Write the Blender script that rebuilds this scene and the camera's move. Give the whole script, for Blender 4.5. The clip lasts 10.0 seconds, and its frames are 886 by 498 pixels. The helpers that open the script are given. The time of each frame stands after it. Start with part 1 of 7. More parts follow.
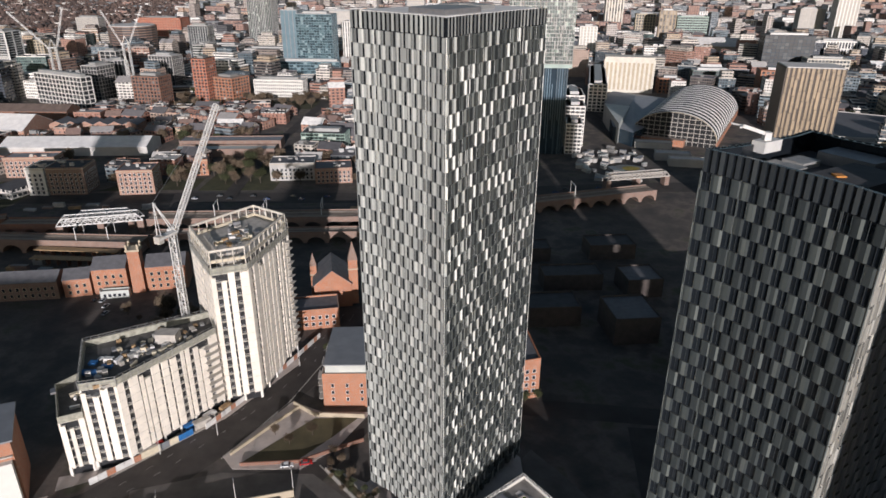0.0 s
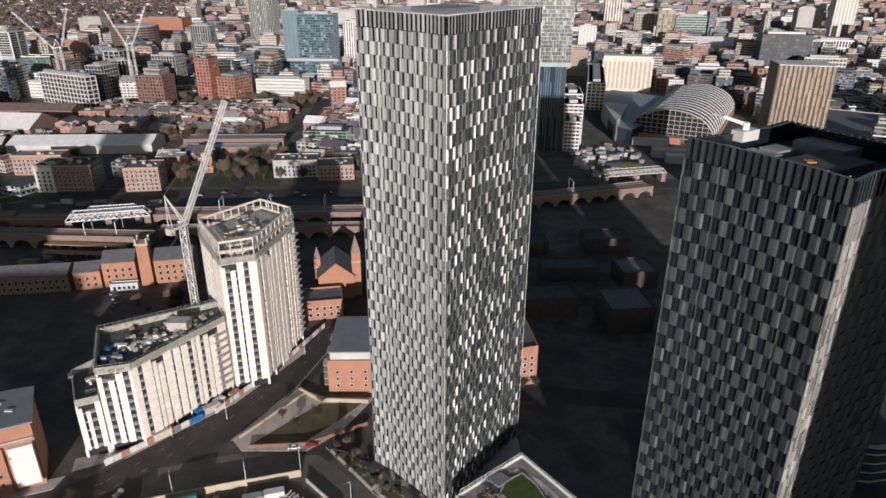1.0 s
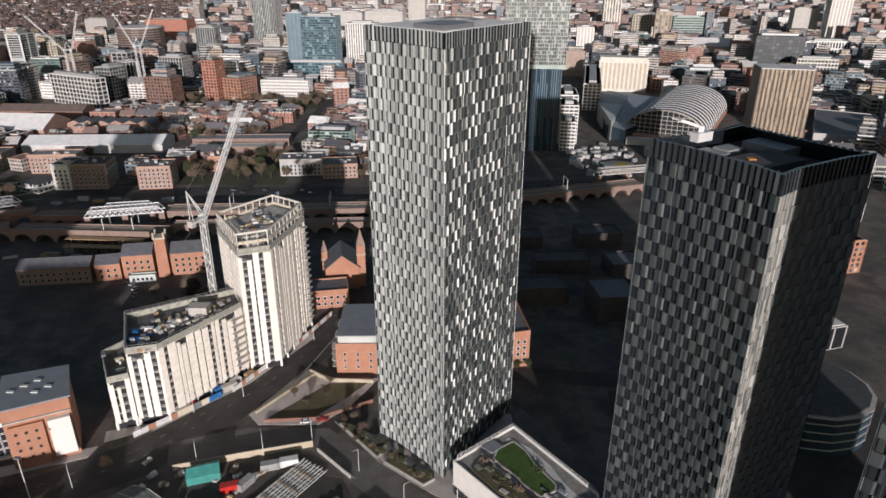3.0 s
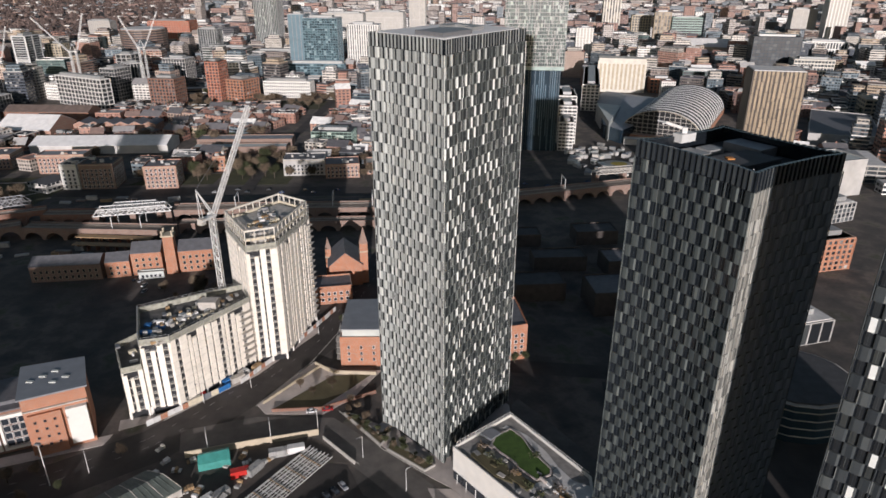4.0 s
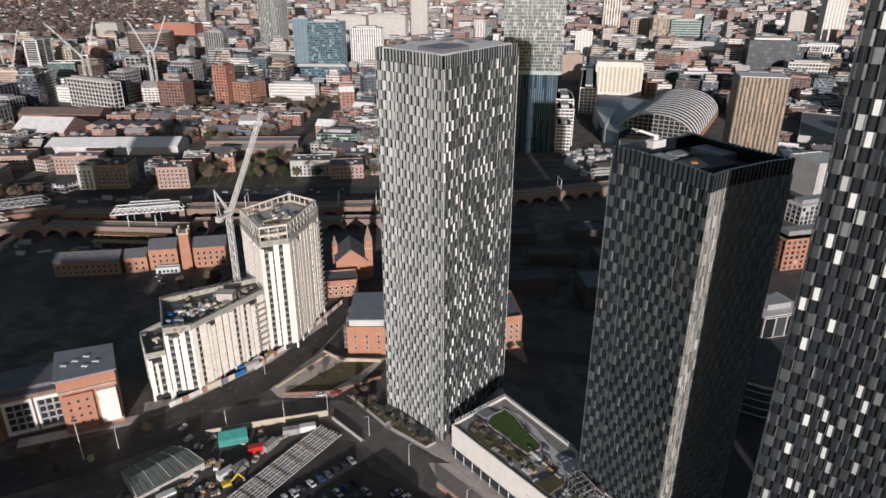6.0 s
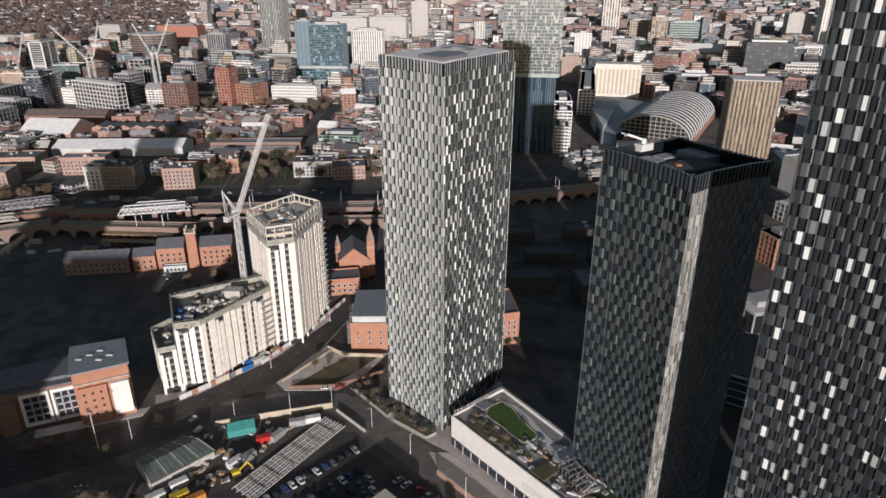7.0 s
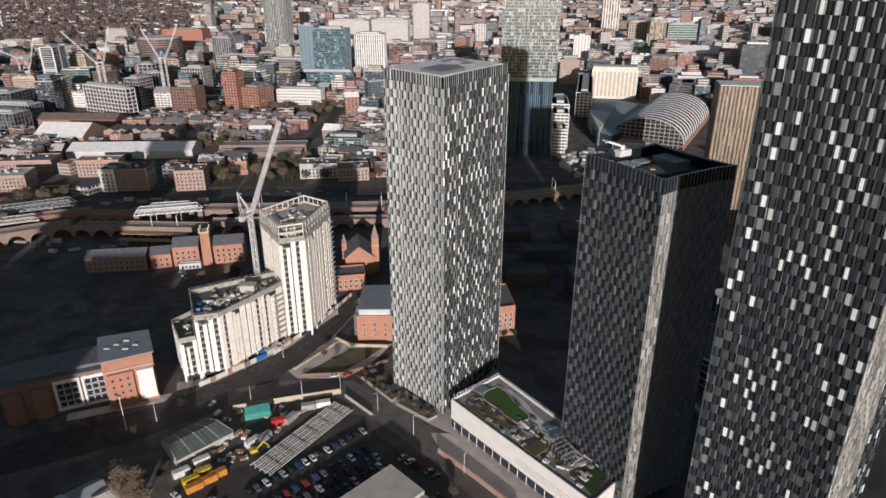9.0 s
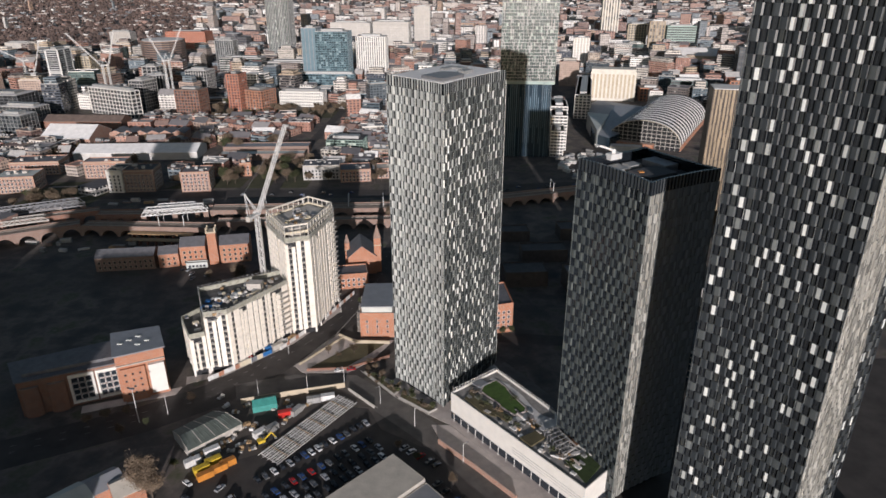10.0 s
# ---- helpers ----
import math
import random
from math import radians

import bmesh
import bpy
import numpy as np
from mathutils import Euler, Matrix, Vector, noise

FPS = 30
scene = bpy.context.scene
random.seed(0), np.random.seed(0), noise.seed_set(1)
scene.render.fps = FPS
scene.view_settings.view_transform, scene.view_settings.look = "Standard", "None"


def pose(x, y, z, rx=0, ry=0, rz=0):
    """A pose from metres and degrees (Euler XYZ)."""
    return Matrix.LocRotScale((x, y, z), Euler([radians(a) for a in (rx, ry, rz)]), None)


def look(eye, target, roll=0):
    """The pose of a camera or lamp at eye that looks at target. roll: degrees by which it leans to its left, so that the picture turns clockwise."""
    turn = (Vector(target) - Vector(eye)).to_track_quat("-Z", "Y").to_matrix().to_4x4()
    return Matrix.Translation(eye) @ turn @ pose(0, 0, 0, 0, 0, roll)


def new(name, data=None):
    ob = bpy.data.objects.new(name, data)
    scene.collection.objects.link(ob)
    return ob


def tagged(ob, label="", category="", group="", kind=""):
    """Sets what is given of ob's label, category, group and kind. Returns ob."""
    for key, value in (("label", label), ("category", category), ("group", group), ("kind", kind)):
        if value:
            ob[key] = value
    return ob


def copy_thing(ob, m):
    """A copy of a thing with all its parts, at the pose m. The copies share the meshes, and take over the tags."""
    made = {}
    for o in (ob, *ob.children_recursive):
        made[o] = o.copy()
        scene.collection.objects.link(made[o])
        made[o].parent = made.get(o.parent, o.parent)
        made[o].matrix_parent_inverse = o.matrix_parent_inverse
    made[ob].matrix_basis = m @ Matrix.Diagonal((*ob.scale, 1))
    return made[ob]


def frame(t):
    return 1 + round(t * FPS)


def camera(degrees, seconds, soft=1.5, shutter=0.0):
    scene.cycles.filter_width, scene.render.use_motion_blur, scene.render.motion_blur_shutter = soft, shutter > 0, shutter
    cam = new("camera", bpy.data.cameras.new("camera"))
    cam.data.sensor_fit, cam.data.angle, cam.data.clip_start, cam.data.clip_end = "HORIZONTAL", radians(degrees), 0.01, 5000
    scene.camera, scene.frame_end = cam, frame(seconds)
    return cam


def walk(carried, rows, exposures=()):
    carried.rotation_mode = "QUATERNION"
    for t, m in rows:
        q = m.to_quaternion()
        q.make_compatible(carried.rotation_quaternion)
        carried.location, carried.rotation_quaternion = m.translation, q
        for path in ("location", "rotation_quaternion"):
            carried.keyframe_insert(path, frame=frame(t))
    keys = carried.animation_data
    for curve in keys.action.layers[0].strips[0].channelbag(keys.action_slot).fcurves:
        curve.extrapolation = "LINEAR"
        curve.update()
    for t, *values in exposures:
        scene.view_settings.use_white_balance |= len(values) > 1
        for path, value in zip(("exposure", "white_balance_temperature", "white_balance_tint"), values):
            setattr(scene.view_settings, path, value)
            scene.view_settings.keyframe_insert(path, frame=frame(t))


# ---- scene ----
cam = camera(67.7, 10.0, soft=1.6)
PATH = [
    (0, (-1.079, -138.603, 150.56), (-1.07, -136.765, 149.77), 0.4),
    (0.5, (-1.415, -143.601, 150.877), (-1.404, -141.764, 150.087), 0.4),
    (1, (-1.244, -147.941, 151.0), (-1.236, -146.104, 150.21), 0.3),
    (1.5, (-1.285, -153.236, 152.308), (-1.276, -151.399, 151.517), 0.3),
    (2, (-1.055, -157.891, 153.301), (-1.047, -156.054, 152.51), 0.3),
    (2.5, (-0.84, -163.037, 154.783), (-0.833, -161.2, 153.991), 0.3),
    (4, (-0.631, -177.793, 158.922), (-0.627, -175.956, 158.13), 0.2),
    (4.5, (-0.487, -182.617, 160.205), (-0.483, -180.78, 159.414), 0.3),
    (5, (-0.22, -187.575, 161.708), (-0.218, -185.738, 160.917), 0.2),
    (5.5, (-0.088, -192.48, 163.485), (-0.088, -190.643, 162.694), 0.2),
    (7, (0.123, -207.323, 168.546), (0.121, -205.485, 167.757), 0.2),
    (7.5, (0.269, -212.137, 170.259), (0.266, -210.299, 169.469), 0.2),
    (8, (0.475, -217.507, 171.994), (0.469, -215.669, 171.206), 0.1),
    (8.5, (0.723, -222.276, 173.597), (0.716, -220.438, 172.809), 0.1),
    (9, (0.928, -227.424, 175.724), (0.92, -225.586, 174.935), 0.0),
    (9.5, (1.08, -232.644, 177.694), (1.072, -230.806, 176.904), 0.0),
    (10, (1.193, -237.851, 179.432), (1.183, -236.012, 178.645), 0.0),
]
walk(cam, [(t, look(e, g, r)) for t, e, g, r in PATH])

# ---- world, sun ----
SUN = Vector((0.068, -0.981, 0.190)).normalized()
world = bpy.data.worlds.new("sky")
scene.world = world
world.use_nodes = True
wn = world.node_tree.nodes
sky = wn.new("ShaderNodeTexSky")
sky.sky_type = "NISHITA"
sky.sun_disc = False
sky.sun_elevation = math.asin(SUN.z)
sky.sun_rotation = math.atan2(SUN.x, SUN.y)
world.node_tree.links.new(sky.outputs[0], wn["Background"].inputs[0])
wn["Background"].inputs[1].default_value = 0.068
sun_data = bpy.data.lights.new("sun", "SUN")
sun_data.energy, sun_data.angle, sun_data.color = 4.95, radians(0.53), (1.0, 0.935, 0.945)
sun = new("sun", sun_data)
sun.matrix_world = look((0, 0, 400), Vector((0, 0, 400)) - SUN)
scene.view_settings.exposure = 0.0


# ---- materials ----
def nodes(name, rough=0.7, metal=0.0, spec=0.5):
    m = bpy.data.materials.new(name)
    m.use_nodes = True
    t = m.node_tree
    b = t.nodes["Principled BSDF"]
    b.inputs["Roughness"].default_value, b.inputs["Metallic"].default_value = rough, metal
    b.inputs["Specular IOR Level"].default_value = spec
    return m, t, b


def node(t, kind, **props):
    n = t.nodes.new("ShaderNode" + kind)
    for k, v in props.items():
        if k == "op":
            n.operation = v
        elif k == "blend":
            n.data_type, n.blend_type = "RGBA", v
    return n


def math_node(t, op, a, b=None, c=None):
    n = t.nodes.new("ShaderNodeMath")
    n.operation = op
    for i, v in enumerate((a, b, c)):
        if v is None:
            continue
        if isinstance(v, (int, float)):
            n.inputs[i].default_value = v
        else:
            t.links.new(v, n.inputs[i])
    return n.outputs[0]


def mixed(t, fac, a, b, blend="MIX"):
    n = t.nodes.new("ShaderNodeMix")
    n.data_type, n.blend_type = "RGBA", blend
    for i, v in ((0, fac), (6, a), (7, b)):
        if isinstance(v, (int, float)):
            n.inputs[i].default_value = v
        elif isinstance(v, tuple):
            n.inputs[i].default_value = (*v, 1)
        else:
            t.links.new(v, n.inputs[i])
    return n.outputs[2]


def ramp(t, fac, stops, constant=False):
    n = t.nodes.new("ShaderNodeValToRGB")
    r = n.color_ramp
    if constant:
        r.interpolation = "CONSTANT"
    while len(r.elements) < len(stops):
        r.elements.new(0.5)
    for e, (p, c) in zip(r.elements, stops):
        e.position, e.color = p, (*c, 1)
    t.links.new(fac, n.inputs[0])
    return n.outputs[0]


def place(t):
    return t.nodes.new("ShaderNodeNewGeometry").outputs["Position"]


def grain(t, scale, detail=4, where=None, rough=0.55):
    n = t.nodes.new("ShaderNodeTexNoise")
    n.inputs["Scale"].default_value, n.inputs["Detail"].default_value = scale, detail
    n.inputs["Roughness"].default_value = rough
    t.links.new(where or place(t), n.inputs["Vector"])
    return n.outputs["Fac"]


def dice(t):
    """A number for each object and each island."""
    g = t.nodes.new("ShaderNodeNewGeometry").outputs["Random Per Island"]
    o = t.nodes.new("ShaderNodeObjectInfo").outputs["Random"]
    return math_node(t, "FRACT", math_node(t, "ADD", g, o))


def bump(t, b, height, strength, distance):
    n = t.nodes.new("ShaderNodeBump")
    n.inputs["Strength"].default_value, n.inputs["Distance"].default_value = strength, distance
    t.links.new(height, n.inputs["Height"])
    t.links.new(n.outputs[0], b.inputs["Normal"])


def plain(name, color, rough=0.7, metal=0.0, vary=0.25, scale=0.6, fine=6.0, rnd=0.0, relief=0.15):
    """A surface with patches, grain and, with rnd, a shade for each piece."""
    m, t, b = nodes(name, rough, metal)
    big, small = grain(t, scale), grain(t, fine, 6)
    dark = tuple(c * (1 - vary) for c in color)
    light = tuple(min(1, c * (1 + vary * 0.6)) for c in color)
    col = mixed(t, ramp(t, big, [(0.3, (0, 0, 0)), (0.7, (1, 1, 1))]), dark, light)
    col = mixed(t, 0.35, col, mixed(t, small, tuple(c * 0.6 for c in color), light))
    if rnd:
        col = mixed(t, 1.0, col, ramp(t, dice(t), [(0, (1 - rnd,) * 3), (1, (1, 1, 1))]), "MULTIPLY")
    t.links.new(col, b.inputs["Base Color"])
    if relief:
        bump(t, b, small, relief, 0.05)
    return m


def wall_axes(t):
    """Metres along a wall and up it, from place and normal."""
    g = t.nodes.new("ShaderNodeNewGeometry")
    cr = t.nodes.new("ShaderNodeVectorMath")
    cr.operation = "CROSS_PRODUCT"
    t.links.new(g.outputs["True Normal"], cr.inputs[0])
    cr.inputs[1].default_value = (0, 0, 1)
    dt = t.nodes.new("ShaderNodeVectorMath")
    dt.operation = "DOT_PRODUCT"
    t.links.new(cr.outputs[0], dt.inputs[0])
    t.links.new(g.outputs["Position"], dt.inputs[1])
    sp = t.nodes.new("ShaderNodeSeparateXYZ")
    t.links.new(g.outputs["Position"], sp.inputs[0])
    sn = t.nodes.new("ShaderNodeSeparateXYZ")
    t.links.new(g.outputs["True Normal"], sn.inputs[0])
    return dt.outputs["Value"], sp.outputs["Z"], math_node(t, "ABSOLUTE", sn.outputs["Z"])


def windowed(name, stops, du=3.0, dz=3.3, wide=0.5, high=0.5, rough=0.75):
    """Distant walls: storeys of openings of uneven darkness, a colour and a rhythm for each building."""
    m, t, b = nodes(name, rough)
    u, z, up = wall_axes(t)
    d = dice(t)
    r2 = math_node(t, "FRACT", math_node(t, "MULTIPLY", d, 7.31))
    r3 = math_node(t, "FRACT", math_node(t, "MULTIPLY", d, 13.7))
    cu = math_node(t, "DIVIDE", u, math_node(t, "ADD", du * 0.7, math_node(t, "MULTIPLY", r2, du * 0.9)))
    cz = math_node(t, "DIVIDE", z, dz)
    fu, fz = math_node(t, "FRACT", cu), math_node(t, "FRACT", cz)
    mu = math_node(t, "LESS_THAN", fu, math_node(t, "ADD", wide - 0.15, math_node(t, "MULTIPLY", r3, 0.45)))
    mz = math_node(t, "LESS_THAN", math_node(t, "ABSOLUTE", math_node(t, "SUBTRACT", fz, 0.5)), high / 2)
    side = math_node(t, "LESS_THAN", up, 0.5)
    mask = math_node(t, "MULTIPLY", math_node(t, "MULTIPLY", mu, mz), side)
    cell = t.nodes.new("ShaderNodeCombineXYZ")
    t.links.new(math_node(t, "FLOOR", cu), cell.inputs[0]), t.links.new(math_node(t, "FLOOR", cz), cell.inputs[1]), t.links.new(d, cell.inputs[2])
    wn_ = t.nodes.new("ShaderNodeTexWhiteNoise")
    t.links.new(cell.outputs[0], wn_.inputs["Vector"])
    glass = ramp(t, wn_.outputs["Value"], [(0, (0.02, 0.024, 0.03)), (0.5, (0.06, 0.065, 0.07)), (0.8, (0.14, 0.14, 0.14)), (0.93, (0.35, 0.34, 0.32))], True)
    col = ramp(t, d, stops, True)
    col = mixed(t, 0.7, col, mixed(t, grain(t, 0.2, 6), (0.35, 0.33, 0.31), (1.6, 1.6, 1.6)), "MULTIPLY")
    col = mixed(t, mask, col, glass)
    t.links.new(col, b.inputs["Base Color"])
    t.links.new(math_node(t, "SUBTRACT", rough, math_node(t, "MULTIPLY", mask, rough - 0.25)), b.inputs["Roughness"])
    return m


# wall colours of the city
BRICKS = [(0.0, (0.30, 0.155, 0.115)), (0.16, (0.37, 0.215, 0.165)), (0.30, (0.22, 0.12, 0.095)), (0.44, (0.40, 0.30, 0.245)), (0.56, (0.34, 0.17, 0.12)),
          (0.68, (0.46, 0.40, 0.35)), (0.78, (0.16, 0.10, 0.085)), (0.88, (0.62, 0.59, 0.55))]
OFFICES = [(0.0, (0.46, 0.42, 0.37)), (0.15, (0.26, 0.215, 0.19)), (0.28, (0.62, 0.57, 0.51)), (0.42, (0.36, 0.195, 0.145)),
           (0.54, (0.16, 0.20, 0.225)), (0.66, (0.78, 0.75, 0.70)), (0.78, (0.09, 0.11, 0.125)), (0.88, (0.42, 0.33, 0.24))]
M_city_brick = windowed("city_brick", BRICKS, 3.2, 3.3, 0.42, 0.5)
DARK = [(0.0, (0.07, 0.10, 0.12)), (0.25, (0.13, 0.11, 0.10)), (0.45, (0.10, 0.15, 0.14)), (0.65, (0.19, 0.12, 0.09)), (0.85, (0.06, 0.07, 0.09))]
M_city_dark = windowed("city_dark", DARK, 2.6, 3.4, 0.72, 0.55)
M_city_office = windowed("city_office", OFFICES, 3.0, 3.5, 0.72, 0.5)
FAR = [(0.0, (0.31, 0.195, 0.16)), (0.14, (0.45, 0.40, 0.365)), (0.28, (0.23, 0.15, 0.13)), (0.40, (0.58, 0.55, 0.52)), (0.52, (0.34, 0.295, 0.27)),
       (0.64, (0.72, 0.70, 0.67)), (0.76, (0.19, 0.215, 0.235)), (0.86, (0.12, 0.115, 0.12)), (0.93, (0.40, 0.28, 0.21))]
M_far_wall = windowed("far_wall", FAR, 5.0, 4.0, 0.55, 0.5)


def roofs(name, stops):
    m, t, b = nodes(name, 0.8)
    col = ramp(t, dice(t), stops, True)
    col = mixed(t, 0.7, col, mixed(t, grain(t, 0.35, 5), (0.4, 0.4, 0.4), (1.5, 1.5, 1.5)), "MULTIPLY")
    t.links.new(col, b.inputs["Base Color"])
    bump(t, b, grain(t, 2.0), 0.3, 0.1)
    return m


M_city_roof = roofs("city_roof", [(0, (0.16, 0.15, 0.155)), (0.2, (0.30, 0.285, 0.28)), (0.36, (0.085, 0.083, 0.09)), (0.52, (0.24, 0.165, 0.14)), (0.64, (0.47, 0.45, 0.43)),
                                  (0.78, (0.12, 0.115, 0.12)), (0.87, (0.80, 0.78, 0.75))])
M_far_twig = plain("mauve_brown_woods", (0.15, 0.105, 0.09), 0.95, vary=0.45, scale=0.02, fine=0.3, rnd=0.5, relief=0)

# towers: metal panels of uneven shade, some with pale blinds behind the glass
def panel_material(name, stops, metal=0.1, rough=0.34):
    m, t, b = nodes(name, rough, metal)
    col = ramp(t, dice(t), stops, True)
    col = mixed(t, 0.3, col, mixed(t, grain(t, 1.3), (0.5, 0.5, 0.5), (1.4, 1.4, 1.4)), "MULTIPLY")
    t.links.new(col, b.inputs["Base Color"])
    rr = math_node(t, "ADD", rough - 0.1, math_node(t, "MULTIPLY", grain(t, 0.8), 0.25))
    t.links.new(rr, b.inputs["Roughness"])
    return m


M_light = panel_material("light_panel", [(0, (0.36, 0.375, 0.365)), (0.2, (0.50, 0.52, 0.50)), (0.5, (0.60, 0.62, 0.595)), (0.8, (0.74, 0.755, 0.72))])
M_mid = panel_material("grey_panel", [(0, (0.17, 0.18, 0.177)), (0.25, (0.27, 0.283, 0.275)), (0.55, (0.37, 0.385, 0.37)), (0.85, (0.50, 0.515, 0.49))])
M_low = panel_material("slate_panel", [(0, (0.022, 0.027, 0.030)), (0.4, (0.036, 0.042, 0.043)), (0.75, (0.064, 0.071, 0.068))])
# Blue-grey that carries sky light for the north tower's shadowed wall
M_shade_panel = panel_material("sky_lifted_panel", [(0, (0.11, 0.128, 0.15)), (0.4, (0.135, 0.156, 0.182)), (0.8, (0.17, 0.192, 0.22))])
M_panel_dark = panel_material("dark_panel", [(0, (0.034, 0.040, 0.045)), (0.3, (0.047, 0.055, 0.060)), (0.65, (0.066, 0.075, 0.079)), (0.92, (0.105, 0.117, 0.118))])
M_panel_black = panel_material("black_panel", [(0, (0.018, 0.020, 0.023)), (0.5, (0.027, 0.030, 0.033)), (0.85, (0.045, 0.049, 0.048))])
M_pane_pale = panel_material("blind_panes", [(0, (0.032, 0.038, 0.043)), (0.4, (0.052, 0.060, 0.065)), (0.62, (0.085, 0.095, 0.097)), (0.75, (0.20, 0.215, 0.21)), (0.81, (0.48, 0.50, 0.48)), (0.87, (0.78, 0.80, 0.77))])
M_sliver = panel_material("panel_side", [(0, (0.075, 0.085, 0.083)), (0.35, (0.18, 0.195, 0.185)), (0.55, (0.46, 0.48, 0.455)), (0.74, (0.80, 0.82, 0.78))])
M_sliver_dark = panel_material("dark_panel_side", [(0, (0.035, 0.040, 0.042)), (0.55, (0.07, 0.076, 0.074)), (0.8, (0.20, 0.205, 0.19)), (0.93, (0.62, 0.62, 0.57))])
M_panel_grey = panel_material("dark_grey_panel", [(0, (0.042, 0.051, 0.054)), (0.35, (0.056, 0.067, 0.069)), (0.7, (0.076, 0.089, 0.088)), (0.92, (0.125, 0.142, 0.137))])
M_lip = panel_material("panel_lip", [(0, (0.05, 0.056, 0.058)), (0.5, (0.12, 0.13, 0.127)), (0.70, (0.34, 0.35, 0.335)), (0.86, (0.78, 0.785, 0.75))])
# Panel sides whose pale tones carry the sun's glare
M_sunlit = panel_material("sun_painted_side", [(0, (0.17, 0.172, 0.16)), (0.25, (0.33, 0.325, 0.295)), (0.6, (0.47, 0.46, 0.42)), (0.88, (0.66, 0.65, 0.60))])
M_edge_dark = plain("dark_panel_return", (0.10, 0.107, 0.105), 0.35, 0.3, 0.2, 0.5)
M_panes = panel_material("office_panes", [(0, (0.015, 0.02, 0.025)), (0.4, (0.04, 0.048, 0.055)), (0.74, (0.08, 0.09, 0.095)), (0.94, (0.17, 0.18, 0.18)), (0.985, (0.4, 0.4, 0.38))], 0.0, 0.25)
M_panes_blue = panel_material("blue_panes", [(0, (0.024, 0.045, 0.056)), (0.3, (0.048, 0.085, 0.102)), (0.65, (0.088, 0.145, 0.165)), (0.9, (0.21, 0.29, 0.31))], 0.1, 0.25)
M_panes_green = panel_material("pale_green_panes", [(0, (0.012, 0.022, 0.020)), (0.45, (0.030, 0.046, 0.040)), (0.74, (0.062, 0.088, 0.076)), (0.88, (0.15, 0.195, 0.165)), (0.95, (0.42, 0.47, 0.41))], 0.0, 0.3)
M_panes_buff = panel_material("stone_panes", [(0, (0.05, 0.045, 0.04)), (0.35, (0.12, 0.105, 0.09)), (0.6, (0.26, 0.22, 0.17))], 0.0, 0.4)
M_panes_dim = panel_material("unlit_panes", [(0, (0.008, 0.010, 0.013)), (0.5, (0.018, 0.022, 0.026)), (0.85, (0.045, 0.05, 0.052))], 0.0, 0.45)
M_steel_blue = plain("blue_grey_cladding", (0.135, 0.205, 0.24), 0.45, 0.1, vary=0.2, scale=0.1)
M_stone_pale = plain("cream_stone", (0.64, 0.60, 0.525), 0.85, vary=0.2, scale=0.15)
M_teal_pale = plain("pale_green_sheet", (0.30, 0.40, 0.35), 0.7, vary=0.3, scale=0.2)
M_teal_dark = plain("dark_green_sheet", (0.06, 0.12, 0.105), 0.5, vary=0.3, scale=0.2)
M_pale = plain("pale_concrete", (0.52, 0.50, 0.475), 0.8, vary=0.3, scale=0.1, fine=1.5, rnd=0.25)
M_edge = plain("panel_return", (0.36, 0.385, 0.375), 0.35, 0.4, 0.2, 0.5)
M_glass_dark = plain("tower_glass", (0.012, 0.015, 0.019), 0.16, 0.0, 0.4, 0.2, 3, relief=0)
M_glass_mid = plain("dim_tower_glass", (0.018, 0.023, 0.029), 0.16, 0.0, 0.4, 0.2, 3, relief=0)
M_roof_light = plain("roof_membrane", (0.62, 0.60, 0.58), 0.75, vary=0.25, scale=0.25)
# Workshop walls: the towers' shadow is put into this dark colour
M_shadow_stone = plain("shadow_stone", (0.075, 0.062, 0.056), 0.9, vary=0.45, scale=0.3, fine=2)
M_brown_roof = plain("brown_sheet_roof", (0.17, 0.125, 0.105), 0.8, vary=0.35, scale=0.2)
M_roof_dark = plain("roof_felt", (0.06, 0.06, 0.064), 0.8, vary=0.4, scale=0.3)
M_white_roof = plain("white_membrane", (0.80, 0.78, 0.76), 0.75, vary=0.2, scale=0.2)
M_plant = plain("roof_plant_metal", (0.42, 0.42, 0.41), 0.5, 0.3, 0.3, 1.0, rnd=0.4)
M_white = plain("white_render", (0.78, 0.75, 0.70), 0.7, vary=0.10, scale=0.25, relief=0.05, rnd=0.10)
M_pier = plain("cream_render", (0.89, 0.825, 0.735), 0.75, vary=0.16, scale=0.3, relief=0.05, rnd=0.16)
M_netting = plain("site_netting", (0.34, 0.335, 0.28), 0.9, vary=0.5, scale=0.8, fine=4)
M_hall_glass = plain("sooty_roof_glass", (0.016, 0.017, 0.019), 0.9, vary=0.3, relief=0)
M_cream = plain("insulation_board", (0.62, 0.55, 0.42), 0.8, vary=0.25, scale=0.6)
M_white_metal = plain("white_steel", (0.72, 0.71, 0.69), 0.5, vary=0.2, rnd=0.2)
M_slab = plain("raw_concrete", (0.46, 0.43, 0.39), 0.85, vary=0.3, scale=0.5)
M_void = plain("dark_infill", (0.035, 0.036, 0.04), 0.35, vary=0.5, scale=0.4)
M_window = plain("window_glass", (0.03, 0.036, 0.045), 0.1, vary=0.3, relief=0)
M_grey_frame = plain("grey_steel", (0.26, 0.26, 0.27), 0.5, 0.5, vary=0.2)
M_asphalt = plain("asphalt", (0.050, 0.043, 0.039), 0.85, vary=0.6, scale=0.10, fine=2.5)
M_tarmac = plain("worn_brown_tarmac", (0.125, 0.112, 0.102), 0.85, vary=0.5, scale=0.15, fine=3)
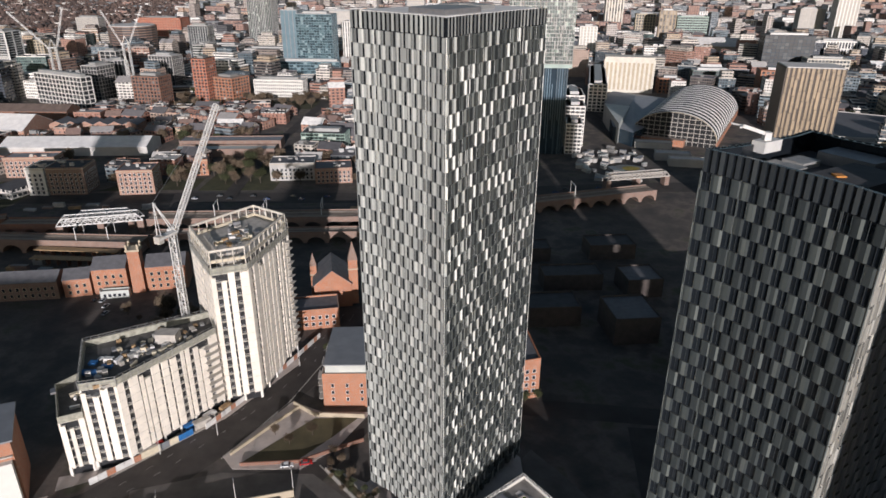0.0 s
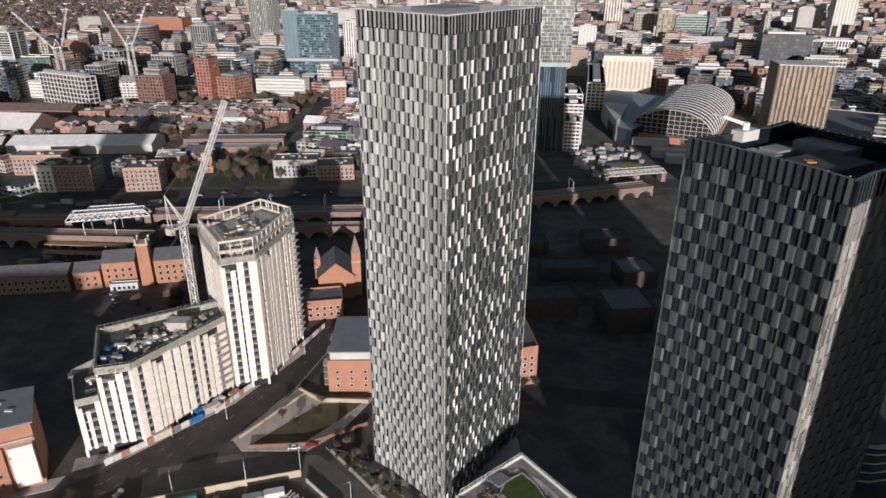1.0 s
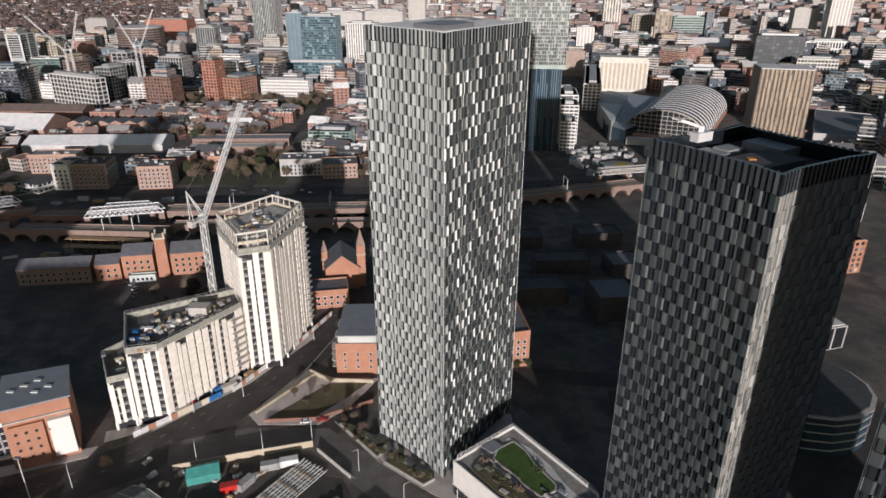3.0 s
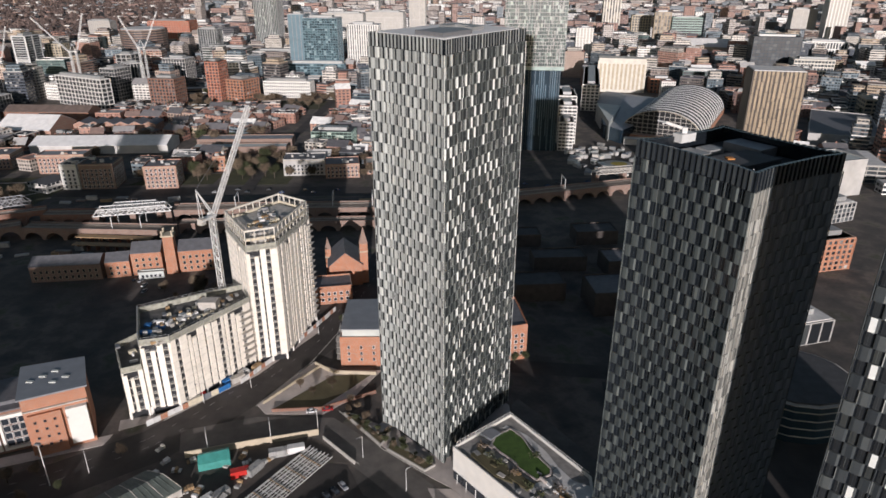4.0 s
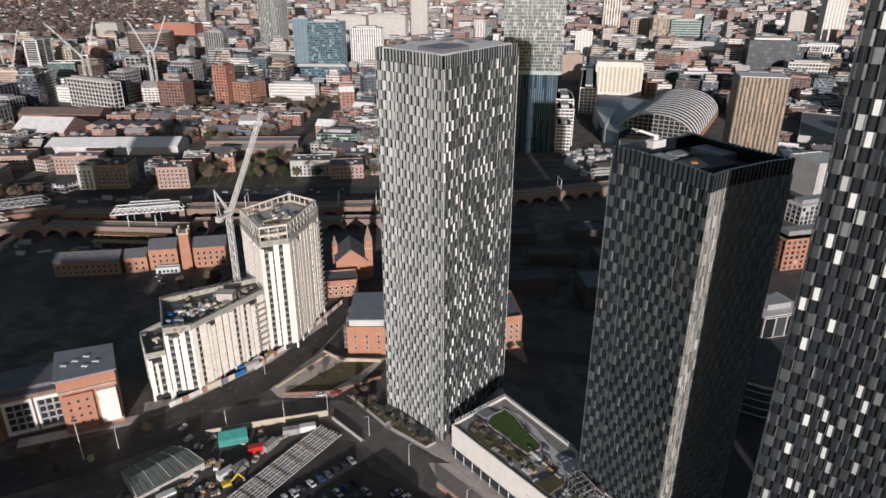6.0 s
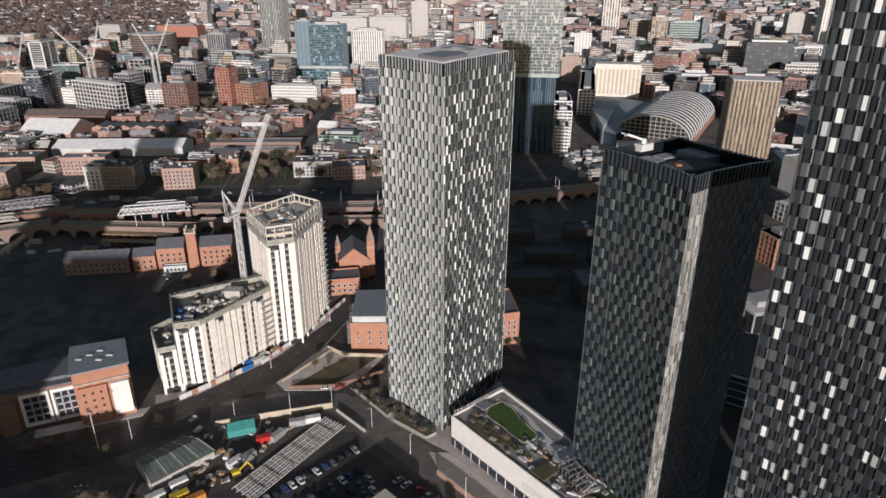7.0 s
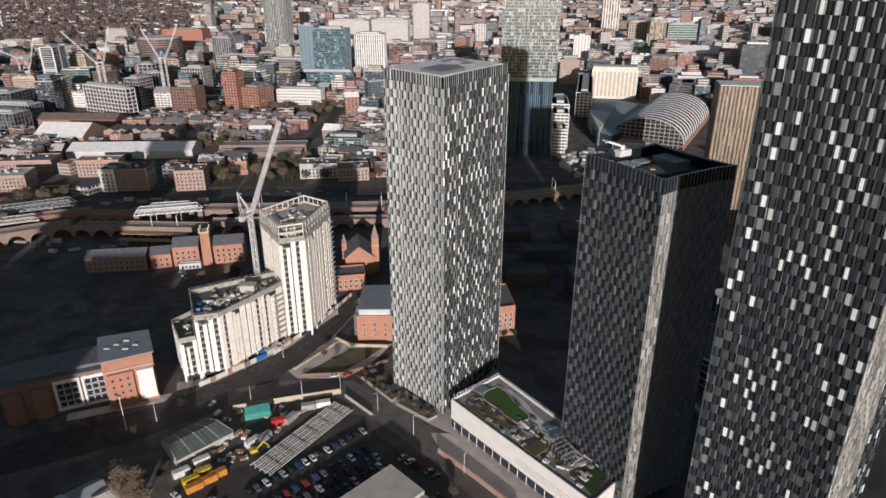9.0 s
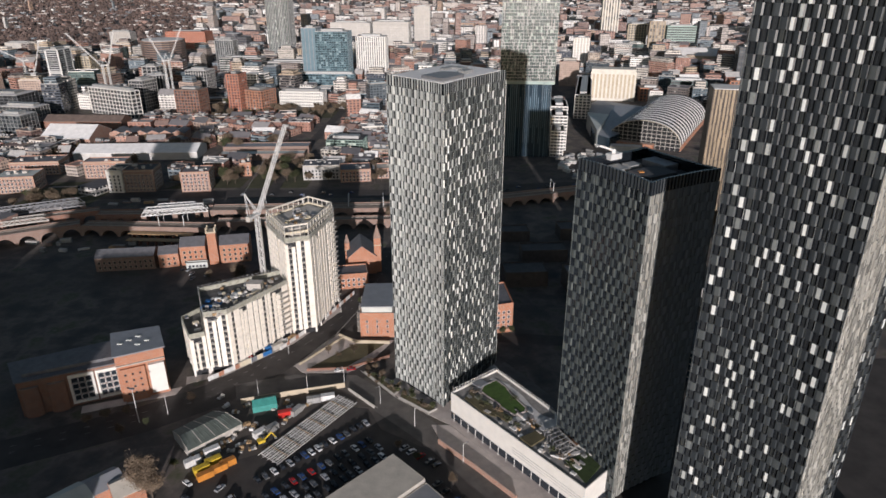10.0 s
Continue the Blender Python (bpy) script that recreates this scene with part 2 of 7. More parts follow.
M_pave = plain("paving", (0.50, 0.44, 0.405), 0.8, vary=0.3, scale=0.2, fine=3)
M_kerb = plain("kerb_stone", (0.36, 0.34, 0.31), 0.8)
M_line = plain("road_paint", (0.30, 0.295, 0.28), 0.7, vary=0.4, scale=1.5)
M_lawn = plain("lawn", (0.055, 0.105, 0.018), 0.9, vary=0.4, scale=0.5, fine=9, relief=0.4)
# Lawn green darkened, with the shade put into the colour
M_lawn_dark = plain("shaded_grass", (0.035, 0.058, 0.016), 0.95, vary=0.5, scale=0.6, fine=5, relief=0.4)
M_twig_bed = plain("rust_brown_planting", (0.12, 0.062, 0.036), 0.95, vary=0.5, scale=0.8, fine=5, relief=0.4)
M_field = plain("field_grass", (0.058, 0.058, 0.026), 0.95, vary=0.6, scale=0.09, fine=1.2, relief=0.4)
M_scrub = plain("scrub", (0.10, 0.085, 0.045), 0.95, vary=0.5, scale=0.12, fine=3, relief=0.5)
M_twig = plain("bare_twigs", (0.21, 0.155, 0.105), 0.9, vary=0.4, scale=0.4, rnd=0.5, relief=0)
M_twig_pale = plain("pale_twigs", (0.27, 0.20, 0.14), 0.9, vary=0.4, scale=0.4, rnd=0.5, relief=0)
M_bark = plain("bark", (0.09, 0.07, 0.055), 0.95)
M_evergreen = plain("evergreen_leaves", (0.075, 0.085, 0.035), 0.8, vary=0.4, rnd=0.5, relief=0)
M_ballast = plain("track_ballast", (0.09, 0.076, 0.066), 0.95, vary=0.35, scale=0.2, fine=5)
M_track = plain("pale_ballast", (0.23, 0.18, 0.14), 0.95, vary=0.45, scale=0.25, fine=4)
M_rail = plain("rail_steel", (0.38, 0.34, 0.30), 0.4, 0.6)
M_slate = plain("slate_roof", (0.13, 0.13, 0.14), 0.7, vary=0.35, scale=0.4)
M_grey_roof = plain("standing_seam_roof", (0.25, 0.26, 0.28), 0.5, 0.2, vary=0.2, scale=0.2)
M_pale_roof = plain("pale_sheet_roof", (0.50, 0.52, 0.49), 0.55, vary=0.25, scale=0.15)
M_tan_roof = plain("tan_felt_roof", (0.50, 0.46, 0.40), 0.85, vary=0.25, scale=0.2, fine=2)
M_shed_roof = plain("mossy_sheet_roof", (0.12, 0.14, 0.125), 0.7, vary=0.35, scale=0.3, fine=2.5)
M_deck = plain("roof_paving", (0.27, 0.255, 0.24), 0.8, vary=0.45, scale=0.4, fine=2.0)
M_teal = plain("teal_sheet", (0.05, 0.26, 0.23), 0.6, vary=0.3)
M_yellow = plain("yellow_paint", (0.60, 0.42, 0.04), 0.5, vary=0.3)
M_orange = plain("orange_paint", (0.55, 0.22, 0.04), 0.5, vary=0.3)
M_red = plain("red_paint", (0.48, 0.03, 0.025), 0.4, vary=0.2)
M_blue = plain("blue_sheet", (0.03, 0.16, 0.42), 0.5, vary=0.35, scale=1.0)
M_tyre = plain("tyre", (0.02, 0.02, 0.02), 0.9, vary=0.2)
M_timber = plain("site_timber", (0.36, 0.24, 0.13), 0.85, vary=0.35)
M_gold = plain("gold_fin", (0.29, 0.222, 0.145), 0.5, 0.2, vary=0.25, scale=0.1, rnd=0.25)
M_blue_glass = plain("blue_glass", (0.105, 0.168, 0.215), 0.3, 0.2, vary=0.35, scale=0.06, rnd=0.6)
M_pale_glass = plain("pale_glass", (0.34, 0.42, 0.38), 0.3, 0.2, vary=0.3, scale=0.1, rnd=0.3)
M_navy_glass = plain("navy_glass", (0.03, 0.055, 0.08), 0.2, 0.1, vary=0.4, scale=0.06, rnd=0.3)


def brick_material(name, a, b2, mortar):
    m, t, b = nodes(name, 0.85)
    u, z, up = wall_axes(t)
    c = t.nodes.new("ShaderNodeCombineXYZ")
    t.links.new(u, c.inputs[0]), t.links.new(z, c.inputs[1])
    n = t.nodes.new("ShaderNodeTexBrick")
    n.inputs["Color1"].default_value, n.inputs["Color2"].default_value, n.inputs["Mortar"].default_value = (*a, 1), (*b2, 1), (*mortar, 1)
    n.inputs["Scale"].default_value, n.inputs["Brick Width"].default_value, n.inputs["Row Height"].default_value = 1.0, 0.225, 0.075
    n.inputs["Mortar Size"].default_value = 0.01
    t.links.new(c.outputs[0], n.inputs["Vector"])
    col = mixed(t, 0.7, n.outputs["Color"], mixed(t, grain(t, 0.3, 5), (0.55, 0.52, 0.5), (1.3, 1.3, 1.3)), "MULTIPLY")
    t.links.new(col, b.inputs["Base Color"])
    return m


M_brick = brick_material("red_brick", (0.45, 0.175, 0.088), (0.37, 0.138, 0.07), (0.35, 0.27, 0.22))
M_red_brick = brick_material("bright_red_brick", (0.46, 0.15, 0.085), (0.38, 0.12, 0.07), (0.40, 0.28, 0.22))
M_brick_dark = brick_material("sooty_brick", (0.27, 0.12, 0.075), (0.20, 0.09, 0.06), (0.2, 0.17, 0.15))
M_brick_pink = brick_material("pink_brick", (0.40, 0.215, 0.15), (0.33, 0.17, 0.12), (0.36, 0.30, 0.26))
M_brick_grey = brick_material("weathered_shaded_brick", (0.27, 0.17, 0.13), (0.21, 0.13, 0.10), (0.24, 0.21, 0.19))
M_stone_buff = plain("buff_stone", (0.46, 0.39, 0.29), 0.85, vary=0.25, scale=0.2)


# ---- mesh tools ----
class Shape:
    """Corners and faces that become one mesh."""

    def __init__(self):
        self.v, self.f, self.m = [], [], []

    def face(self, pts, mat=0):
        k = len(self.v)
        self.v += [tuple(p) for p in pts]
        self.f.append(tuple(range(k, k + len(pts))))
        self.m.append(mat)

    def hexa(self, p, mat=0, top=None):
        """p: four corners below, four above, both counter-clockwise."""
        k = len(self.v)
        self.v += [tuple(q) for q in p]
        for n, q in enumerate(((3, 2, 1, 0), (4, 5, 6, 7), (0, 1, 5, 4), (1, 2, 6, 5), (2, 3, 7, 6), (3, 0, 4, 7))):
            self.f.append(tuple(k + i for i in q))
            self.m.append(top if top is not None and n == 1 else mat)
        return self

    def box(self, x0, y0, z0, x1, y1, z1, mat=0, top=None):
        return self.hexa([(x0, y0, z0), (x1, y0, z0), (x1, y1, z0), (x0, y1, z0), (x0, y0, z1), (x1, y0, z1), (x1, y1, z1), (x0, y1, z1)], mat, top)

    def beam(self, a, b, w, h=None, mat=0):
        """A bar from a to b, w wide and h deep."""
        a, b = Vector(a), Vector(b)
        h = h or w
        d = (b - a).normalized()
        s = d.cross(Vector((0, 0, 1)))
        s = Vector((1, 0, 0)) if s.length < 1e-4 else s.normalized()
        n = s.cross(d)
        s, n = s * w / 2, n * h / 2
        return self.hexa([a - s - n, a + s - n, a + s + n, a - s + n, b - s - n, b + s - n, b + s + n, b - s + n], mat)

    def prism(self, poly, z0, z1, mat=0, top=None):
        k, n = len(self.v), len(poly)
        self.v += [(x, y, z0) for x, y in poly] + [(x, y, z1) for x, y in poly]
        for i in range(n):
            j = (i + 1) % n
            self.f.append((k + i, k + j, k + n + j, k + n + i))
            self.m.append(mat)
        self.f += [tuple(range(k + n, k + 2 * n)), tuple(range(k + n - 1, k - 1, -1))]
        self.m += [mat if top is None else top, mat]
        return self

    def ring(self, outer, inner, z0, z1, mat=0):
        """A closed rim between two outlines."""
        k, n = len(self.v), len(outer)
        for z in (z0, z1):
            self.v += [(p[0], p[1], z) for p in outer] + [(p[0], p[1], z) for p in inner]
        for i in range(n):
            j = (i + 1) % n
            for q in ((i, j, 2 * n + j, 2 * n + i), (n + j, n + i, 3 * n + i, 3 * n + j), (2 * n + i, 2 * n + j, 3 * n + j, 3 * n + i), (n + i, n + j, j, i)):
                self.f.append(tuple(k + e for e in q))
                self.m.append(mat)
        return self

    def tube(self, a, b, r0, r1, n=8, mat=0):
        a, b = Vector(a), Vector(b)
        d = (b - a).normalized()
        s = d.orthogonal().normalized()
        w = d.cross(s)
        k = len(self.v)
        for c, r in ((a, r0), (b, r1)):
            self.v += [tuple(c + r * (math.cos(2 * math.pi * i / n) * s + math.sin(2 * math.pi * i / n) * w)) for i in range(n)]
        for i in range(n):
            j = (i + 1) % n
            self.f.append((k + i, k + j, k + n + j, k + n + i))
            self.m.append(mat)
        self.f += [tuple(range(k + n, k + 2 * n)), tuple(range(k + n - 1, k - 1, -1))]
        self.m += [mat, mat]
        return self

    def mesh(self, name, mats):
        me = bpy.data.meshes.new(name)
        me.from_pydata(self.v, [], self.f)
        for m in mats if isinstance(mats, (list, tuple)) else [mats]:
            me.materials.append(m)
        me.polygons.foreach_set("material_index", self.m)
        me.update()
        return me


def thing(name, x, y, z=0.0, rz=0.0, label="", category="", group="", kind=""):
    ob = new(name)
    ob.empty_display_size = 0.5
    ob.matrix_basis = pose(x, y, z, 0, 0, rz)
    return tagged(ob, label, category, group, kind)


def part(name, shape, mats, parent, label="", kind="", at=None):
    """One mesh under a thing or a part; a mesh may serve several."""
    me = shape.mesh(name, mats) if isinstance(shape, Shape) else shape
    ob = new(name, me)
    ob.parent = parent
    if at is not None:
        ob.matrix_basis = at
    return tagged(ob, label, kind=kind)


def single(name, shape, mats, label, category, kind="", group=""):
    return tagged(new(name, shape.mesh(name, mats)), label, category, group, kind)


def offset(poly, d):
    """A convex outline, counter-clockwise, drawn in by d."""
    out = []
    n = len(poly)
    for i in range(n):
        p0, p1, p2 = Vector(poly[i - 1]), Vector(poly[i]), Vector(poly[(i + 1) % n])
        a, b = (p1 - p0).normalized(), (p2 - p1).normalized()
        na, nb = Vector((-a.y, a.x)), Vector((-b.y, b.x))
        k = (na + nb) / max(0.2, 1 + na.dot(nb))
        out.append(tuple(p1 + k * d))
    return out


def ccw(poly):
    s = sum(poly[i - 1][0] * poly[i][1] - poly[i][0] * poly[i - 1][1] for i in range(len(poly)))
    return list(poly) if s > 0 else list(poly)[::-1]


def middle(poly):
    return sum(p[0] for p in poly) / len(poly), sum(p[1] for p in poly) / len(poly)


def local(poly, c):
    return [(p[0] - c[0], p[1] - c[1]) for p in poly]


# ---- ground ----
def ground_material():
    m, t, b = nodes("city_ground", 0.9)
    a, c, d = grain(t, 0.012, 3), grain(t, 0.06, 5), grain(t, 0.5, 6)
    col = ramp(t, c, [(0.32, (0.05, 0.048, 0.046)), (0.47, (0.10, 0.085, 0.07)), (0.56, (0.17, 0.135, 0.11)), (0.66, (0.085, 0.09, 0.045)), (0.75, (0.22, 0.19, 0.165))])
    col = mixed(t, ramp(t, a, [(0.42, (0, 0, 0)), (0.6, (0.6, 0.6, 0.6))]), col, (0.075, 0.065, 0.055))
    col = mixed(t, 1.0, col, (0.86, 0.88, 0.94), "MULTIPLY")
    col = mixed(t, 0.6, col, mixed(t, d, (0.5, 0.5, 0.5), (1.4, 1.4, 1.4)), "MULTIPLY")
    t.links.new(col, b.inputs["Base Color"])
    bump(t, b, d, 0.3, 0.2)
    return m


s = Shape()
s.face([(-4800, -2500, 0), (4800, -2500, 0), (4800, 4900, 0), (-4800, 4900, 0)])
single("ground", s, ground_material(), "brown and grey city ground of asphalt, earth and grass", "ground", "structure")

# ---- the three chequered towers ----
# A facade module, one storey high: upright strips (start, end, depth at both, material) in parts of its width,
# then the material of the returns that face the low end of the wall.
# Materials: 0 light panel, 1 mid panel, 2 dark panel, 3 glass, 4 return, 5 pane, 6 edge, 7 thin lip, 8 return with the
# sun put into its tone
# PALE and GLASSY dress one tower; each side's brightness is put into panel tones.
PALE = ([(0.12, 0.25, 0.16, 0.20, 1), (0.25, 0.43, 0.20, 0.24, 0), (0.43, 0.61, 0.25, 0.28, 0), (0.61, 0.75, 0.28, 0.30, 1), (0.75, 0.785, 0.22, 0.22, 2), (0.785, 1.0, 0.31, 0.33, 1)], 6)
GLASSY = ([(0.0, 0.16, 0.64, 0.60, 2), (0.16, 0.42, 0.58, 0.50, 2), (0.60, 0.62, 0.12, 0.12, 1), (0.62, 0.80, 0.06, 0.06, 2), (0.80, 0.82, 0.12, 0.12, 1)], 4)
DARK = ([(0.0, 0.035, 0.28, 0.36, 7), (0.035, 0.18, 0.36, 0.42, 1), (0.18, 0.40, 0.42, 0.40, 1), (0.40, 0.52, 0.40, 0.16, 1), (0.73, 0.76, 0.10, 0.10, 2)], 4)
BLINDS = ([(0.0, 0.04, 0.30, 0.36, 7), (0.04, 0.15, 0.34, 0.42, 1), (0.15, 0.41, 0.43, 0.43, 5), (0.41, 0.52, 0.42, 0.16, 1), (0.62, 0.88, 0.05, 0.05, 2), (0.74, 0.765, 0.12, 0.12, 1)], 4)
# SHADE: wall in the tallest tower's shadow, its sky light put into the colour
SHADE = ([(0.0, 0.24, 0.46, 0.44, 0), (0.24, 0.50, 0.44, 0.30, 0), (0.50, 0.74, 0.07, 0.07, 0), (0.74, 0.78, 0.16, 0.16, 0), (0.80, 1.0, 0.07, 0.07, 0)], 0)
# GLARE: stretches caught by the sun, their brightness put into paler panels
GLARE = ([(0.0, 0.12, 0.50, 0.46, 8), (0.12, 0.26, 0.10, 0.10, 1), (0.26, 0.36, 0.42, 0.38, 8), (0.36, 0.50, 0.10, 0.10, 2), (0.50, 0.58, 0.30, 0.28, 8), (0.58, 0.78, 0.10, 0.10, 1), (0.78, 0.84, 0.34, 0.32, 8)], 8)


def module(strips, ret, d, h, x0, lo, hi):
    """The faces of one module that starts at x0, cut off at lo and hi; x along the wall, -y outwards."""
    s = Shape()
    for f0, f1, d0, d1, mat in strips:
        a, b = x0 + f0 * d, x0 + f1 * d
        if b <= lo + 0.02 or a >= hi - 0.02:
            continue
        a, b = max(a, lo), min(b, hi)
        s.face([(a, -d0, 0), (b, -d1, 0), (b, -d1, h), (a, -d0, h)], mat)
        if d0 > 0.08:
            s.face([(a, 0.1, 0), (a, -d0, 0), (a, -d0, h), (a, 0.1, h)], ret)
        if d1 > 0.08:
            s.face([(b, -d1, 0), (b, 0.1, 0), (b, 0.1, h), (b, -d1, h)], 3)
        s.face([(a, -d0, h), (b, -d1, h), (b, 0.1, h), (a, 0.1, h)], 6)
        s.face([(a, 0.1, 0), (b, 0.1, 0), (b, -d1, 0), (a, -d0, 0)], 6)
    return s


def folded(corners, strip=0.23, inset=1.1):
    """Each side drawn in between two slanting end strips."""
    out = []
    for i in range(4):
        a, b = Vector(corners[i]), Vector(corners[(i + 1) % 4])
        u = (b - a).normalized()
        n = Vector((u.y, -u.x))
        ln = (b - a).length
        out += [a, a + u * ln * strip - n * inset, b - u * ln * strip - n * inset]
    return out


def add_at(out, sh, p, u, n, z):
    """Sets a flat-lying shape against a wall that starts at p."""
    base = len(out.v)
    out.v += [(p.x + u.x * q[0] - n.x * q[1], p.y + u.y * q[0] - n.y * q[1], z + q[2]) for q in sh.v]
    out.f += [tuple(base + e for e in f) for f in sh.f]
    out.m += sh.m


def tower(name, corners, floors, top, label, mats, kinds, crown_kinds, pitch=3.4, crown=4.0, lobby=3.0, singled=None, glass=None):
    """kinds: the module of each of the twelve stretches of wall; crown_kinds: the blade material of each side's parapet."""
    c = middle(corners)
    cs = ccw(local(corners, c))
    ring = folded(cs)
    ob = thing(name, *c, 0, 0, label, "skyscraper")
    body = Shape().prism([tuple(p) for p in ring], lobby, top - 6)
    part("core_glass", body, glass, ob, "dark tinted curtain wall glass behind the panels")
    low = Shape().prism(offset([tuple(p) for p in cs], 2.6), 0, lobby)
    part("lobby", low, M_window, ob, "recessed dark glazed ground floor")
    rest, fins = Shape(), Shape()
    step = (top - crown - 0.1 - lobby) / floors
    h = step - 0.07
    count, shared = 0, None
    for i in range(12):
        a, b = ring[i], ring[(i + 1) % 12]
        u = (b - a).normalized()
        n = Vector((u.y, -u.x))
        ln = (b - a).length
        m = max(1, round(ln / pitch))
        d = ln / m
        strips, ret = kinds[i]
        ang = math.degrees(math.atan2(u.y, u.x))
        for k in range(floors):
            z = lobby + k * step
            odd = (k + i) % 2
            for j in range(m + odd):
                x0 = (j - 0.5 * odd) * d
                if singled and i == singled[0] and singled[1] <= k < singled[2] and count < 300 and x0 >= 0 and x0 + d <= ln + 0.01:
                    shared = shared or module(strips, ret, d, h, 0, 0, d).mesh("facade_panel", mats)
                    p = a + u * x0
                    part("facade_panel", shared, None, ob, at=pose(p.x, p.y, z, 0, 0, ang))
                    count += 1
                    continue
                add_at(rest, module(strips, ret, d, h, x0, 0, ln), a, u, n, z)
        m = max(2, round(ln / 1.5))
        d = ln / m
        for j in range(m):
            add_at(fins, module([(0.0, 0.52, 0.30, 0.24, crown_kinds[i // 3])], 3, d, crown, j * d, 0, ln), a, u, n, top - crown)
    part("facade_panelling", rest, mats, ob, "grey metal and glass panels set like a chessboard", "stuff")
    part("parapet", fins, mats, ob, "upright blades of the parapet", "stuff")
    for i, p in enumerate(ring):
        q = p + p.normalized() * 0.3
        part("corner_trim", Shape().box(q.x - 0.09, q.y - 0.09, lobby, q.x + 0.09, q.y + 0.09, top - crown), mats[1], ob)
    ring_in = offset([tuple(p) for p in ring], 0.9)
    para = Shape().ring(ring, ring_in, top - 6, top - 0.15)
    part("coping", para, M_glass_dark, ob, "dark parapet coping")
    return ob, c, cs


WEST = [(0, 0), (25, 35), (3.1, 57.2), (-21.9, 22.2)]
NORTH = [(60.6, -54.5), (86.2, -39.6), (70.2, -12.9), (44.6, -27.8)]
SOUTH = [(89.8, -108.3), (114.8, -87), (93.8, -62), (68.8, -83.4)]
SILVER = [M_light, M_mid, M_low, M_glass_dark, M_sliver, M_mid, M_edge, M_light, M_light]
BRONZE = [M_shade_panel, M_panel_grey, M_panel_dark, M_glass_mid, M_sliver_dark, M_pane_pale, M_edge_dark, M_lip, M_sunlit]
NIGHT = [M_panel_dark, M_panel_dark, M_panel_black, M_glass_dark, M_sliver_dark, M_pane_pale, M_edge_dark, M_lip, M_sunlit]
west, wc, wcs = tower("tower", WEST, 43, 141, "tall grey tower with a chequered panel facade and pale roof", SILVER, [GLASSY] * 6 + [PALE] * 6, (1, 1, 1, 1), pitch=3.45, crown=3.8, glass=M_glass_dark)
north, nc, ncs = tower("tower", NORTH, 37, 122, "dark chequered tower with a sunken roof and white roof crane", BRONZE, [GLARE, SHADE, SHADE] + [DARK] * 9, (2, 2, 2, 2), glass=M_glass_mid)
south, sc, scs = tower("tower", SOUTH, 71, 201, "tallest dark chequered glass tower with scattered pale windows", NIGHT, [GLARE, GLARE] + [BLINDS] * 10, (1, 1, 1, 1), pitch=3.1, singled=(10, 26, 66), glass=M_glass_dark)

# Unseen fourth tower, placed off to the side only to shade that ground
UNSEEN_TOWER = [(126, -174), (156, -170), (152, -140), (122, -144)]
tower("tower", UNSEEN_TOWER, 49, 158, "fourth dark chequered tower beside the tallest one", NIGHT, [BLINDS] * 12, (1, 1, 1, 1), pitch=3.1, glass=M_glass_dark)

# roofs of the two lower towers
s = Shape().prism(offset(wcs, 1.6), 135.2, 141.05)
part("roof_deck", s, M_white_roof, west, "pale grey membrane roof")
s = Shape().prism(offset(ncs, 1.6), 117.2, 118.4)
part("roof_deck", s, M_roof_dark, north, "dark sunken plant roof")
part("roof_deck", Shape().prism(offset(scs, 2.6), 195, 197), M_roof_dark, south, "dark plant roof")

# ---- podium ----
POD = [(3.3, -4.2), (49.4, -60.5), (60.4, -50.0), (44.8, -28.2), (46, -18), (24, 13.2)]
pc = middle(POD)
pod = ccw(local(POD, pc))
podium = thing("podium_building", *pc, 0, 0, "white-walled podium with a planted roof garden", "podium")
part("wall", Shape().prism(pod, 4.4, 12.6), M_white, podium, "plain white cladding")
part("ground_floor", Shape().prism(offset(pod, 0.2), 0, 4.4), M_window, podium, "recessed glazed ground floor")
part("roof_deck", Shape().prism(offset(pod, 0.8), 12.6, 12.75), M_deck, podium, "grey paved roof")

# roof garden of the podium
ps = Shape().ring(pod, offset(pod, 0.4), 12.6, 13.4)
part("parapet", ps, M_white, podium, "white parapet")
part("shop_fascia", Shape().prism(offset(pod, -0.1), 4.0, 4.4), M_white_metal, podium, "projecting white ledge")


def on_pod(x, y):
    return x - pc[0], y - pc[1]


LAWN = [(16.3, -2.6), (18, 1.5), (23.1, 5), (26.4, 0.8), (28.8, -5.8), (33.8, -14.3), (33.1, -16.5), (28.8, -18.7), (24.1, -13.6), (23.4, -11.3), (18.5, -5.8)]
part("lawn", Shape().prism(ccw([on_pod(*p) for p in LAWN]), 12.75, 13.05), M_lawn, podium, "bright green roof lawn")
part("lawn_edging", Shape().ring([on_pod(*p) for p in ccw(LAWN)], offset([on_pod(*p) for p in ccw(LAWN)], -0.5), 12.75, 13.15), M_pave, podium, "pale stone edging of the lawn")
WALKS = ([(21.8, 7.5), (28.3, 2.4), (33.6, -5.7), (36.3, -12.7), (34.6, -14), (31, -6.2), (26.6, 2.2), (20.6, 6.2)],
         [(36.3, -12.7), (40.1, -19.1), (45, -21.6), (45, -24.6), (42, -29.6), (37.8, -27.9), (36.4, -21.6), (34.4, -15)],
         [(34.6, -17), (36.2, -20.4), (27.1, -24.5), (25.1, -21.7), (29, -20)])
for poly in WALKS:
    part("path", Shape().prism(ccw([on_pod(*p) for p in poly]), 12.75, 12.85), M_roof_light, podium, "pale curved garden path")
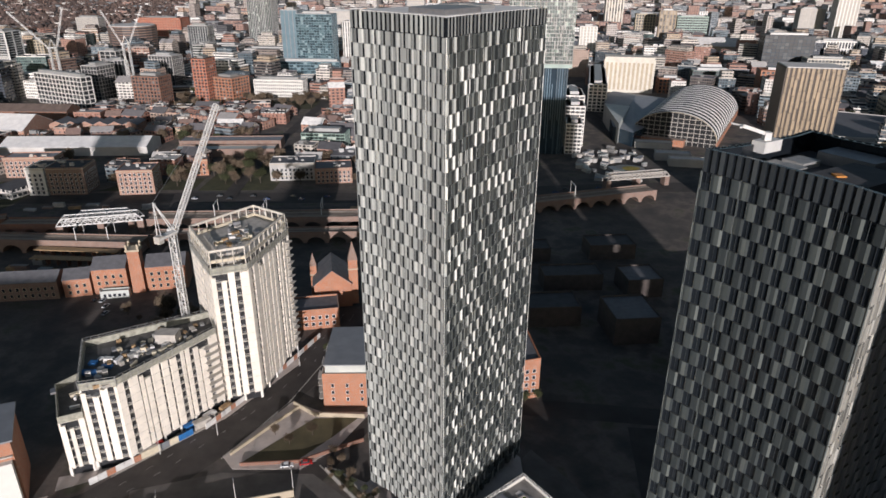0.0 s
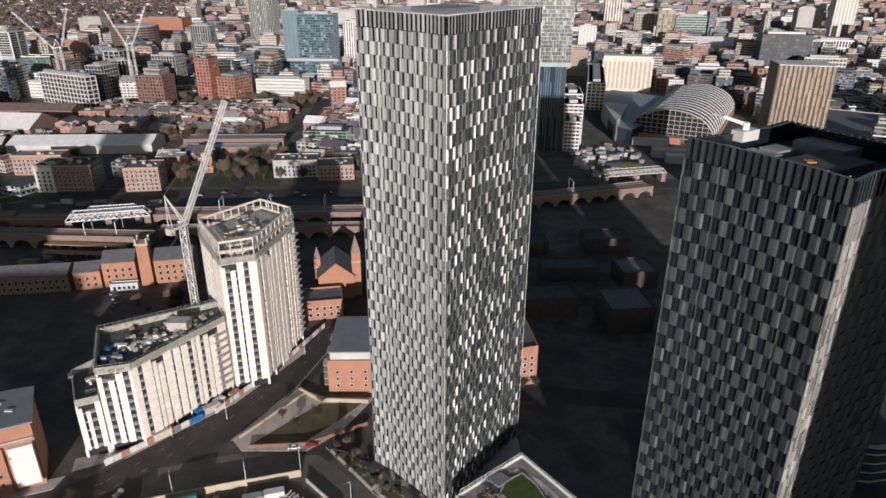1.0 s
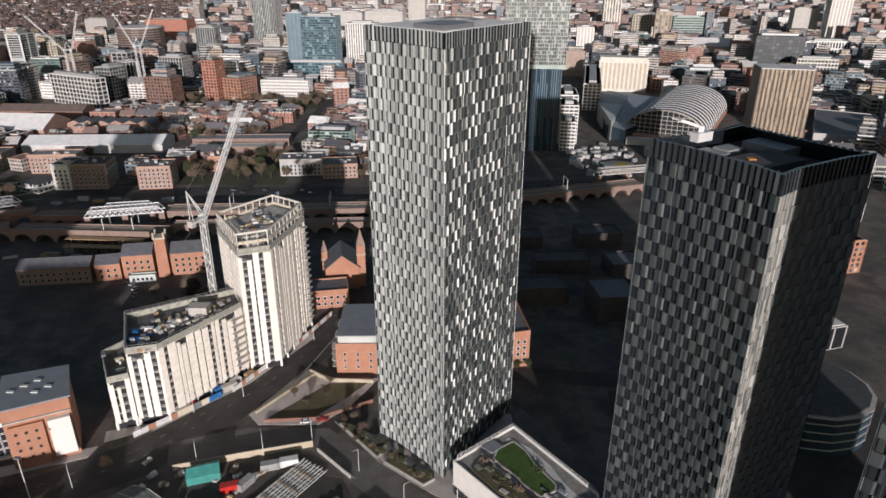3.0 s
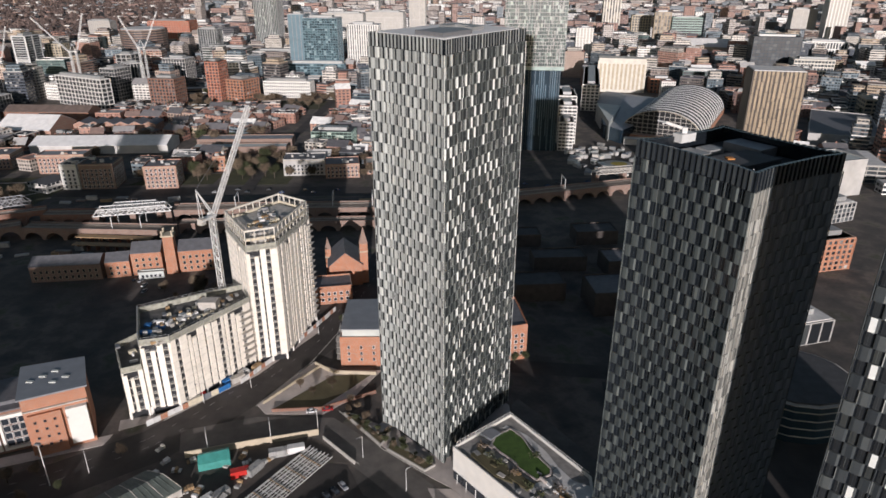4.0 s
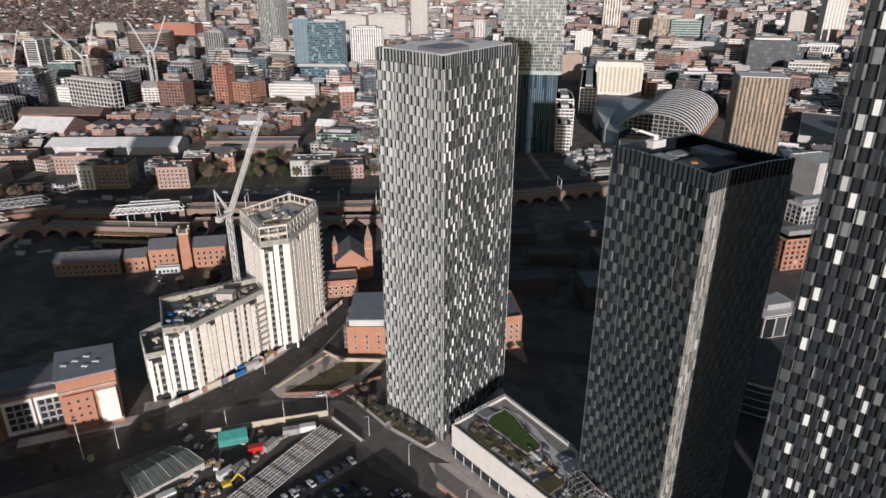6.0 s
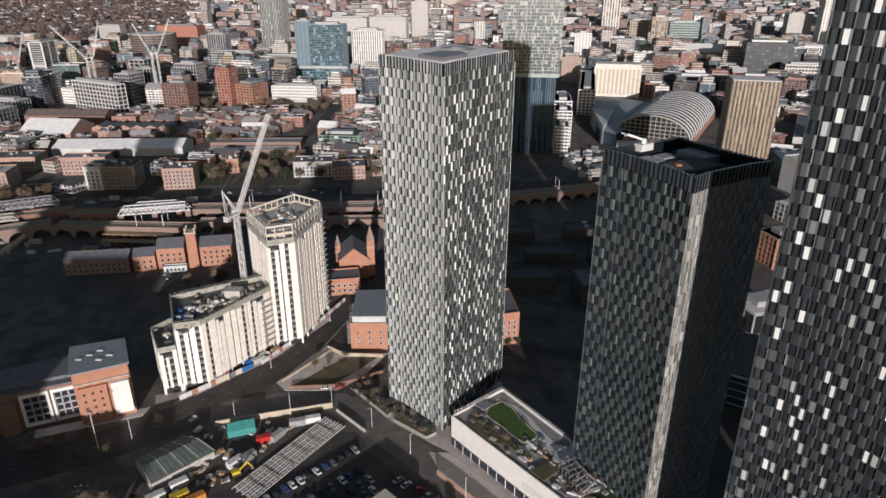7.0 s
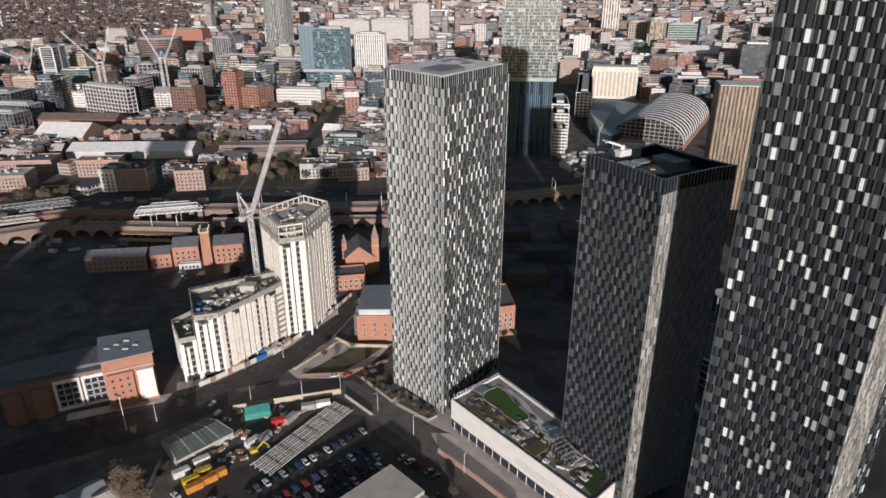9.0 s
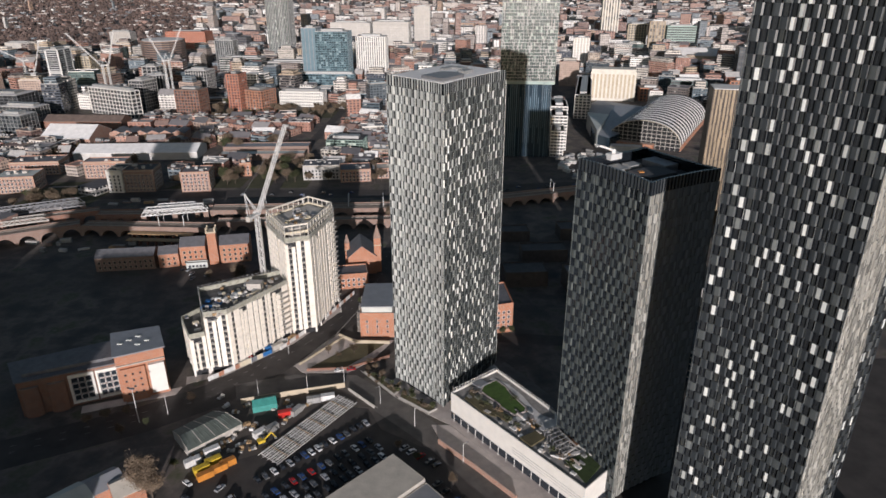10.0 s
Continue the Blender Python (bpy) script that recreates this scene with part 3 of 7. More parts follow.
for poly, mat, z, nm in (([(12.2, -3.2), (15.5, -9.2), (20.4, -13), (21.3, -20.5), (16, -17.5), (9, -8)], M_scrub, 13.3, "planting_bed"), ([(29.5, -33.4), (36.6, -29), (39.3, -33.3), (33.3, -38.2)], M_scrub, 13.5, "planting_bed"),
                         ([(46, -25.4), (50.4, -29.5), (52.4, -34.8), (51, -37.5), (48.4, -34.9)], M_twig_bed, 13.6, "planting_bed"), ([(44.9, -45.5), (53.5, -41.5), (57.2, -48.5), (50.2, -57.2)], M_lawn_dark, 13.1, "planting_bed"),
                         ([(40, -43), (44, -45), (53, -41.2), (52.6, -40), (44, -43.2)], M_roof_light, 13.4, "planter_wall"), ([(22, -15.4), (28, -21), (25.6, -23.6), (20, -18)], M_scrub, 13.4, "planting_bed"),
                         ([(12.5, 2.4), (16.5, 5.6), (19.6, 2.6), (16, -0.6)], M_grey_roof, 13.5, "bench_row")):
    part(nm, Shape().prism(ccw([on_pod(*p) for p in poly]), 12.75, z), mat, podium)
fr = Shape()
for p0, p1 in (((39.6, -30.4), (44.8, -44.8)), ((41.9, -29.7), (47.3, -42.5)), ((44.2, -29.0), (49.8, -40.2)), ((39.6, -30.4), (44.2, -29)), ((41.3, -35.2), (46.1, -32.8)), ((43, -40), (48, -36.6)), ((44.8, -44.8), (49.8, -40.2))):
    fr.beam((*on_pod(*p0), 14.9), (*on_pod(*p1), 14.9), 0.35)
part("pergola_frame", fr, M_pale, podium, "pale open pergola frame")
for a, b in (((23.6, 12.0), (45, -18)), ((4.6, -3.6), (23.6, 12.0))):
    a, b = Vector(on_pod(*a)), Vector(on_pod(*b))
    m = int((b - a).length / 1.6)
    ps = Shape()
    for k in range(m + 1):
        p = a.lerp(b, k / m)
        ps.box(p.x - 0.06, p.y - 0.06, 13.4, p.x + 0.06, p.y + 0.06, 15.0)
    ps.beam((*a, 15.0), (*b, 15.0), 0.12).beam((*a, 14.2), (*b, 14.2), 0.08)
    part("glass_rail", ps, M_white_metal, podium, "pale metal balustrade")
for k in range(7):
    x, y = on_pod(41.6 + k * 0.8, -31 - k * 1.9)
    part("pergola_beam", Shape().beam((x - 2.6, y - 1.6, 15.2), (x + 2.6, y + 1.4, 15.2), 0.25).box(x - 2.6, y - 1.7, 12.7, x - 2.4, y - 1.5, 15.2).box(x + 2.4, y + 1.3, 12.7, x + 2.6, y + 1.5, 15.2), M_grey_frame, podium)

e0, e1 = Vector(on_pod(27, -33.2)), Vector(on_pod(49.4, -60.5))
en = Vector(((e1 - e0).y, -(e1 - e0).x)).normalized()
en = en if en.x < 0 else -en
for z in (6.2, 7.4, 8.6):
    part("cladding_rib", Shape().beam((*(e0 + en * 0.1), z), (*(e1 + en * 0.1), z), 0.25, 0.3), M_roof_light, podium)
for k in range(16):
    p = Vector(on_pod(3.3, -5.0)).lerp(e1, (k + 0.5) / 16) + en * 0.05
    part("shopfront_mullion", Shape().box(p.x - 0.12, p.y - 0.12, 0, p.x + 0.12, p.y + 0.12, 4.0), M_white_metal, podium)
pr = random.Random(21)
for k in range(84):
    t, v = pr.uniform(0.06, 0.95), pr.uniform(0.06, 0.92)
    x, y = 5 + 43 * t + (18 - 8 * t) * v, -5 - 51 * t + (17 - 12 * t) * v
    if 16 < x < 35 and -19 < y < 6 and pr.random() < 0.8:
        continue
    w, d, hh = pr.uniform(0.4, 1.6), pr.uniform(0.2, 0.8), pr.uniform(0.25, 1.1)
    x, y = on_pod(x, y)
    part("garden_furniture", Shape().box(-w, -d, 0, w, d, hh), pr.choice((M_slab, M_timber, M_white_metal, M_plant, M_pave, M_scrub, M_plant)), podium, at=pose(x, y, 12.75, 0, 0, -50 + pr.uniform(-8, 8)))

# tower roofs
a = Vector(wcs[0])
wu, wv = (Vector(wcs[1]) - a).normalized(), (Vector(wcs[3]) - a).normalized()
def on_west(u, v, z):
    p = a + wu * u + wv * v
    return (p.x, p.y, z)
s = Shape()
q = [on_west(u, v, 0)[:2] for u, v in ((3.5, 3.5), (17, 3.0), (20, 9), (16, 15), (4, 15))]
s.prism(q, 141.05, 142.2)
part("plant_enclosure", s, M_grey_frame, west, "low grey plant enclosure")
for u, v, w, d, h in ((24, 8, 6, 4, 1.0), (30, 14, 4, 6, 0.8), (25, 20, 8, 3, 0.7)):
    s = Shape().prism([on_west(u + i * w, v + j * d, 0)[:2] for i, j in ((0, 0), (1, 0), (1, 1), (0, 1))], 141.05, 141.05 + h)
    part("roof_hatch", s, M_plant, west)
a2 = Vector(ncs[0])
nu, nv = (Vector(ncs[1]) - a2).normalized(), (Vector(ncs[3]) - a2).normalized()
def on_north(u, v, z):
    p = a2 + nu * u + nv * v
    return (p.x, p.y, z)
for u, v, w, d, h, mt in ((8, 8, 12, 9, 2.2, M_roof_dark), (21, 14, 6, 10, 2.6, M_grey_frame), (5, 20, 7, 6, 1.6, M_plant), (14, 22, 5, 4, 1.4, M_plant)):
    s = Shape().prism([on_north(u + i * w, v + j * d, 0)[:2] for i, j in ((0, 0), (1, 0), (1, 1), (0, 1))], 118.4, 118.4 + h * 0.8)
    part("plant_unit", s, mt, north)
def over_north(x, y, z):
    return (x - nc[0], y - nc[1], z)
part("hoist_box", Shape().box(61.4 - nc[0], -38.6 - nc[1], 118.4, 63.0 - nc[0], -36.9 - nc[1], 120.4), M_orange, north, "orange maintenance hoist box")
bmu = Shape().beam(over_north(54.6, -25.2, 121.6), over_north(58.8, -22.6, 121.6), 2.6, 2.0).beam(over_north(56.4, -24, 122.4), over_north(56.4, -24, 124.0), 1.2)
bmu.beam(over_north(56.4, -24, 123.6), over_north(51.6, -24.6, 125.2), 0.5, 0.6).beam(over_north(51.6, -24.6, 125.2), over_north(50.2, -23.0, 125.3), 0.3).beam(over_north(51.6, -24.6, 125.2), over_north(50.4, -26.4, 125.3), 0.3)
part("window_cleaning_crane", bmu, M_white_metal, north, "white roof-mounted window cleaning crane")
part("roof_walkway", Shape().beam(over_north(47.4, -28.4, 120.3), over_north(61.4, -51.0, 120.3), 1.5, 0.3), M_roof_light, north, "pale walkway along the parapet")
for k in range(9):
    x, y = 47.2 + 14.4 * k / 8, -27.4 - 23.2 * k / 8
    part("walkway_post", Shape().beam(over_north(x, y, 118.4), over_north(x, y, 121.6), 0.16), M_white_metal, north)

# ---- building kit ----
WINDOWS = {}


def window_mesh(w, h, frame=M_white_metal):
    key = (w, h, frame.name)
    if key not in WINDOWS:
        s = Shape()
        f = min(0.14, w * 0.12)
        k = w / 2
        o = [(-k - f, -f), (k + f, -f), (k + f, h + f), (-k - f, h + f)]
        n4 = [(-k, 0), (k, 0), (k, h), (-k, h)]
        s.v = [(x, 0.06, z) for x, z in o] + [(x, -0.14, z) for x, z in o] + [(x, -0.14, z) for x, z in n4] + [(x, -0.03, z) for x, z in n4]
        for i in range(4):
            j = (i + 1) % 4
            s.f += [(i, j, 4 + j, 4 + i), (4 + i, 4 + j, 8 + j, 8 + i), (8 + i, 8 + j, 12 + j, 12 + i)]
            s.m += [0, 0, 0]
        s.f.append((12, 13, 14, 15))
        s.m.append(1)
        WINDOWS[key] = s.mesh("window", [frame, M_window])
    return WINDOWS[key]


def row_of_windows(ob, a, b, z0, z1, du, dz, w, h, frame=M_white_metal, name="window", margin=1.0):
    """Single windows over the wall from a to b; the outside lies to the right of the way."""
    a, b = Vector(a), Vector(b)
    u = (b - a).normalized()
    ln = (b - a).length - 2 * margin
    nx = max(1, int(ln / du))
    nz = max(1, int((z1 - z0) / dz))
    ang = math.degrees(math.atan2(u.y, u.x))
    me = window_mesh(w, h, frame)
    for k in range(nz):
        for i in range(nx):
            p = a + u * (margin + (i + 0.5) * ln / nx)
            part(name, me, None, ob, at=pose(p.x, p.y, z0 + k * dz + (dz - h) / 2, 0, 0, ang))


def parapet_ring(poly, z0, z1, t=0.4):
    return Shape().ring(poly, offset(poly, t), z0, z1)


def block(name, poly, h, wall, roof, label, windows=None, sides=(), category="building", z0=0.0, coping=None, group="", rim=0.9):
    """A flat-roofed building; windows: (du, dz, w, h, first z)."""
    c = middle(poly)
    q = ccw(local(poly, c))
    ob = thing(name, *c, 0, 0, label, category, group)
    part("wall", Shape().prism(q, z0, h), wall, ob)
    part("roof", Shape().prism(offset(q, 0.45), h, h + 0.12), roof, ob)
    part("parapet", parapet_ring(q, h, h + rim), coping or wall, ob)
    if windows:
        du, dz, w, wh, zf = windows
        for i in sides if sides else range(len(q)):
            row_of_windows(ob, q[i], q[(i + 1) % len(q)], z0 + zf, h - 0.3, du, dz, w, wh)
    return ob, c, q


def rect(a, b, depth):
    """The outline behind the front line from a to b."""
    a, b = Vector(a), Vector(b)
    u = (b - a).normalized()
    v = Vector((-u.y, u.x)) * depth
    return [tuple(a), tuple(b), tuple(b + v), tuple(a + v)]


def gable(name, poly, h, rise, wall, roof, label, category="building", along=0, group="", over=0.5):
    """A pitched roof on four walls; the ridge runs along side 0 or 1."""
    c = middle(poly)
    q = ccw(local(poly, c))
    if along:
        q = q[1:] + q[:1]
    ob = thing(name, *c, 0, 0, label, category, group)
    m0 = ((q[1][0] + q[2][0]) / 2, (q[1][1] + q[2][1]) / 2)
    m1 = ((q[3][0] + q[0][0]) / 2, (q[3][1] + q[0][1]) / 2)
    s = Shape().prism(q, 0, h)
    s.face([(*q[1], h), (*q[2], h), (*m0, h + rise)])
    s.face([(*q[3], h), (*q[0], h), (*m1, h + rise)])
    part("wall", s, wall, ob)
    r = Shape()
    t = 0.25
    for p0, p1, e0, e1 in ((q[0], q[1], m1, m0), (q[2], q[3], m0, m1)):
        f0 = [p0[i] + (p0[i] - e0[i]) * over / 6 for i in (0, 1)]
        f1 = [p1[i] + (p1[i] - e1[i]) * over / 6 for i in (0, 1)]
        lo = h - rise * over / 6
        r.hexa([(*f0, lo), (*f1, lo), (*e1, h + rise), (*e0, h + rise), (*f0, lo + t), (*f1, lo + t), (*e1, h + rise + t), (*e0, h + rise + t)])
    part("roof", r, roof, ob)
    return ob, c, q


# ---- the two white blocks being built ----
M_pale_frame = plain("pale_site_frame", (0.62, 0.58, 0.51), 0.8, vary=0.3)
M_site_roof = plain("site_roof", (0.12, 0.115, 0.11), 0.85, vary=0.6, scale=0.35, fine=2.5)

def pier_block(name, poly, h, label, bays, base=3.6, crown=2.4, skip=()):
    """White uprights over dark storeys; bays: widths of upright and gap, in turn along each side."""
    c = middle(poly)
    q = ccw(local(poly, c))
    ob = thing(name, *c, 0, 0, label, "apartment block")
    # Solid near-black core: the shade inside the open storeys is put into its colour
    part("core", Shape().prism(offset(q, 0.75), 0, h - crown), M_void, ob, "solid core coloured dark for the shade inside unglazed storeys")
    nf = int((h - crown - base) / 2.95)
    step = (h - crown - base) / nf
    for k in range(nf + 1):
        z = base + k * step
        part("floor_slab", Shape().prism(offset(q, -0.14), z - 0.07, z + 0.07), M_pale_frame, ob)
    for i in range(len(q)):
        if i in skip:
            continue
        a, b = Vector(q[i]), Vector(q[(i + 1) % len(q)])
        u = (b - a).normalized()
        nn = Vector((u.y, -u.x))
        ln, x, k = (b - a).length, 0.0, 0
        while x < ln - 0.4:
            pw, gap, lift = bays[(k + i * 2 - 2) % len(bays)]
            w = min(pw, ln - x)
            p0, p1 = a + u * x, a + u * (x + w)
            o, r = nn * 0.12, nn * -0.5
            lo, hi = base - 0.6 + lift, h - crown + 0.2 - (0, 1.4, 0, 0.5, 2.95, 0, 0.9)[(k * 3 + i) % 7]
            s = Shape().hexa([(*(p0 + o), lo), (*(p1 + o), lo), (*(p1 + r), lo), (*(p0 + r), lo), (*(p0 + o), hi), (*(p1 + o), hi), (*(p1 + r), hi), (*(p0 + r), hi)])
            part("white_pier", s, M_pier, ob)
            x += w
            if gap > 1.6:
                for f in range(nf):
                    z = base + f * step + 0.16
                    g0, g1 = a + u * (x + 0.15) + nn * 0.3, a + u * min(ln, x + gap - 0.15) + nn * 0.3
                    part("balcony_rail", Shape().beam((*g0, z + 1.0), (*g1, z + 1.0), 0.09).beam((*g0, z + 0.5), (*g1, z + 0.5), 0.06), M_white_metal, ob)
            x += gap
            k += 1
        m = max(1, int(ln / 6))
        for k in range(m + 1):
            p = a.lerp(b, k / m) - nn * 0.4
            part("ground_column", Shape().box(p.x - 0.3, p.y - 0.3, 0, p.x + 0.3, p.y + 0.3, base), M_white, ob)
    part("crown", parapet_ring(q, h - crown, h, 0.35), M_netting, ob, "netted steel and concrete crown")
    part("roof", Shape().prism(offset(q, 0.5), h - crown, h - crown + 0.2), M_site_roof, ob, "stained unfinished roof deck")
    return ob, c, q


TALL = [(-94, 88), (-79, 64), (-67.6, 69), (-60.7, 101.5), (-76, 112)]
LOW = [(-121.6, 54.3), (-110.9, 29.5), (-100.8, 32.3), (-80.1, 64), (-85.6, 76)]
WING = [(-127.8, 43.7), (-117.8, 26.4), (-111.5, 29.4), (-121.8, 53.2)]
BAYS = [(1.5, 1.7, 0), (1.7, 0.7, 0), (2.2, 1.8, 0), (3.1, 0.6, 0), (1.2, 0.55, 0), (1.7, 0.8, 0), (2.8, 1.0, 0), (2.3, 0.9, 0), (2.3, 1.9, 0), (1.1, 0.7, 0)]
tall, tc, tq = pier_block("apartment_block", TALL, 55.5, "tall white apartment block under construction with bare top floors", BAYS)
low, lc, lq = pier_block("apartment_block", LOW, 33, "long white apartment block under construction with cluttered roof", BAYS)
wing, gc, gq = pier_block("apartment_block", WING, 23, "lower white apartment wing with a dark flat roof", [(1.6, 0.9, 0), (1.2, 1.7, 0)])

# open frame on top of the tall block
tin = offset(tq, 0.6)
for i in range(len(tin)):
    a, b = Vector(tin[i]), Vector(tin[(i + 1) % len(tin)])
    m = max(2, int((b - a).length / 3.4))
    for k in range(m):
        p = a.lerp(b, k / m)
        part("frame_post", Shape().box(p.x - 0.2, p.y - 0.2, 53, p.x + 0.2, p.y + 0.2, 62), M_pale_frame, tall)
    out = Vector((b.y - a.y, a.x - b.x)).normalized() * 0.95
    lattice = Shape()
    n = max(2, int((b - a).length / 1.9))
    for k in range(n + 1):
        p = a.lerp(b, k / n) + out
        lattice.beam((*p, 52.4), (*p, 59.6 + (k * 5 % 4) * 0.8), 0.1)
    for z in (54.0, 56.0, 58.6):
        lattice.beam((*(a + out), z), (*(b + out), z), 0.1)
    part("crown_scaffold", lattice, M_plant, tall, "scaffold round the bare top floors")
    for z, deep in ((54.6, 0.9), (57.9, 1.3), (61.6, 0.8)):
        part("frame_beam", Shape().beam((*a, z), (*b, z), 0.45, deep), M_cream if z < 60 else M_pale_frame, tall)
part("top_floor_core", Shape().prism(offset(tq, 4.5), 53, 58.6), M_slab, tall, "raw concrete upper core")
part("top_floor_slab", Shape().prism(offset(tq, 1.0), 57.3, 57.6), M_slab, tall)
rr = random.Random(8)
for ob, q, z, num in ((tall, tq, 58.6, 34), (low, lq, 30.8, 90), (wing, gq, 20.8, 3)):
    inn = offset(q, 3.0 if ob is not tall else 6)
    for k in range(num):
        t = [rr.random() for _ in inn]
        sm = sum(t)
        x, y = sum(t[i] * inn[i][0] for i in range(len(inn))) / sm, sum(t[i] * inn[i][1] for i in range(len(inn))) / sm
        x, y = x * 2.0, y * 2.0
        w, d, hh = rr.uniform(0.8, 3.2), rr.uniform(0.6, 1.8), rr.uniform(0.3, 1.6)
        r = rr.uniform(0, 3)
        cr, sr = math.cos(r), math.sin(r)
        s = Shape().prism([(x + cr * i * w / 2 - sr * j * d / 2, y + sr * i * w / 2 + cr * j * d / 2) for i, j in ((-1, -1), (1, -1), (1, 1), (-1, 1))], z, z + hh)
        part("building_material", s, rr.choice((M_timber, M_slab, M_plant, M_white_metal, M_grey_frame, M_cream)), ob)
for x, y, w, d in ((-112, 38.5, 5.5, 2.2), (-108, 42, 3.4, 1.6), (-113.5, 44, 2.4, 2.0)):
    s = Shape().box(x - lc[0] - w / 2, y - lc[1] - d / 2, 30.8, x - lc[0] + w / 2, y - lc[1] + d / 2, 31.7)
    part("blue_tarpaulin", s, M_blue, low, "bright blue tarpaulin over stacked material")
stair = Shape().box(-98 - lc[0], 56 - lc[1], 30.8, -91 - lc[0], 61 - lc[1], 34.5)
part("stair_head", stair, M_slab, low, "concrete stair head")
# scaffold strip along the crown of the long block
for i in range(len(lq)):
    a, b = Vector(lq[i]), Vector(lq[(i + 1) % len(lq)])
    nn = (b - a).normalized()
    nn = Vector((nn.y, -nn.x)) * 0.9
    m = max(1, int((b - a).length / 2.4))
    s = Shape()
    for k in range(m + 1):
        p = a.lerp(b, k / m)
        s.beam((*(p + nn * 0.2), 30.2), (*(p + nn * 0.2), 34.0), 0.1)
    for z in (32.2, 33.2, 34.0):
        s.beam((*(a + nn * 0.2), z), (*(b + nn * 0.2), z), 0.09)
    part("edge_scaffold", s, M_plant, low, "scaffold rail along the roof edge")
# protruding balcony slabs on the end of each block
for ob, c, q, i, h in ((tall, tc, tq, 2, 52), (low, lc, lq, 2, 30)):
    a, b = Vector(q[i]), Vector(q[(i + 1) % len(q)])
    u = (b - a).normalized()
    nn = Vector((u.y, -u.x))
    z = 6.5
    while z < h:
        for f in ((0.90, 1.0) if ob is tall else (0.84, 1.0)), :
            p0, p1 = a.lerp(b, f[0]), a.lerp(b, f[1])
            s = Shape().hexa([(*p0, z), (*(p0 + nn * 1.7), z), (*(p1 + nn * 1.7), z), (*p1, z), (*p0, z + 0.25), (*(p0 + nn * 1.7), z + 0.25), (*(p1 + nn * 1.7), z + 0.25), (*p1, z + 0.25)])
            part("balcony_slab", s, M_slab, ob)
        z += 2.95


# ---- cranes ----
def lattice(s, a, b, w, n, bar=0.16):
    """Four chords and zigzag bracing from a to b."""
    a, b = Vector(a), Vector(b)
    d = (b - a).normalized()
    x = d.cross(Vector((0, 0, 1)))
    x = Vector((1, 0, 0)) if x.length < 1e-3 else x.normalized()
    y = x.cross(d)
    cs = [(x * i + y * j) * w / 2 for i, j in ((-1, -1), (1, -1), (1, 1), (-1, 1))]
    for c in cs:
        s.beam(a + c, b + c, bar * 1.4)
    for k in range(n):
        p, q = a.lerp(b, k / n), a.lerp(b, (k + 1) / n)
        for i in range(4):
            c0, c1 = cs[i], cs[(i + 1) % 4]
            s.beam(p + (c0 if k % 2 else c1), q + (c1 if k % 2 else c0), bar)
            s.beam(q + c0, q + c1, bar)


def luffing_crane(x, y, knee, tip, label, w=1.9, bar=0.2, apex=None):
    """knee: height of the slewing ring; tip: the jib's end from the crane's foot."""
    ob = thing("tower_crane", x, y, 0, 0, label, "crane")
    s = Shape()
    lattice(s, (0, 0, 0), (0, 0, knee), w, max(8, int(knee / 2.6)), bar)
    part("mast", s, M_white_metal, ob, "white lattice mast")
    part("footing", Shape().box(-3, -3, 0, 3, 3, 0.6), M_slab, ob)
    d = Vector((tip[0], tip[1], 0)).normalized()
    side = Vector((-d.y, d.x, 0))
    part("slewing_platform", Shape().beam((*(-d * 7).to_2d(), knee + 0.6), (*(d * 1.6).to_2d(), knee + 0.6), 2.6, 0.8), M_white_metal, ob)
    part("counterweight", Shape().beam((*(-d * 7.4).to_2d(), knee + 0.2), (*(-d * 5.2).to_2d(), knee + 0.2), 2.4, 2.6), M_slab, ob)
    part("cab", Shape().beam((*(side * 1.9 + d * 0.2).to_2d(), knee + 0.4), (*(side * 1.9 + d * 2.2).to_2d(), knee + 0.4), 1.4, 2.0), M_white_metal, ob)
    s = Shape()
    top = Vector(apex) if apex else Vector((*(-d * 3.5).to_2d(), knee + 9.5))
    for k in (-1, 1):
        s.beam((*(d * 0.8 + side * k * 0.9).to_2d(), knee + 1), top, 0.3)
        s.beam((*(-d * 6 + side * k * 0.9).to_2d(), knee + 1), top, 0.25)
    part("a_frame", s, M_white_metal, ob)
    s = Shape()
    lattice(s, (*(d * 1.5).to_2d(), knee + 1.2), tip, w * 0.7, max(8, int((Vector(tip) - Vector((0, 0, knee))).length / 2.4)), bar * 0.8)
    part("jib", s, M_white_metal, ob, "white lattice jib")
    s = Shape().beam(top, tip, 0.09)
    part("pendant_rope", s, M_grey_frame, ob)
    return ob


luffing_crane(-94.8, 76.0, 63.5, (11.4, 29.0, 103), "white luffing tower crane beside the white blocks", 2.1, 0.22, (-5.7, 1.7, 74.5))
luffing_crane(-445, 640, 61, (-30, -14, 101), "distant white luffing tower crane over a concrete frame", 2.0, 0.26)
luffing_crane(-441, 646, 61, (12, 8, 104), "distant white luffing crane behind another crane", 2.0, 0.26)
luffing_crane(-386, 694, 60, (-17, -6, 99), "distant white luffing crane by a grey tower", 2.0, 0.26)
luffing_crane(-382, 700, 60, (20, 8, 103), "distant pale luffing crane over a building site", 2.0, 0.26)
luffing_crane(-640, 790, 48, (-46, -20, 78), "distant white luffing crane over steel frames", 2.0, 0.26)
luffing_crane(-620, 780, 36, (12, 8, 78), "distant pale lattice crane over steel frames", 2.0, 0.26)

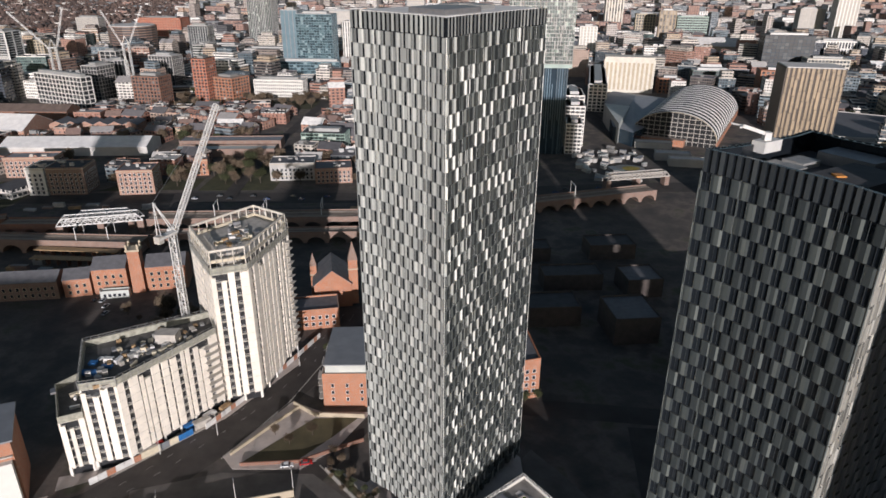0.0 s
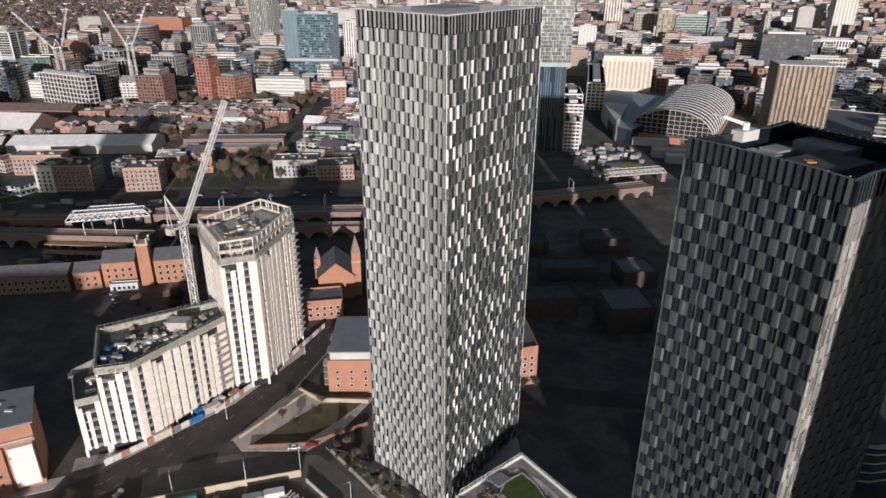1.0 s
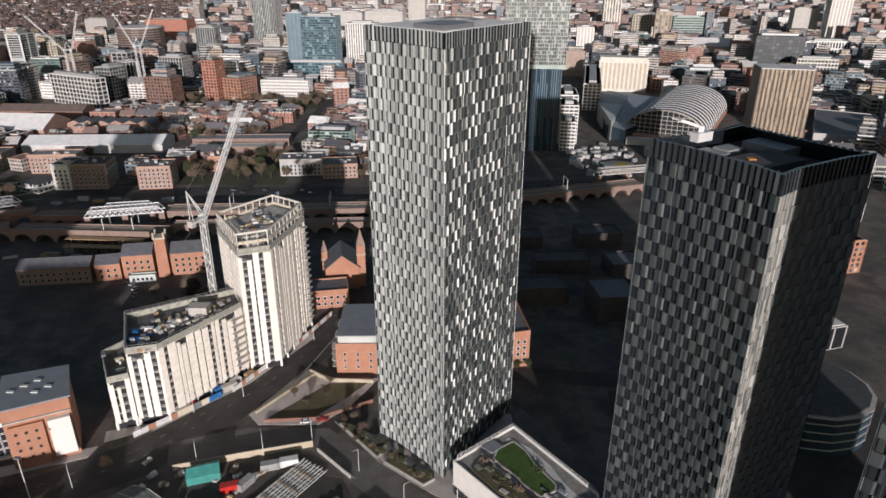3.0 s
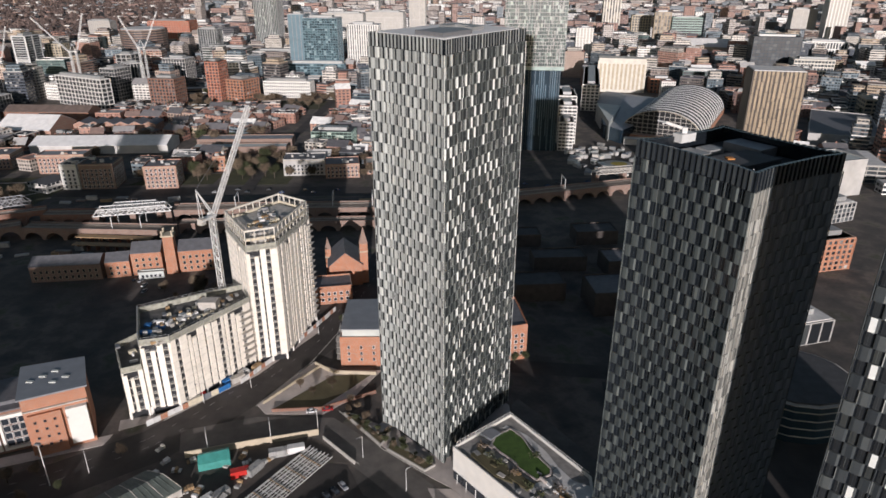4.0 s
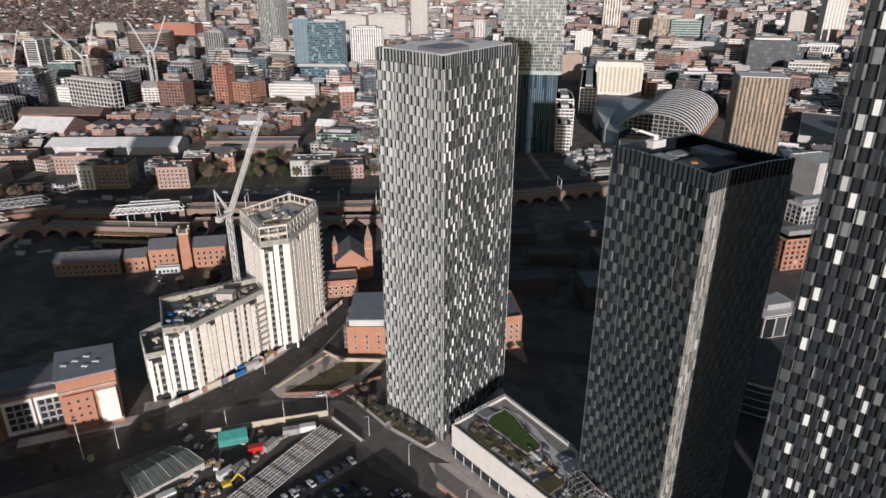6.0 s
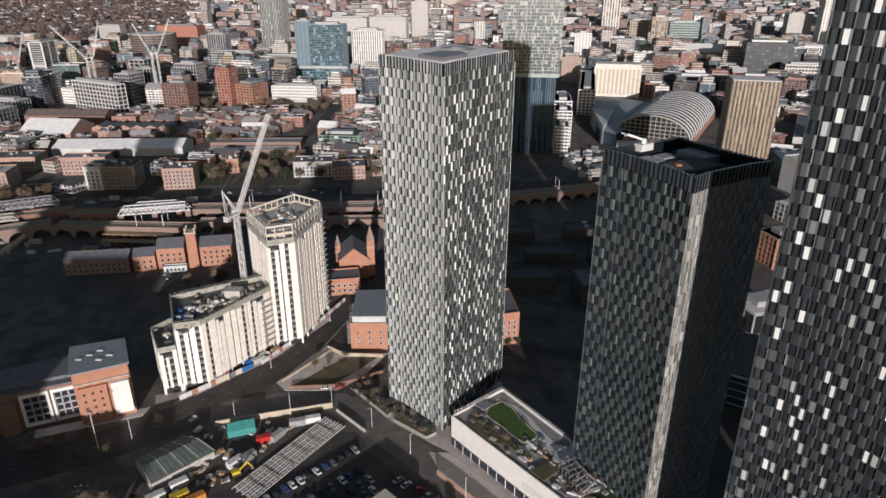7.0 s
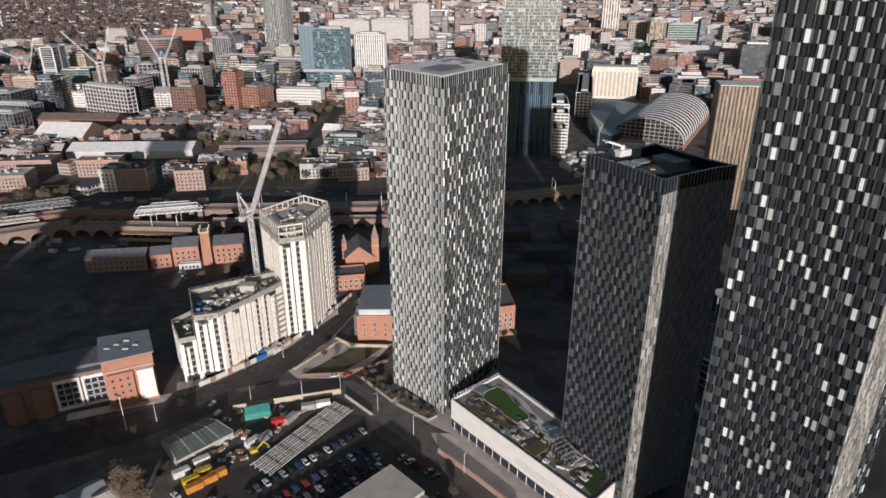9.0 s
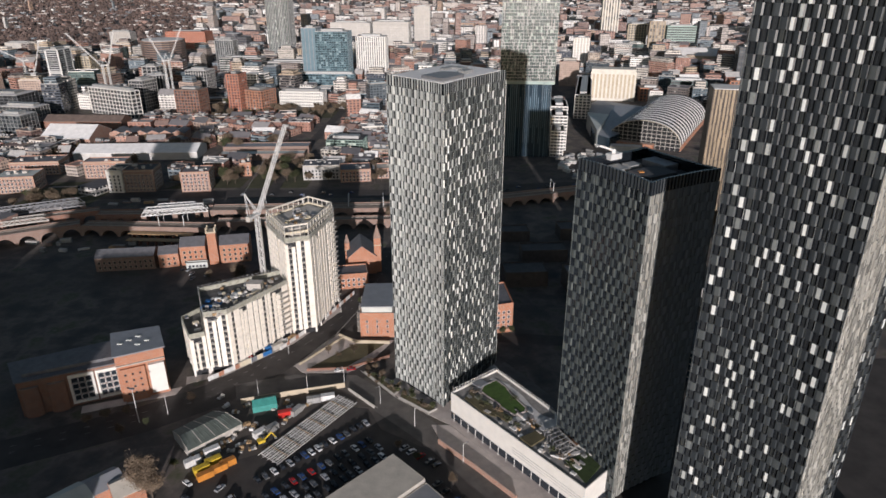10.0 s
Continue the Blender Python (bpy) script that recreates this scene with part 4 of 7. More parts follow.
# ---- roads and ground surfaces ----
def strip(name, pts, w, mat, label, z=0.03, cat="road", kind="structure"):
    """A flat band along a line of points."""
    s = Shape()
    left, right = [], []
    for i, p in enumerate(pts):
        p = Vector(p)
        d = (Vector(pts[min(i + 1, len(pts) - 1)]) - Vector(pts[max(i - 1, 0)])).normalized()
        nn = Vector((-d.y, d.x)) * w / 2
        left.append(p + nn), right.append(p - nn)
    for i in range(len(pts) - 1):
        s.face([(*right[i], z), (*right[i + 1], z), (*left[i + 1], z), (*left[i], z)])
    return single(name, s, mat, label, cat, kind)


def slab(name, poly, z, mat, label, cat, kind="structure"):
    return single(name, Shape().prism(ccw(poly), 0.0, z), mat, label, cat, kind)


ROAD = [(-330, -95), (-240, -55), (-175, -28), (-130, -6), (-104, 12), (-88, 32), (-70, 58), (-53, 92), (-42, 130), (-30, 190), (-18, 260)]
strip("road", ROAD, 20, M_asphalt, "dark worn asphalt main road", 0.03)
strip("road", [(-95, 14), (-70, 22), (-44, 22), (-22, 2), (0, -20), (30, -58), (60, -95)], 13, M_tarmac, "worn brown tarmac side road", 0.045)
strip("road", [(-44, 24), (-34, 44), (-26, 58), (10, 66), (60, 60), (140, 50)], 10, M_asphalt, "dark asphalt lane behind the tower", 0.04)
strip("road", [(-420, 292), (-180, 300), (-50, 302), (60, 318), (150, 330), (330, 330)], 22, M_asphalt, "wide grey road across the city", 0.05)
strip("road", [(150, 330), (165, 430), (166, 560), (172, 900), (178, 1500)], 12, M_asphalt, "long straight city street", 0.06)
strip("road", [(-150, 300), (-152, 420), (-140, 640), (-128, 1100)], 10, M_asphalt, "narrow city street", 0.12)
slab("pavement", [(-38, 32), (-21, 11), (-4, -4), (3, -9), (50, -64), (62, -58), (58, -45), (46, -14), (26, 20), (26, 36), (4, 60), (-24, 24)], 0.13, M_pave, "pale paving round the towers", "pavement")
slab("pavement", [(-73, 36), (-68, 30), (-46, 30), (-36, 40), (-26, 60), (-44, 60), (-56, 66)], 0.13, M_pave, "paved corner by the junction", "pavement")
slab("pavement", [(-120, 20), (-104, 28), (-78, 56), (-58, 92), (-62, 100), (-80, 62), (-106, 31), (-122, 26)], 0.13, M_pave, "dusty pavement along the building site", "pavement")
slab("pavement", [(-158, -2), (-122, 12), (-121, 18), (-160, 3)], 0.13, M_pave, "pavement before the brick offices", "pavement")
slab("pavement", [(-5, -9), (3, -9.2), (50, -64), (42, -74), (28.4, -53.4), (-1, -19.4)], 0.15, M_pave, "pinkish paving beside the podium", "pavement")
slab("pavement", [(26, 14), (46.5, -14), (60, -20), (66, -14), (56, 0), (40, 26), (30, 40), (27, 36)], 0.16, M_tarmac, "grey paved lane between the towers", "pavement")
slab("car_park", [(-92, -36), (-66, -24), (-44, 4), (-33, 2), (-26, -12), (-4, -26), (22, -60), (14, -90), (-60, -90), (-98, -60)], 0.08, M_asphalt, "dark asphalt car park", "car park")
# Dark sheet laid over the brown ground to darken this corner
slab("paving_square", [(66, -52), (92, -56), (120, -84), (124, -170), (330, -170), (330, 44), (150, 44), (66, 52), (60, 8)], 0.05, M_asphalt, "wide dark asphalt sheet over the ground beside the towers", "paving")
slab("field", [(-352, 262), (-292, 268), (-290, 300), (-294, 338), (-352, 332)], 0.06, M_field, "rough green and brown grass beside the railway", "grass")
slab("field", [(-176, 316), (-122, 318), (-120, 400), (-174, 398)], 0.06, M_field, "brown and olive scrub field", "grass")
slab("field", [(-246, 314), (-180, 318), (-180, 346), (-230, 342)], 0.06, M_field, "rough brown grass behind the apartments", "grass")
slab("field", [(-330, 604), (-140, 610), (-142, 662), (-328, 660)], 0.06, M_field, "dull green park lawn under trees", "grass")
strip("path", [(-350, 318), (-318, 322), (-300, 336)], 2.2, M_pave, "pale winding footpath through grass", 0.09, "path")
strip("path", [(-340, 282), (-310, 290), (-296, 304)], 2.0, M_pave, "pale winding footpath through grass", 0.09, "path")
slab("yard", [(-92, 4), (-46, 16), (-32, 3), (-44, 4), (-66, -24), (-92, -36), (-104, -18)], 0.06, M_ballast, "brown builders' yard", "yard")
slab("lawn", [(-66, 33), (-48, 34), (-38, 46), (-30, 57), (-46, 56)], 0.2, M_scrub, "rough brown grass verge", "grass")
# dashed lane lines
dash = Shape()
for line, off in ((ROAD, 0.0), (ROAD, 4.6)):
    pts = [Vector(p) for p in line]
    for i in range(len(pts) - 1):
        d = pts[i + 1] - pts[i]
        ln, u = d.length, d.normalized()
        nn = Vector((-u.y, u.x))
        x = 1.0
        while x < ln - 2.5:
            p = pts[i] + u * x + nn * off
            q = p + u * 2.2
            w = nn * 0.08
            dash.face([(*(p - w), 0.06), (*(q - w), 0.06), (*(q + w), 0.06), (*(p + w), 0.06)])
            x += 9.0
single("road_marking", dash, M_line, "worn white dashed lane lines", "road marking", "stuff")
for pts in ([(-105.5, 26), (-84, 50), (-66, 84), (-55, 110)], [(-90, 6.5), (-46, 18.6)], [(-44, 17), (-29, 2.5)], [(-40, 32), (-21.5, 10.4), (-5, -3)], [(-73, 35), (-57, 66), (-47, 98)]):
    s = Shape()
    for a, b in zip(pts, pts[1:]):
        s.beam((*a, 0.1), (*b, 0.1), 0.3, 0.2)
    single("kerb", s, M_kerb, "pale stone kerb", "kerb", "structure")


def run(name, pts, h, w, mat, label, cat, z=0.0, post=0, post_mat=None):
    """A wall or hoarding along a line, one piece a stretch."""
    ob = thing(name, *pts[0], 0, 0, label, cat)
    for a, b in zip(pts, pts[1:]):
        a, b = Vector(a) - Vector(pts[0]), Vector(b) - Vector(pts[0])
        m = max(1, int((b - a).length / post)) if post else 1
        for k in range(m):
            p, q = a.lerp(b, k / m), a.lerp(b, (k + (0.96 if post else 1)) / m)
            part("panel", Shape().beam((*p, z + h / 2), (*q, z + h / 2), w, h), mat if not (post_mat and k % 3 == 2) else post_mat, ob)
    return ob


run("hoarding", [(-110.5, 22.6), (-99, 34.4)], 2.4, 0.2, M_white_metal, "white and pink site hoarding panels", "hoarding", post=2.4, post_mat=M_brick)
run("hoarding", [(-99, 34.4), (-90, 43.4)], 2.6, 0.25, M_cream, "cream printed site hoarding", "hoarding", post=3.0, post_mat=M_grey_roof)
run("hoarding", [(-90, 43.4), (-86.5, 47.5)], 2.4, 0.3, M_blue, "plain blue site hoarding panels", "hoarding", post=2.2)
run("hoarding", [(-83, 50), (-66, 82), (-53.5, 113)], 2.2, 0.25, M_white_metal, "white site hoarding with pink panels along the road", "hoarding", post=2.4, post_mat=M_brick)
run("boundary_wall", [(-90.2, 5.6), (-68, 12.2), (-45.6, 18.2)], 2.6, 0.4, M_stone_buff, "buff stone wall along the car park", "wall")
run("boundary_wall", [(-43.5, 15.6), (-30.4, 2.4)], 1.6, 0.35, M_slab, "pale concrete wall by the yard", "wall")
run("boundary_wall", [(-1.8, -20.6), (12, -35), (27, -52)], 2.4, 0.7, M_brick_pink, "low pinkish brick wall beside the podium", "wall")
run("retaining_wall", [(-70.5, 36.5), (-58, 55), (-52, 63)], 1.2, 0.6, M_stone_buff, "buff stone retaining wall on the verge", "wall", post=3.2)
run("retaining_wall", [(-66, 31.5), (-47, 33), (-27, 44)], 1.4, 0.5, M_brick_dark, "dark brick garden wall", "wall")
run("retaining_wall", [(-55, 64), (-46, 57.5), (-28, 56.6)], 1.8, 0.5, M_stone_buff, "pale buff wall before the brick flats", "wall")
for poly in ([(-38, 30), (-22.4, 11.6), (-20.6, 14.6), (-33, 29)], [(-20, 9.6), (-6.2, -1.4), (-2.6, 1.4), (-19, 13.6)]):
    c = middle(poly)
    q = ccw(local(poly, c))
    ob = thing("planter", *c, 0, 0, "raised stone planter with brown winter planting", "planter")
    part("planter_wall", parapet_ring(q, 0, 1.1, 0.45), M_kerb, ob)
    part("planting", Shape().prism(offset(q, 0.4), 0.13, 1.0), M_scrub, ob, "brown winter shrubs")

# ---- brick offices by the road ----
ob, c, q = block("brick_office", [(-143.0, 6.2), (-125.2, 15), (-134.3, 32), (-152.5, 25.2)], 22.6, M_brick, M_grey_roof, "red brick offices with a grey metal roof and white bays", None)
e0, e1 = Vector(q[0]), Vector(q[1])
u = (e1 - e0).normalized()
nn = Vector((u.y, -u.x))
def on_front(x, o, z):
    p = e0 + u * x + nn * o
    return (p.x, p.y, z)
part("brick_bay", Shape().hexa([on_front(1.2, 1.2, 0), on_front(11.2, 1.2, 0), on_front(11.2, -0.5, 0), on_front(1.2, -0.5, 0), on_front(1.2, 1.2, 17), on_front(11.2, 1.2, 17), on_front(11.2, -0.5, 17), on_front(1.2, -0.5, 17)]), M_brick, ob, "projecting orange brick bay")
part("white_bay", Shape().hexa([on_front(12.6, 2.0, 2.5), on_front(19.2, 2.0, 2.5), on_front(19.2, -0.5, 2.5), on_front(12.6, -0.5, 2.5), on_front(12.6, 2.0, 17), on_front(19.2, 2.0, 17), on_front(19.2, -0.5, 17), on_front(12.6, -0.5, 17)]), M_white, ob, "white rendered bay")
part("roof_terrace", Shape().hexa([on_front(0, 0.9, 18.4), on_front(19.6, 0.9, 18.4), on_front(19.6, -0.5, 18.4), on_front(0, -0.5, 18.4), on_front(0, 0.9, 18.8), on_front(19.6, 0.9, 18.8), on_front(19.6, -0.5, 18.8), on_front(0, -0.5, 18.8)]), M_slab, ob)
part("roof_top", Shape().prism(offset(q, -0.8), 23.5, 24.1), M_grey_roof, ob, "blue-grey metal roof with overhang")
for k in range(5):
    p = Vector(middle(q)) + Vector((-6 + k * 2.7, (k % 3 - 1) * 3.4))
    part("rooflight", Shape().box(p.x - 1.2, p.y - 0.5, 24.1, p.x + 1.2, p.y + 0.5, 24.5), M_pale_roof, ob)
for k in range(4):
    for i in range(3):
        part("window", window_mesh(0.8, 0.9, M_brick_dark), None, ob, at=Matrix.Translation(on_front(3.0 + i * 3.0, 1.22, 4 + k * 3.2)) @ pose(0, 0, 0, 0, 0, math.degrees(math.atan2(u.y, u.x))))
ob, c, q = block("brick_office", [(-181.2, -4.6), (-144.2, 12.2), (-153.6, 31.4), (-192.8, 10.4)], 16.2, M_brick_dark, M_slate, "long brick office wing with a white framed glass corner", None)
part("roof_top", Shape().prism(offset(q, -0.5), 17.1, 17.6), M_slate, ob, "grey metal roof")
part("roof_step", Shape().prism(offset(q, 3.2), 17.6, 19.0), M_slate, ob)
e0, e1 = Vector(q[0]), Vector(q[1])
u = (e1 - e0).normalized()
nn = Vector((u.y, -u.x))
ang = math.degrees(math.atan2(u.y, u.x))
ln = (e1 - e0).length
for x0, x1 in ((19.5, 29.5), (30.2, 39.6)):
    s = Shape()
    for z0, z1 in ((1.5, 2.4), (14.6, 15.8)):
        s.hexa([on_front(x0, 0.9, z0), on_front(x1, 0.9, z0), on_front(x1, -0.3, z0), on_front(x0, -0.3, z0), on_front(x0, 0.9, z1), on_front(x1, 0.9, z1), on_front(x1, -0.3, z1), on_front(x0, -0.3, z1)])
    for xa in (x0, x1 - 0.9):
        s.hexa([on_front(xa, 0.9, 2.4), on_front(xa + 0.9, 0.9, 2.4), on_front(xa + 0.9, -0.3, 2.4), on_front(xa, -0.3, 2.4), on_front(xa, 0.9, 14.6), on_front(xa + 0.9, 0.9, 14.6), on_front(xa + 0.9, -0.3, 14.6), on_front(xa, -0.3, 14.6)])
    fr = part("white_frame", s, M_white, ob, "thick white picture frame round the glazing")
    for k in range(4):
        for i in range(3):
            w = (x1 - x0 - 1.8) / 3
            part("pane", window_mesh(round(w - 0.5, 2), 2.3), None, fr, at=Matrix.Translation(on_front(x0 + 0.9 + w * (i + 0.5), 0.25, 2.9 + k * 2.95)) @ pose(0, 0, 0, 0, 0, ang))
for x0 in (1.0, 11.0):
    part("brick_drum", Shape().prism([on_front(x0 + 3.6 + 3.6 * math.cos(t * math.pi / 8), 0.6 + 1.6 * math.sin(t * math.pi / 8), 0)[:2] for t in range(9)][::-1], 0, 14.5), M_brick_dark, ob, "rounded brick stair drum")

# ---- brick flats behind the silver tower ----
ob, c, q = block("brick_flats", [(-43.6, 63), (-25.8, 63.4), (-26, 92), (-44, 91)], 13.6, M_brick, M_grey_roof, "orange brick flats with a grey top storey and side balconies", None)
row_of_windows(ob, q[0], q[1], 2.0, 13, 4.4, 3.0, 0.9, 1.4)
part("top_storey", Shape().prism(offset(q, 1.0), 13.6, 17.6), M_pale_roof, ob, "pale grey clad top storey")
part("top_roof", Shape().prism(offset(q, 0.5), 17.6, 18.0), M_grey_roof, ob, "flat grey roof")
for k in range(4):
    for j in range(3):
        y0 = q[0][1] + 1.5 + j * 9
        z = 2.6 + k * 2.9
        b = part("balcony", Shape().box(q[0][0] - 1.9, y0, z, q[0][0], y0 + 5, z + 0.2), M_slab, ob)
        part("rail", Shape().beam((q[0][0] - 1.85, y0, z + 1.1), (q[0][0] - 1.85, y0 + 5, z + 1.1), 0.08).beam((q[0][0] - 1.85, y0, z + 0.6), (q[0][0] - 1.85, y0 + 5, z + 0.6), 0.06), M_white_metal, b)
ob, c, q = block("brick_flats", [(26.5, 67), (36.5, 69.8), (33.5, 95), (24, 92)], 16.4, M_brick, M_slate, "red brick flats in the gap between two towers", None)
row_of_windows(ob, q[0], q[1], 2.0, 16, 2.6, 2.9, 1.2, 1.5)
for i, (x, y, w, d, h) in enumerate(((50, 130, 26, 16, 9), (84, 118, 20, 22, 12), (66, 165, 30, 14, 8), (20, 150, 24, 16, 10), (100, 160, 18, 18, 9), (40, 200, 40, 14, 7), (95, 205, 26, 16, 8), (-8, 120, 20, 20, 11), (112, 92, 26, 18, 10), (140, 130, 22, 26, 12))):
    block("workshop", rect((x - w / 2, y - d / 2), (x + w / 2, y - d / 2 + 2), d), h, M_shadow_stone, (M_roof_dark, M_slate, M_roof_dark)[i % 3], "low sooty workshop with a dark flat roof", group="workshops behind the towers")

# ---- the old mill ----
def mill(a, b, depth, h, label, rise=3.6, wall=M_brick):
    ob, c, q = gable("mill", rect(a, b, depth), h, rise, wall, M_slate, label, "mill")
    row_of_windows(ob, q[0], q[1], 0.8, h, 3.0, 3.3, 1.3, 1.7, M_stone_buff)
    return ob


mill((-171, 152.6), (-155.4, 155.6), 15, 13.4, "red brick mill wing with a slate roof")
mill((-146.6, 157.0), (-128, 161.0), 15, 13.0, "red brick mill wing by the chimney")
mill((-184, 149.0), (-172, 152.0), 13, 9.5, "lower red brick mill wing with a slate roof", 3.0)
# Greyer brick on this range puts the cast shade into the wall colour
mill((-222, 143.0), (-186, 148.0), 14, 9.5, "long weathered brown brick mill range", 3.0, M_brick_grey)
ch = thing("stair_tower", -150.8, 158, 0, 10, "square brick mill tower with a pale stone cap", "tower")
part("shaft", Shape().hexa([(-3, -3, 0), (3, -3, 0), (3, 3, 0), (-3, 3, 0), (-2.7, -2.7, 22), (2.7, -2.7, 22), (2.7, 2.7, 22), (-2.7, 2.7, 22)]), M_brick, ch)
part("cornice", Shape().box(-3.3, -3.3, 22, 3.3, 3.3, 22.9), M_stone_buff, ch)
for i, j in ((-1, -1), (1, -1), (1, 1), (-1, 1)):
    part("corner_pier", Shape().box(i * 2.6 - 0.45, j * 2.6 - 0.45, 22.9, i * 2.6 + 0.45, j * 2.6 + 0.45, 25.6), M_stone_buff, ch)
block("entrance_annex", rect((-166, 147.6), (-153, 149.8), 3.5), 3.2, M_pale_roof, M_pale_roof, "low pale mill entrance annex", (2.0, 2.6, 1.4, 1.6, 0.4), (0,))

# ---- chapel with spires ----
ob, c, q = gable("chapel", rect((-60, 139), (-43, 142), 22), 12, 7, M_brick, M_slate, "red brick chapel with slate roof and gables", "chapel", 1)
row_of_windows(ob, q[0], q[1], 3.0, 11, 4.0, 6.0, 1.2, 3.4, M_stone_buff)
for x, y, w, h in ((-42.5, 146.5, 4.2, 23), (-62.5, 152, 3.0, 17)):
    ob = thing("spire", x, y, 0, 10, "brick bell turret with a pointed stone spire", "spire")
    part("shaft", Shape().box(-w / 2, -w / 2, 0, w / 2, w / 2, h), M_brick, ob)
    part("band", Shape().box(-w / 2 - 0.3, -w / 2 - 0.3, h - 5, w / 2 + 0.3, w / 2 + 0.3, h - 4.4), M_stone_buff, ob)
    s = Shape()
    k = w / 2 + 0.25
    for a, b in (((-k, -k), (k, -k)), ((k, -k), (k, k)), ((k, k), (-k, k)), ((-k, k), (-k, -k))):
        s.face([(*a, h), (*b, h), (0, 0, h + w * 2.1)])
    part("cap", s, M_brick_grey, ob, "weathered stone spire")
block("warehouse", rect((-66, 118), (-46, 122), 14), 9, M_brick, M_slate, "low brick warehouse beside the chapel", (3.0, 3.2, 1.3, 1.6, 1.0), (0,))


# ---- railway viaducts ----
def viaduct(a, b, w, h, label, span=13.0, tracks=2, mat=None):
    """A brick arcade with a ballasted deck; arches go right through."""
    a, b = Vector(a), Vector(b)
    mid = (a + b) / 2
    d = b - a
    ln = d.length
    ob = thing("viaduct", *a, 0, math.degrees(math.atan2(d.y, d.x)), label, "viaduct")
    m = max(1, round(ln / span))
    sp = ln / m
    r = sp / 2 - 1.1
    rise = min(r, h - 2.2)
    for k in range(m):
        s = Shape()
        x0 = k * sp
        spring = h - 2.2 - rise
        edge = [(x0, 0), (x0 + 1.1, 0)] + [(x0 + sp / 2 - r * math.cos(math.pi * t / 8), spring + rise * math.sin(math.pi * t / 8)) for t in range(9)] + [(x0 + sp - 1.1, 0), (x0 + sp, 0)]
        m2 = len(edge)
        low = edge + [(x, h) for x, z in edge]
        s.v = [(x, 0, z) for x, z in low] + [(x, w, z) for x, z in low]
        for i in range(m2 - 1):
            s.f += [(i, i + 1, m2 + i + 1, m2 + i), (2 * m2 + i + 1, 2 * m2 + i, 3 * m2 + i, 3 * m2 + i + 1), (i + 1, i, 2 * m2 + i, 2 * m2 + i + 1), (m2 + i, m2 + i + 1, 3 * m2 + i + 1, 3 * m2 + i)]
        s.m = [0] * len(s.f)
        part("arch", s, mat or M_brick, ob)
    part("deck", Shape().box(0, 0.4, h, ln, w - 0.4, h + 0.35), M_track, ob, "pale brown track ballast")
    for y0 in (0.0, w - 0.45):
        part("parapet", Shape().box(0, y0, h, ln, y0 + 0.45, h + 1.1), mat or M_brick, ob)
    for t in range(tracks):
        for g in (-0.72, 0.72):
            y0 = w * (t + 0.5) / tracks + g
            part("rail", Shape().box(0, y0 - 0.08, h + 0.35, ln, y0 + 0.08, h + 0.52), M_rail, ob)
    return ob


# The first two have greyer brick, the shade across them put into its colour
viaduct((-345, 158), (-262, 204), 12, 8.5, "brick railway viaduct with tall arches", mat=M_brick_grey)
viaduct((-262, 204), (-168, 200), 11, 7.0, "brick viaduct carrying timber-edged tracks", mat=M_brick_grey)
viaduct((-345, 196), (-262, 232), 10, 8.5, "second brick railway viaduct", mat=M_brick_dark)
viaduct((-180, 238), (-20, 246), 14, 6.5, "long brick railway viaduct beside the road", mat=M_brick_grey)
viaduct((-20, 246), (150, 300), 14, 6.5, "brick viaduct running past the city centre", mat=M_brick_grey)
viaduct((-262, 225), (-226, 226), 12, 7.5, "short shaded brick viaduct", mat=M_brick_dark)
viaduct((-168, 214), (-30, 222), 9, 6.0, "lower brick railway arches", mat=M_brick_grey)


def truss(a, b, h, n, label, mat, z=8.0, w=7.0):
    """Two lattice girders with crossed bars and a deck."""
    a, b = Vector(a), Vector(b)
    d = b - a
    ob = thing("truss_bridge", *a, z, math.degrees(math.atan2(d.y, d.x)), label, "bridge")
    ln = d.length
    for y in (0.0, w):
        s = Shape().beam((0, y, 0.3), (ln, y, 0.3), 0.5, 0.7).beam((ln / n, y, h), (ln - ln / n, y, h), 0.5, 0.6)
        for k in range(n):
            x0, x1 = ln * k / n, ln * (k + 1) / n
            lo, hi = (0.3, h), (h, 0.3)
            if k > 0:
                s.beam((x0, y, lo[1]), (x1, y, lo[0]), 0.45)
            if k < n - 1:
                s.beam((x0, y, hi[1]), (x1, y, hi[0]), 0.45)
            s.beam((x1, y, 0.3), (x1, y, h if k < n - 1 else 0.9), 0.26)
        part("girder", s, mat, ob)
    for k in range(1, n):
        part("cross_beam", Shape().beam((ln * k / n, 0, h), (ln * k / n, w, h), 0.3), mat, ob)
    part("deck", Shape().box(0, 0.3, -0.2, ln, w - 0.3, 0.2), M_ballast, ob)
    for x in (1.8, ln / 2, ln - 1.8):
        part("pier", Shape().box(x - 1.8, 0, -z, x + 1.8, w, -0.2), M_brick_grey, ob)
    return ob


truss((-226, 222), (-180, 234), 4.6, 14, "white lattice girder railway bridge", M_white_metal, 8.2)
truss((-222, 236), (-190, 243), 3.6, 10, "pale lattice footbridge behind the railway", M_white_metal, 8.2, 4.0)
truss((-345, 214), (-280, 247), 5.0, 16, "dark lattice girder railway bridge", M_grey_frame, 8.2)
truss((-350, 186), (-290, 214), 3.4, 20, "pale lattice girder bridge over the canal", M_slab, 8.0)
truss((120, 322), (170, 335), 4.0, 14, "pale lattice footbridge over the railway", M_slab, 7.0, 6.0)
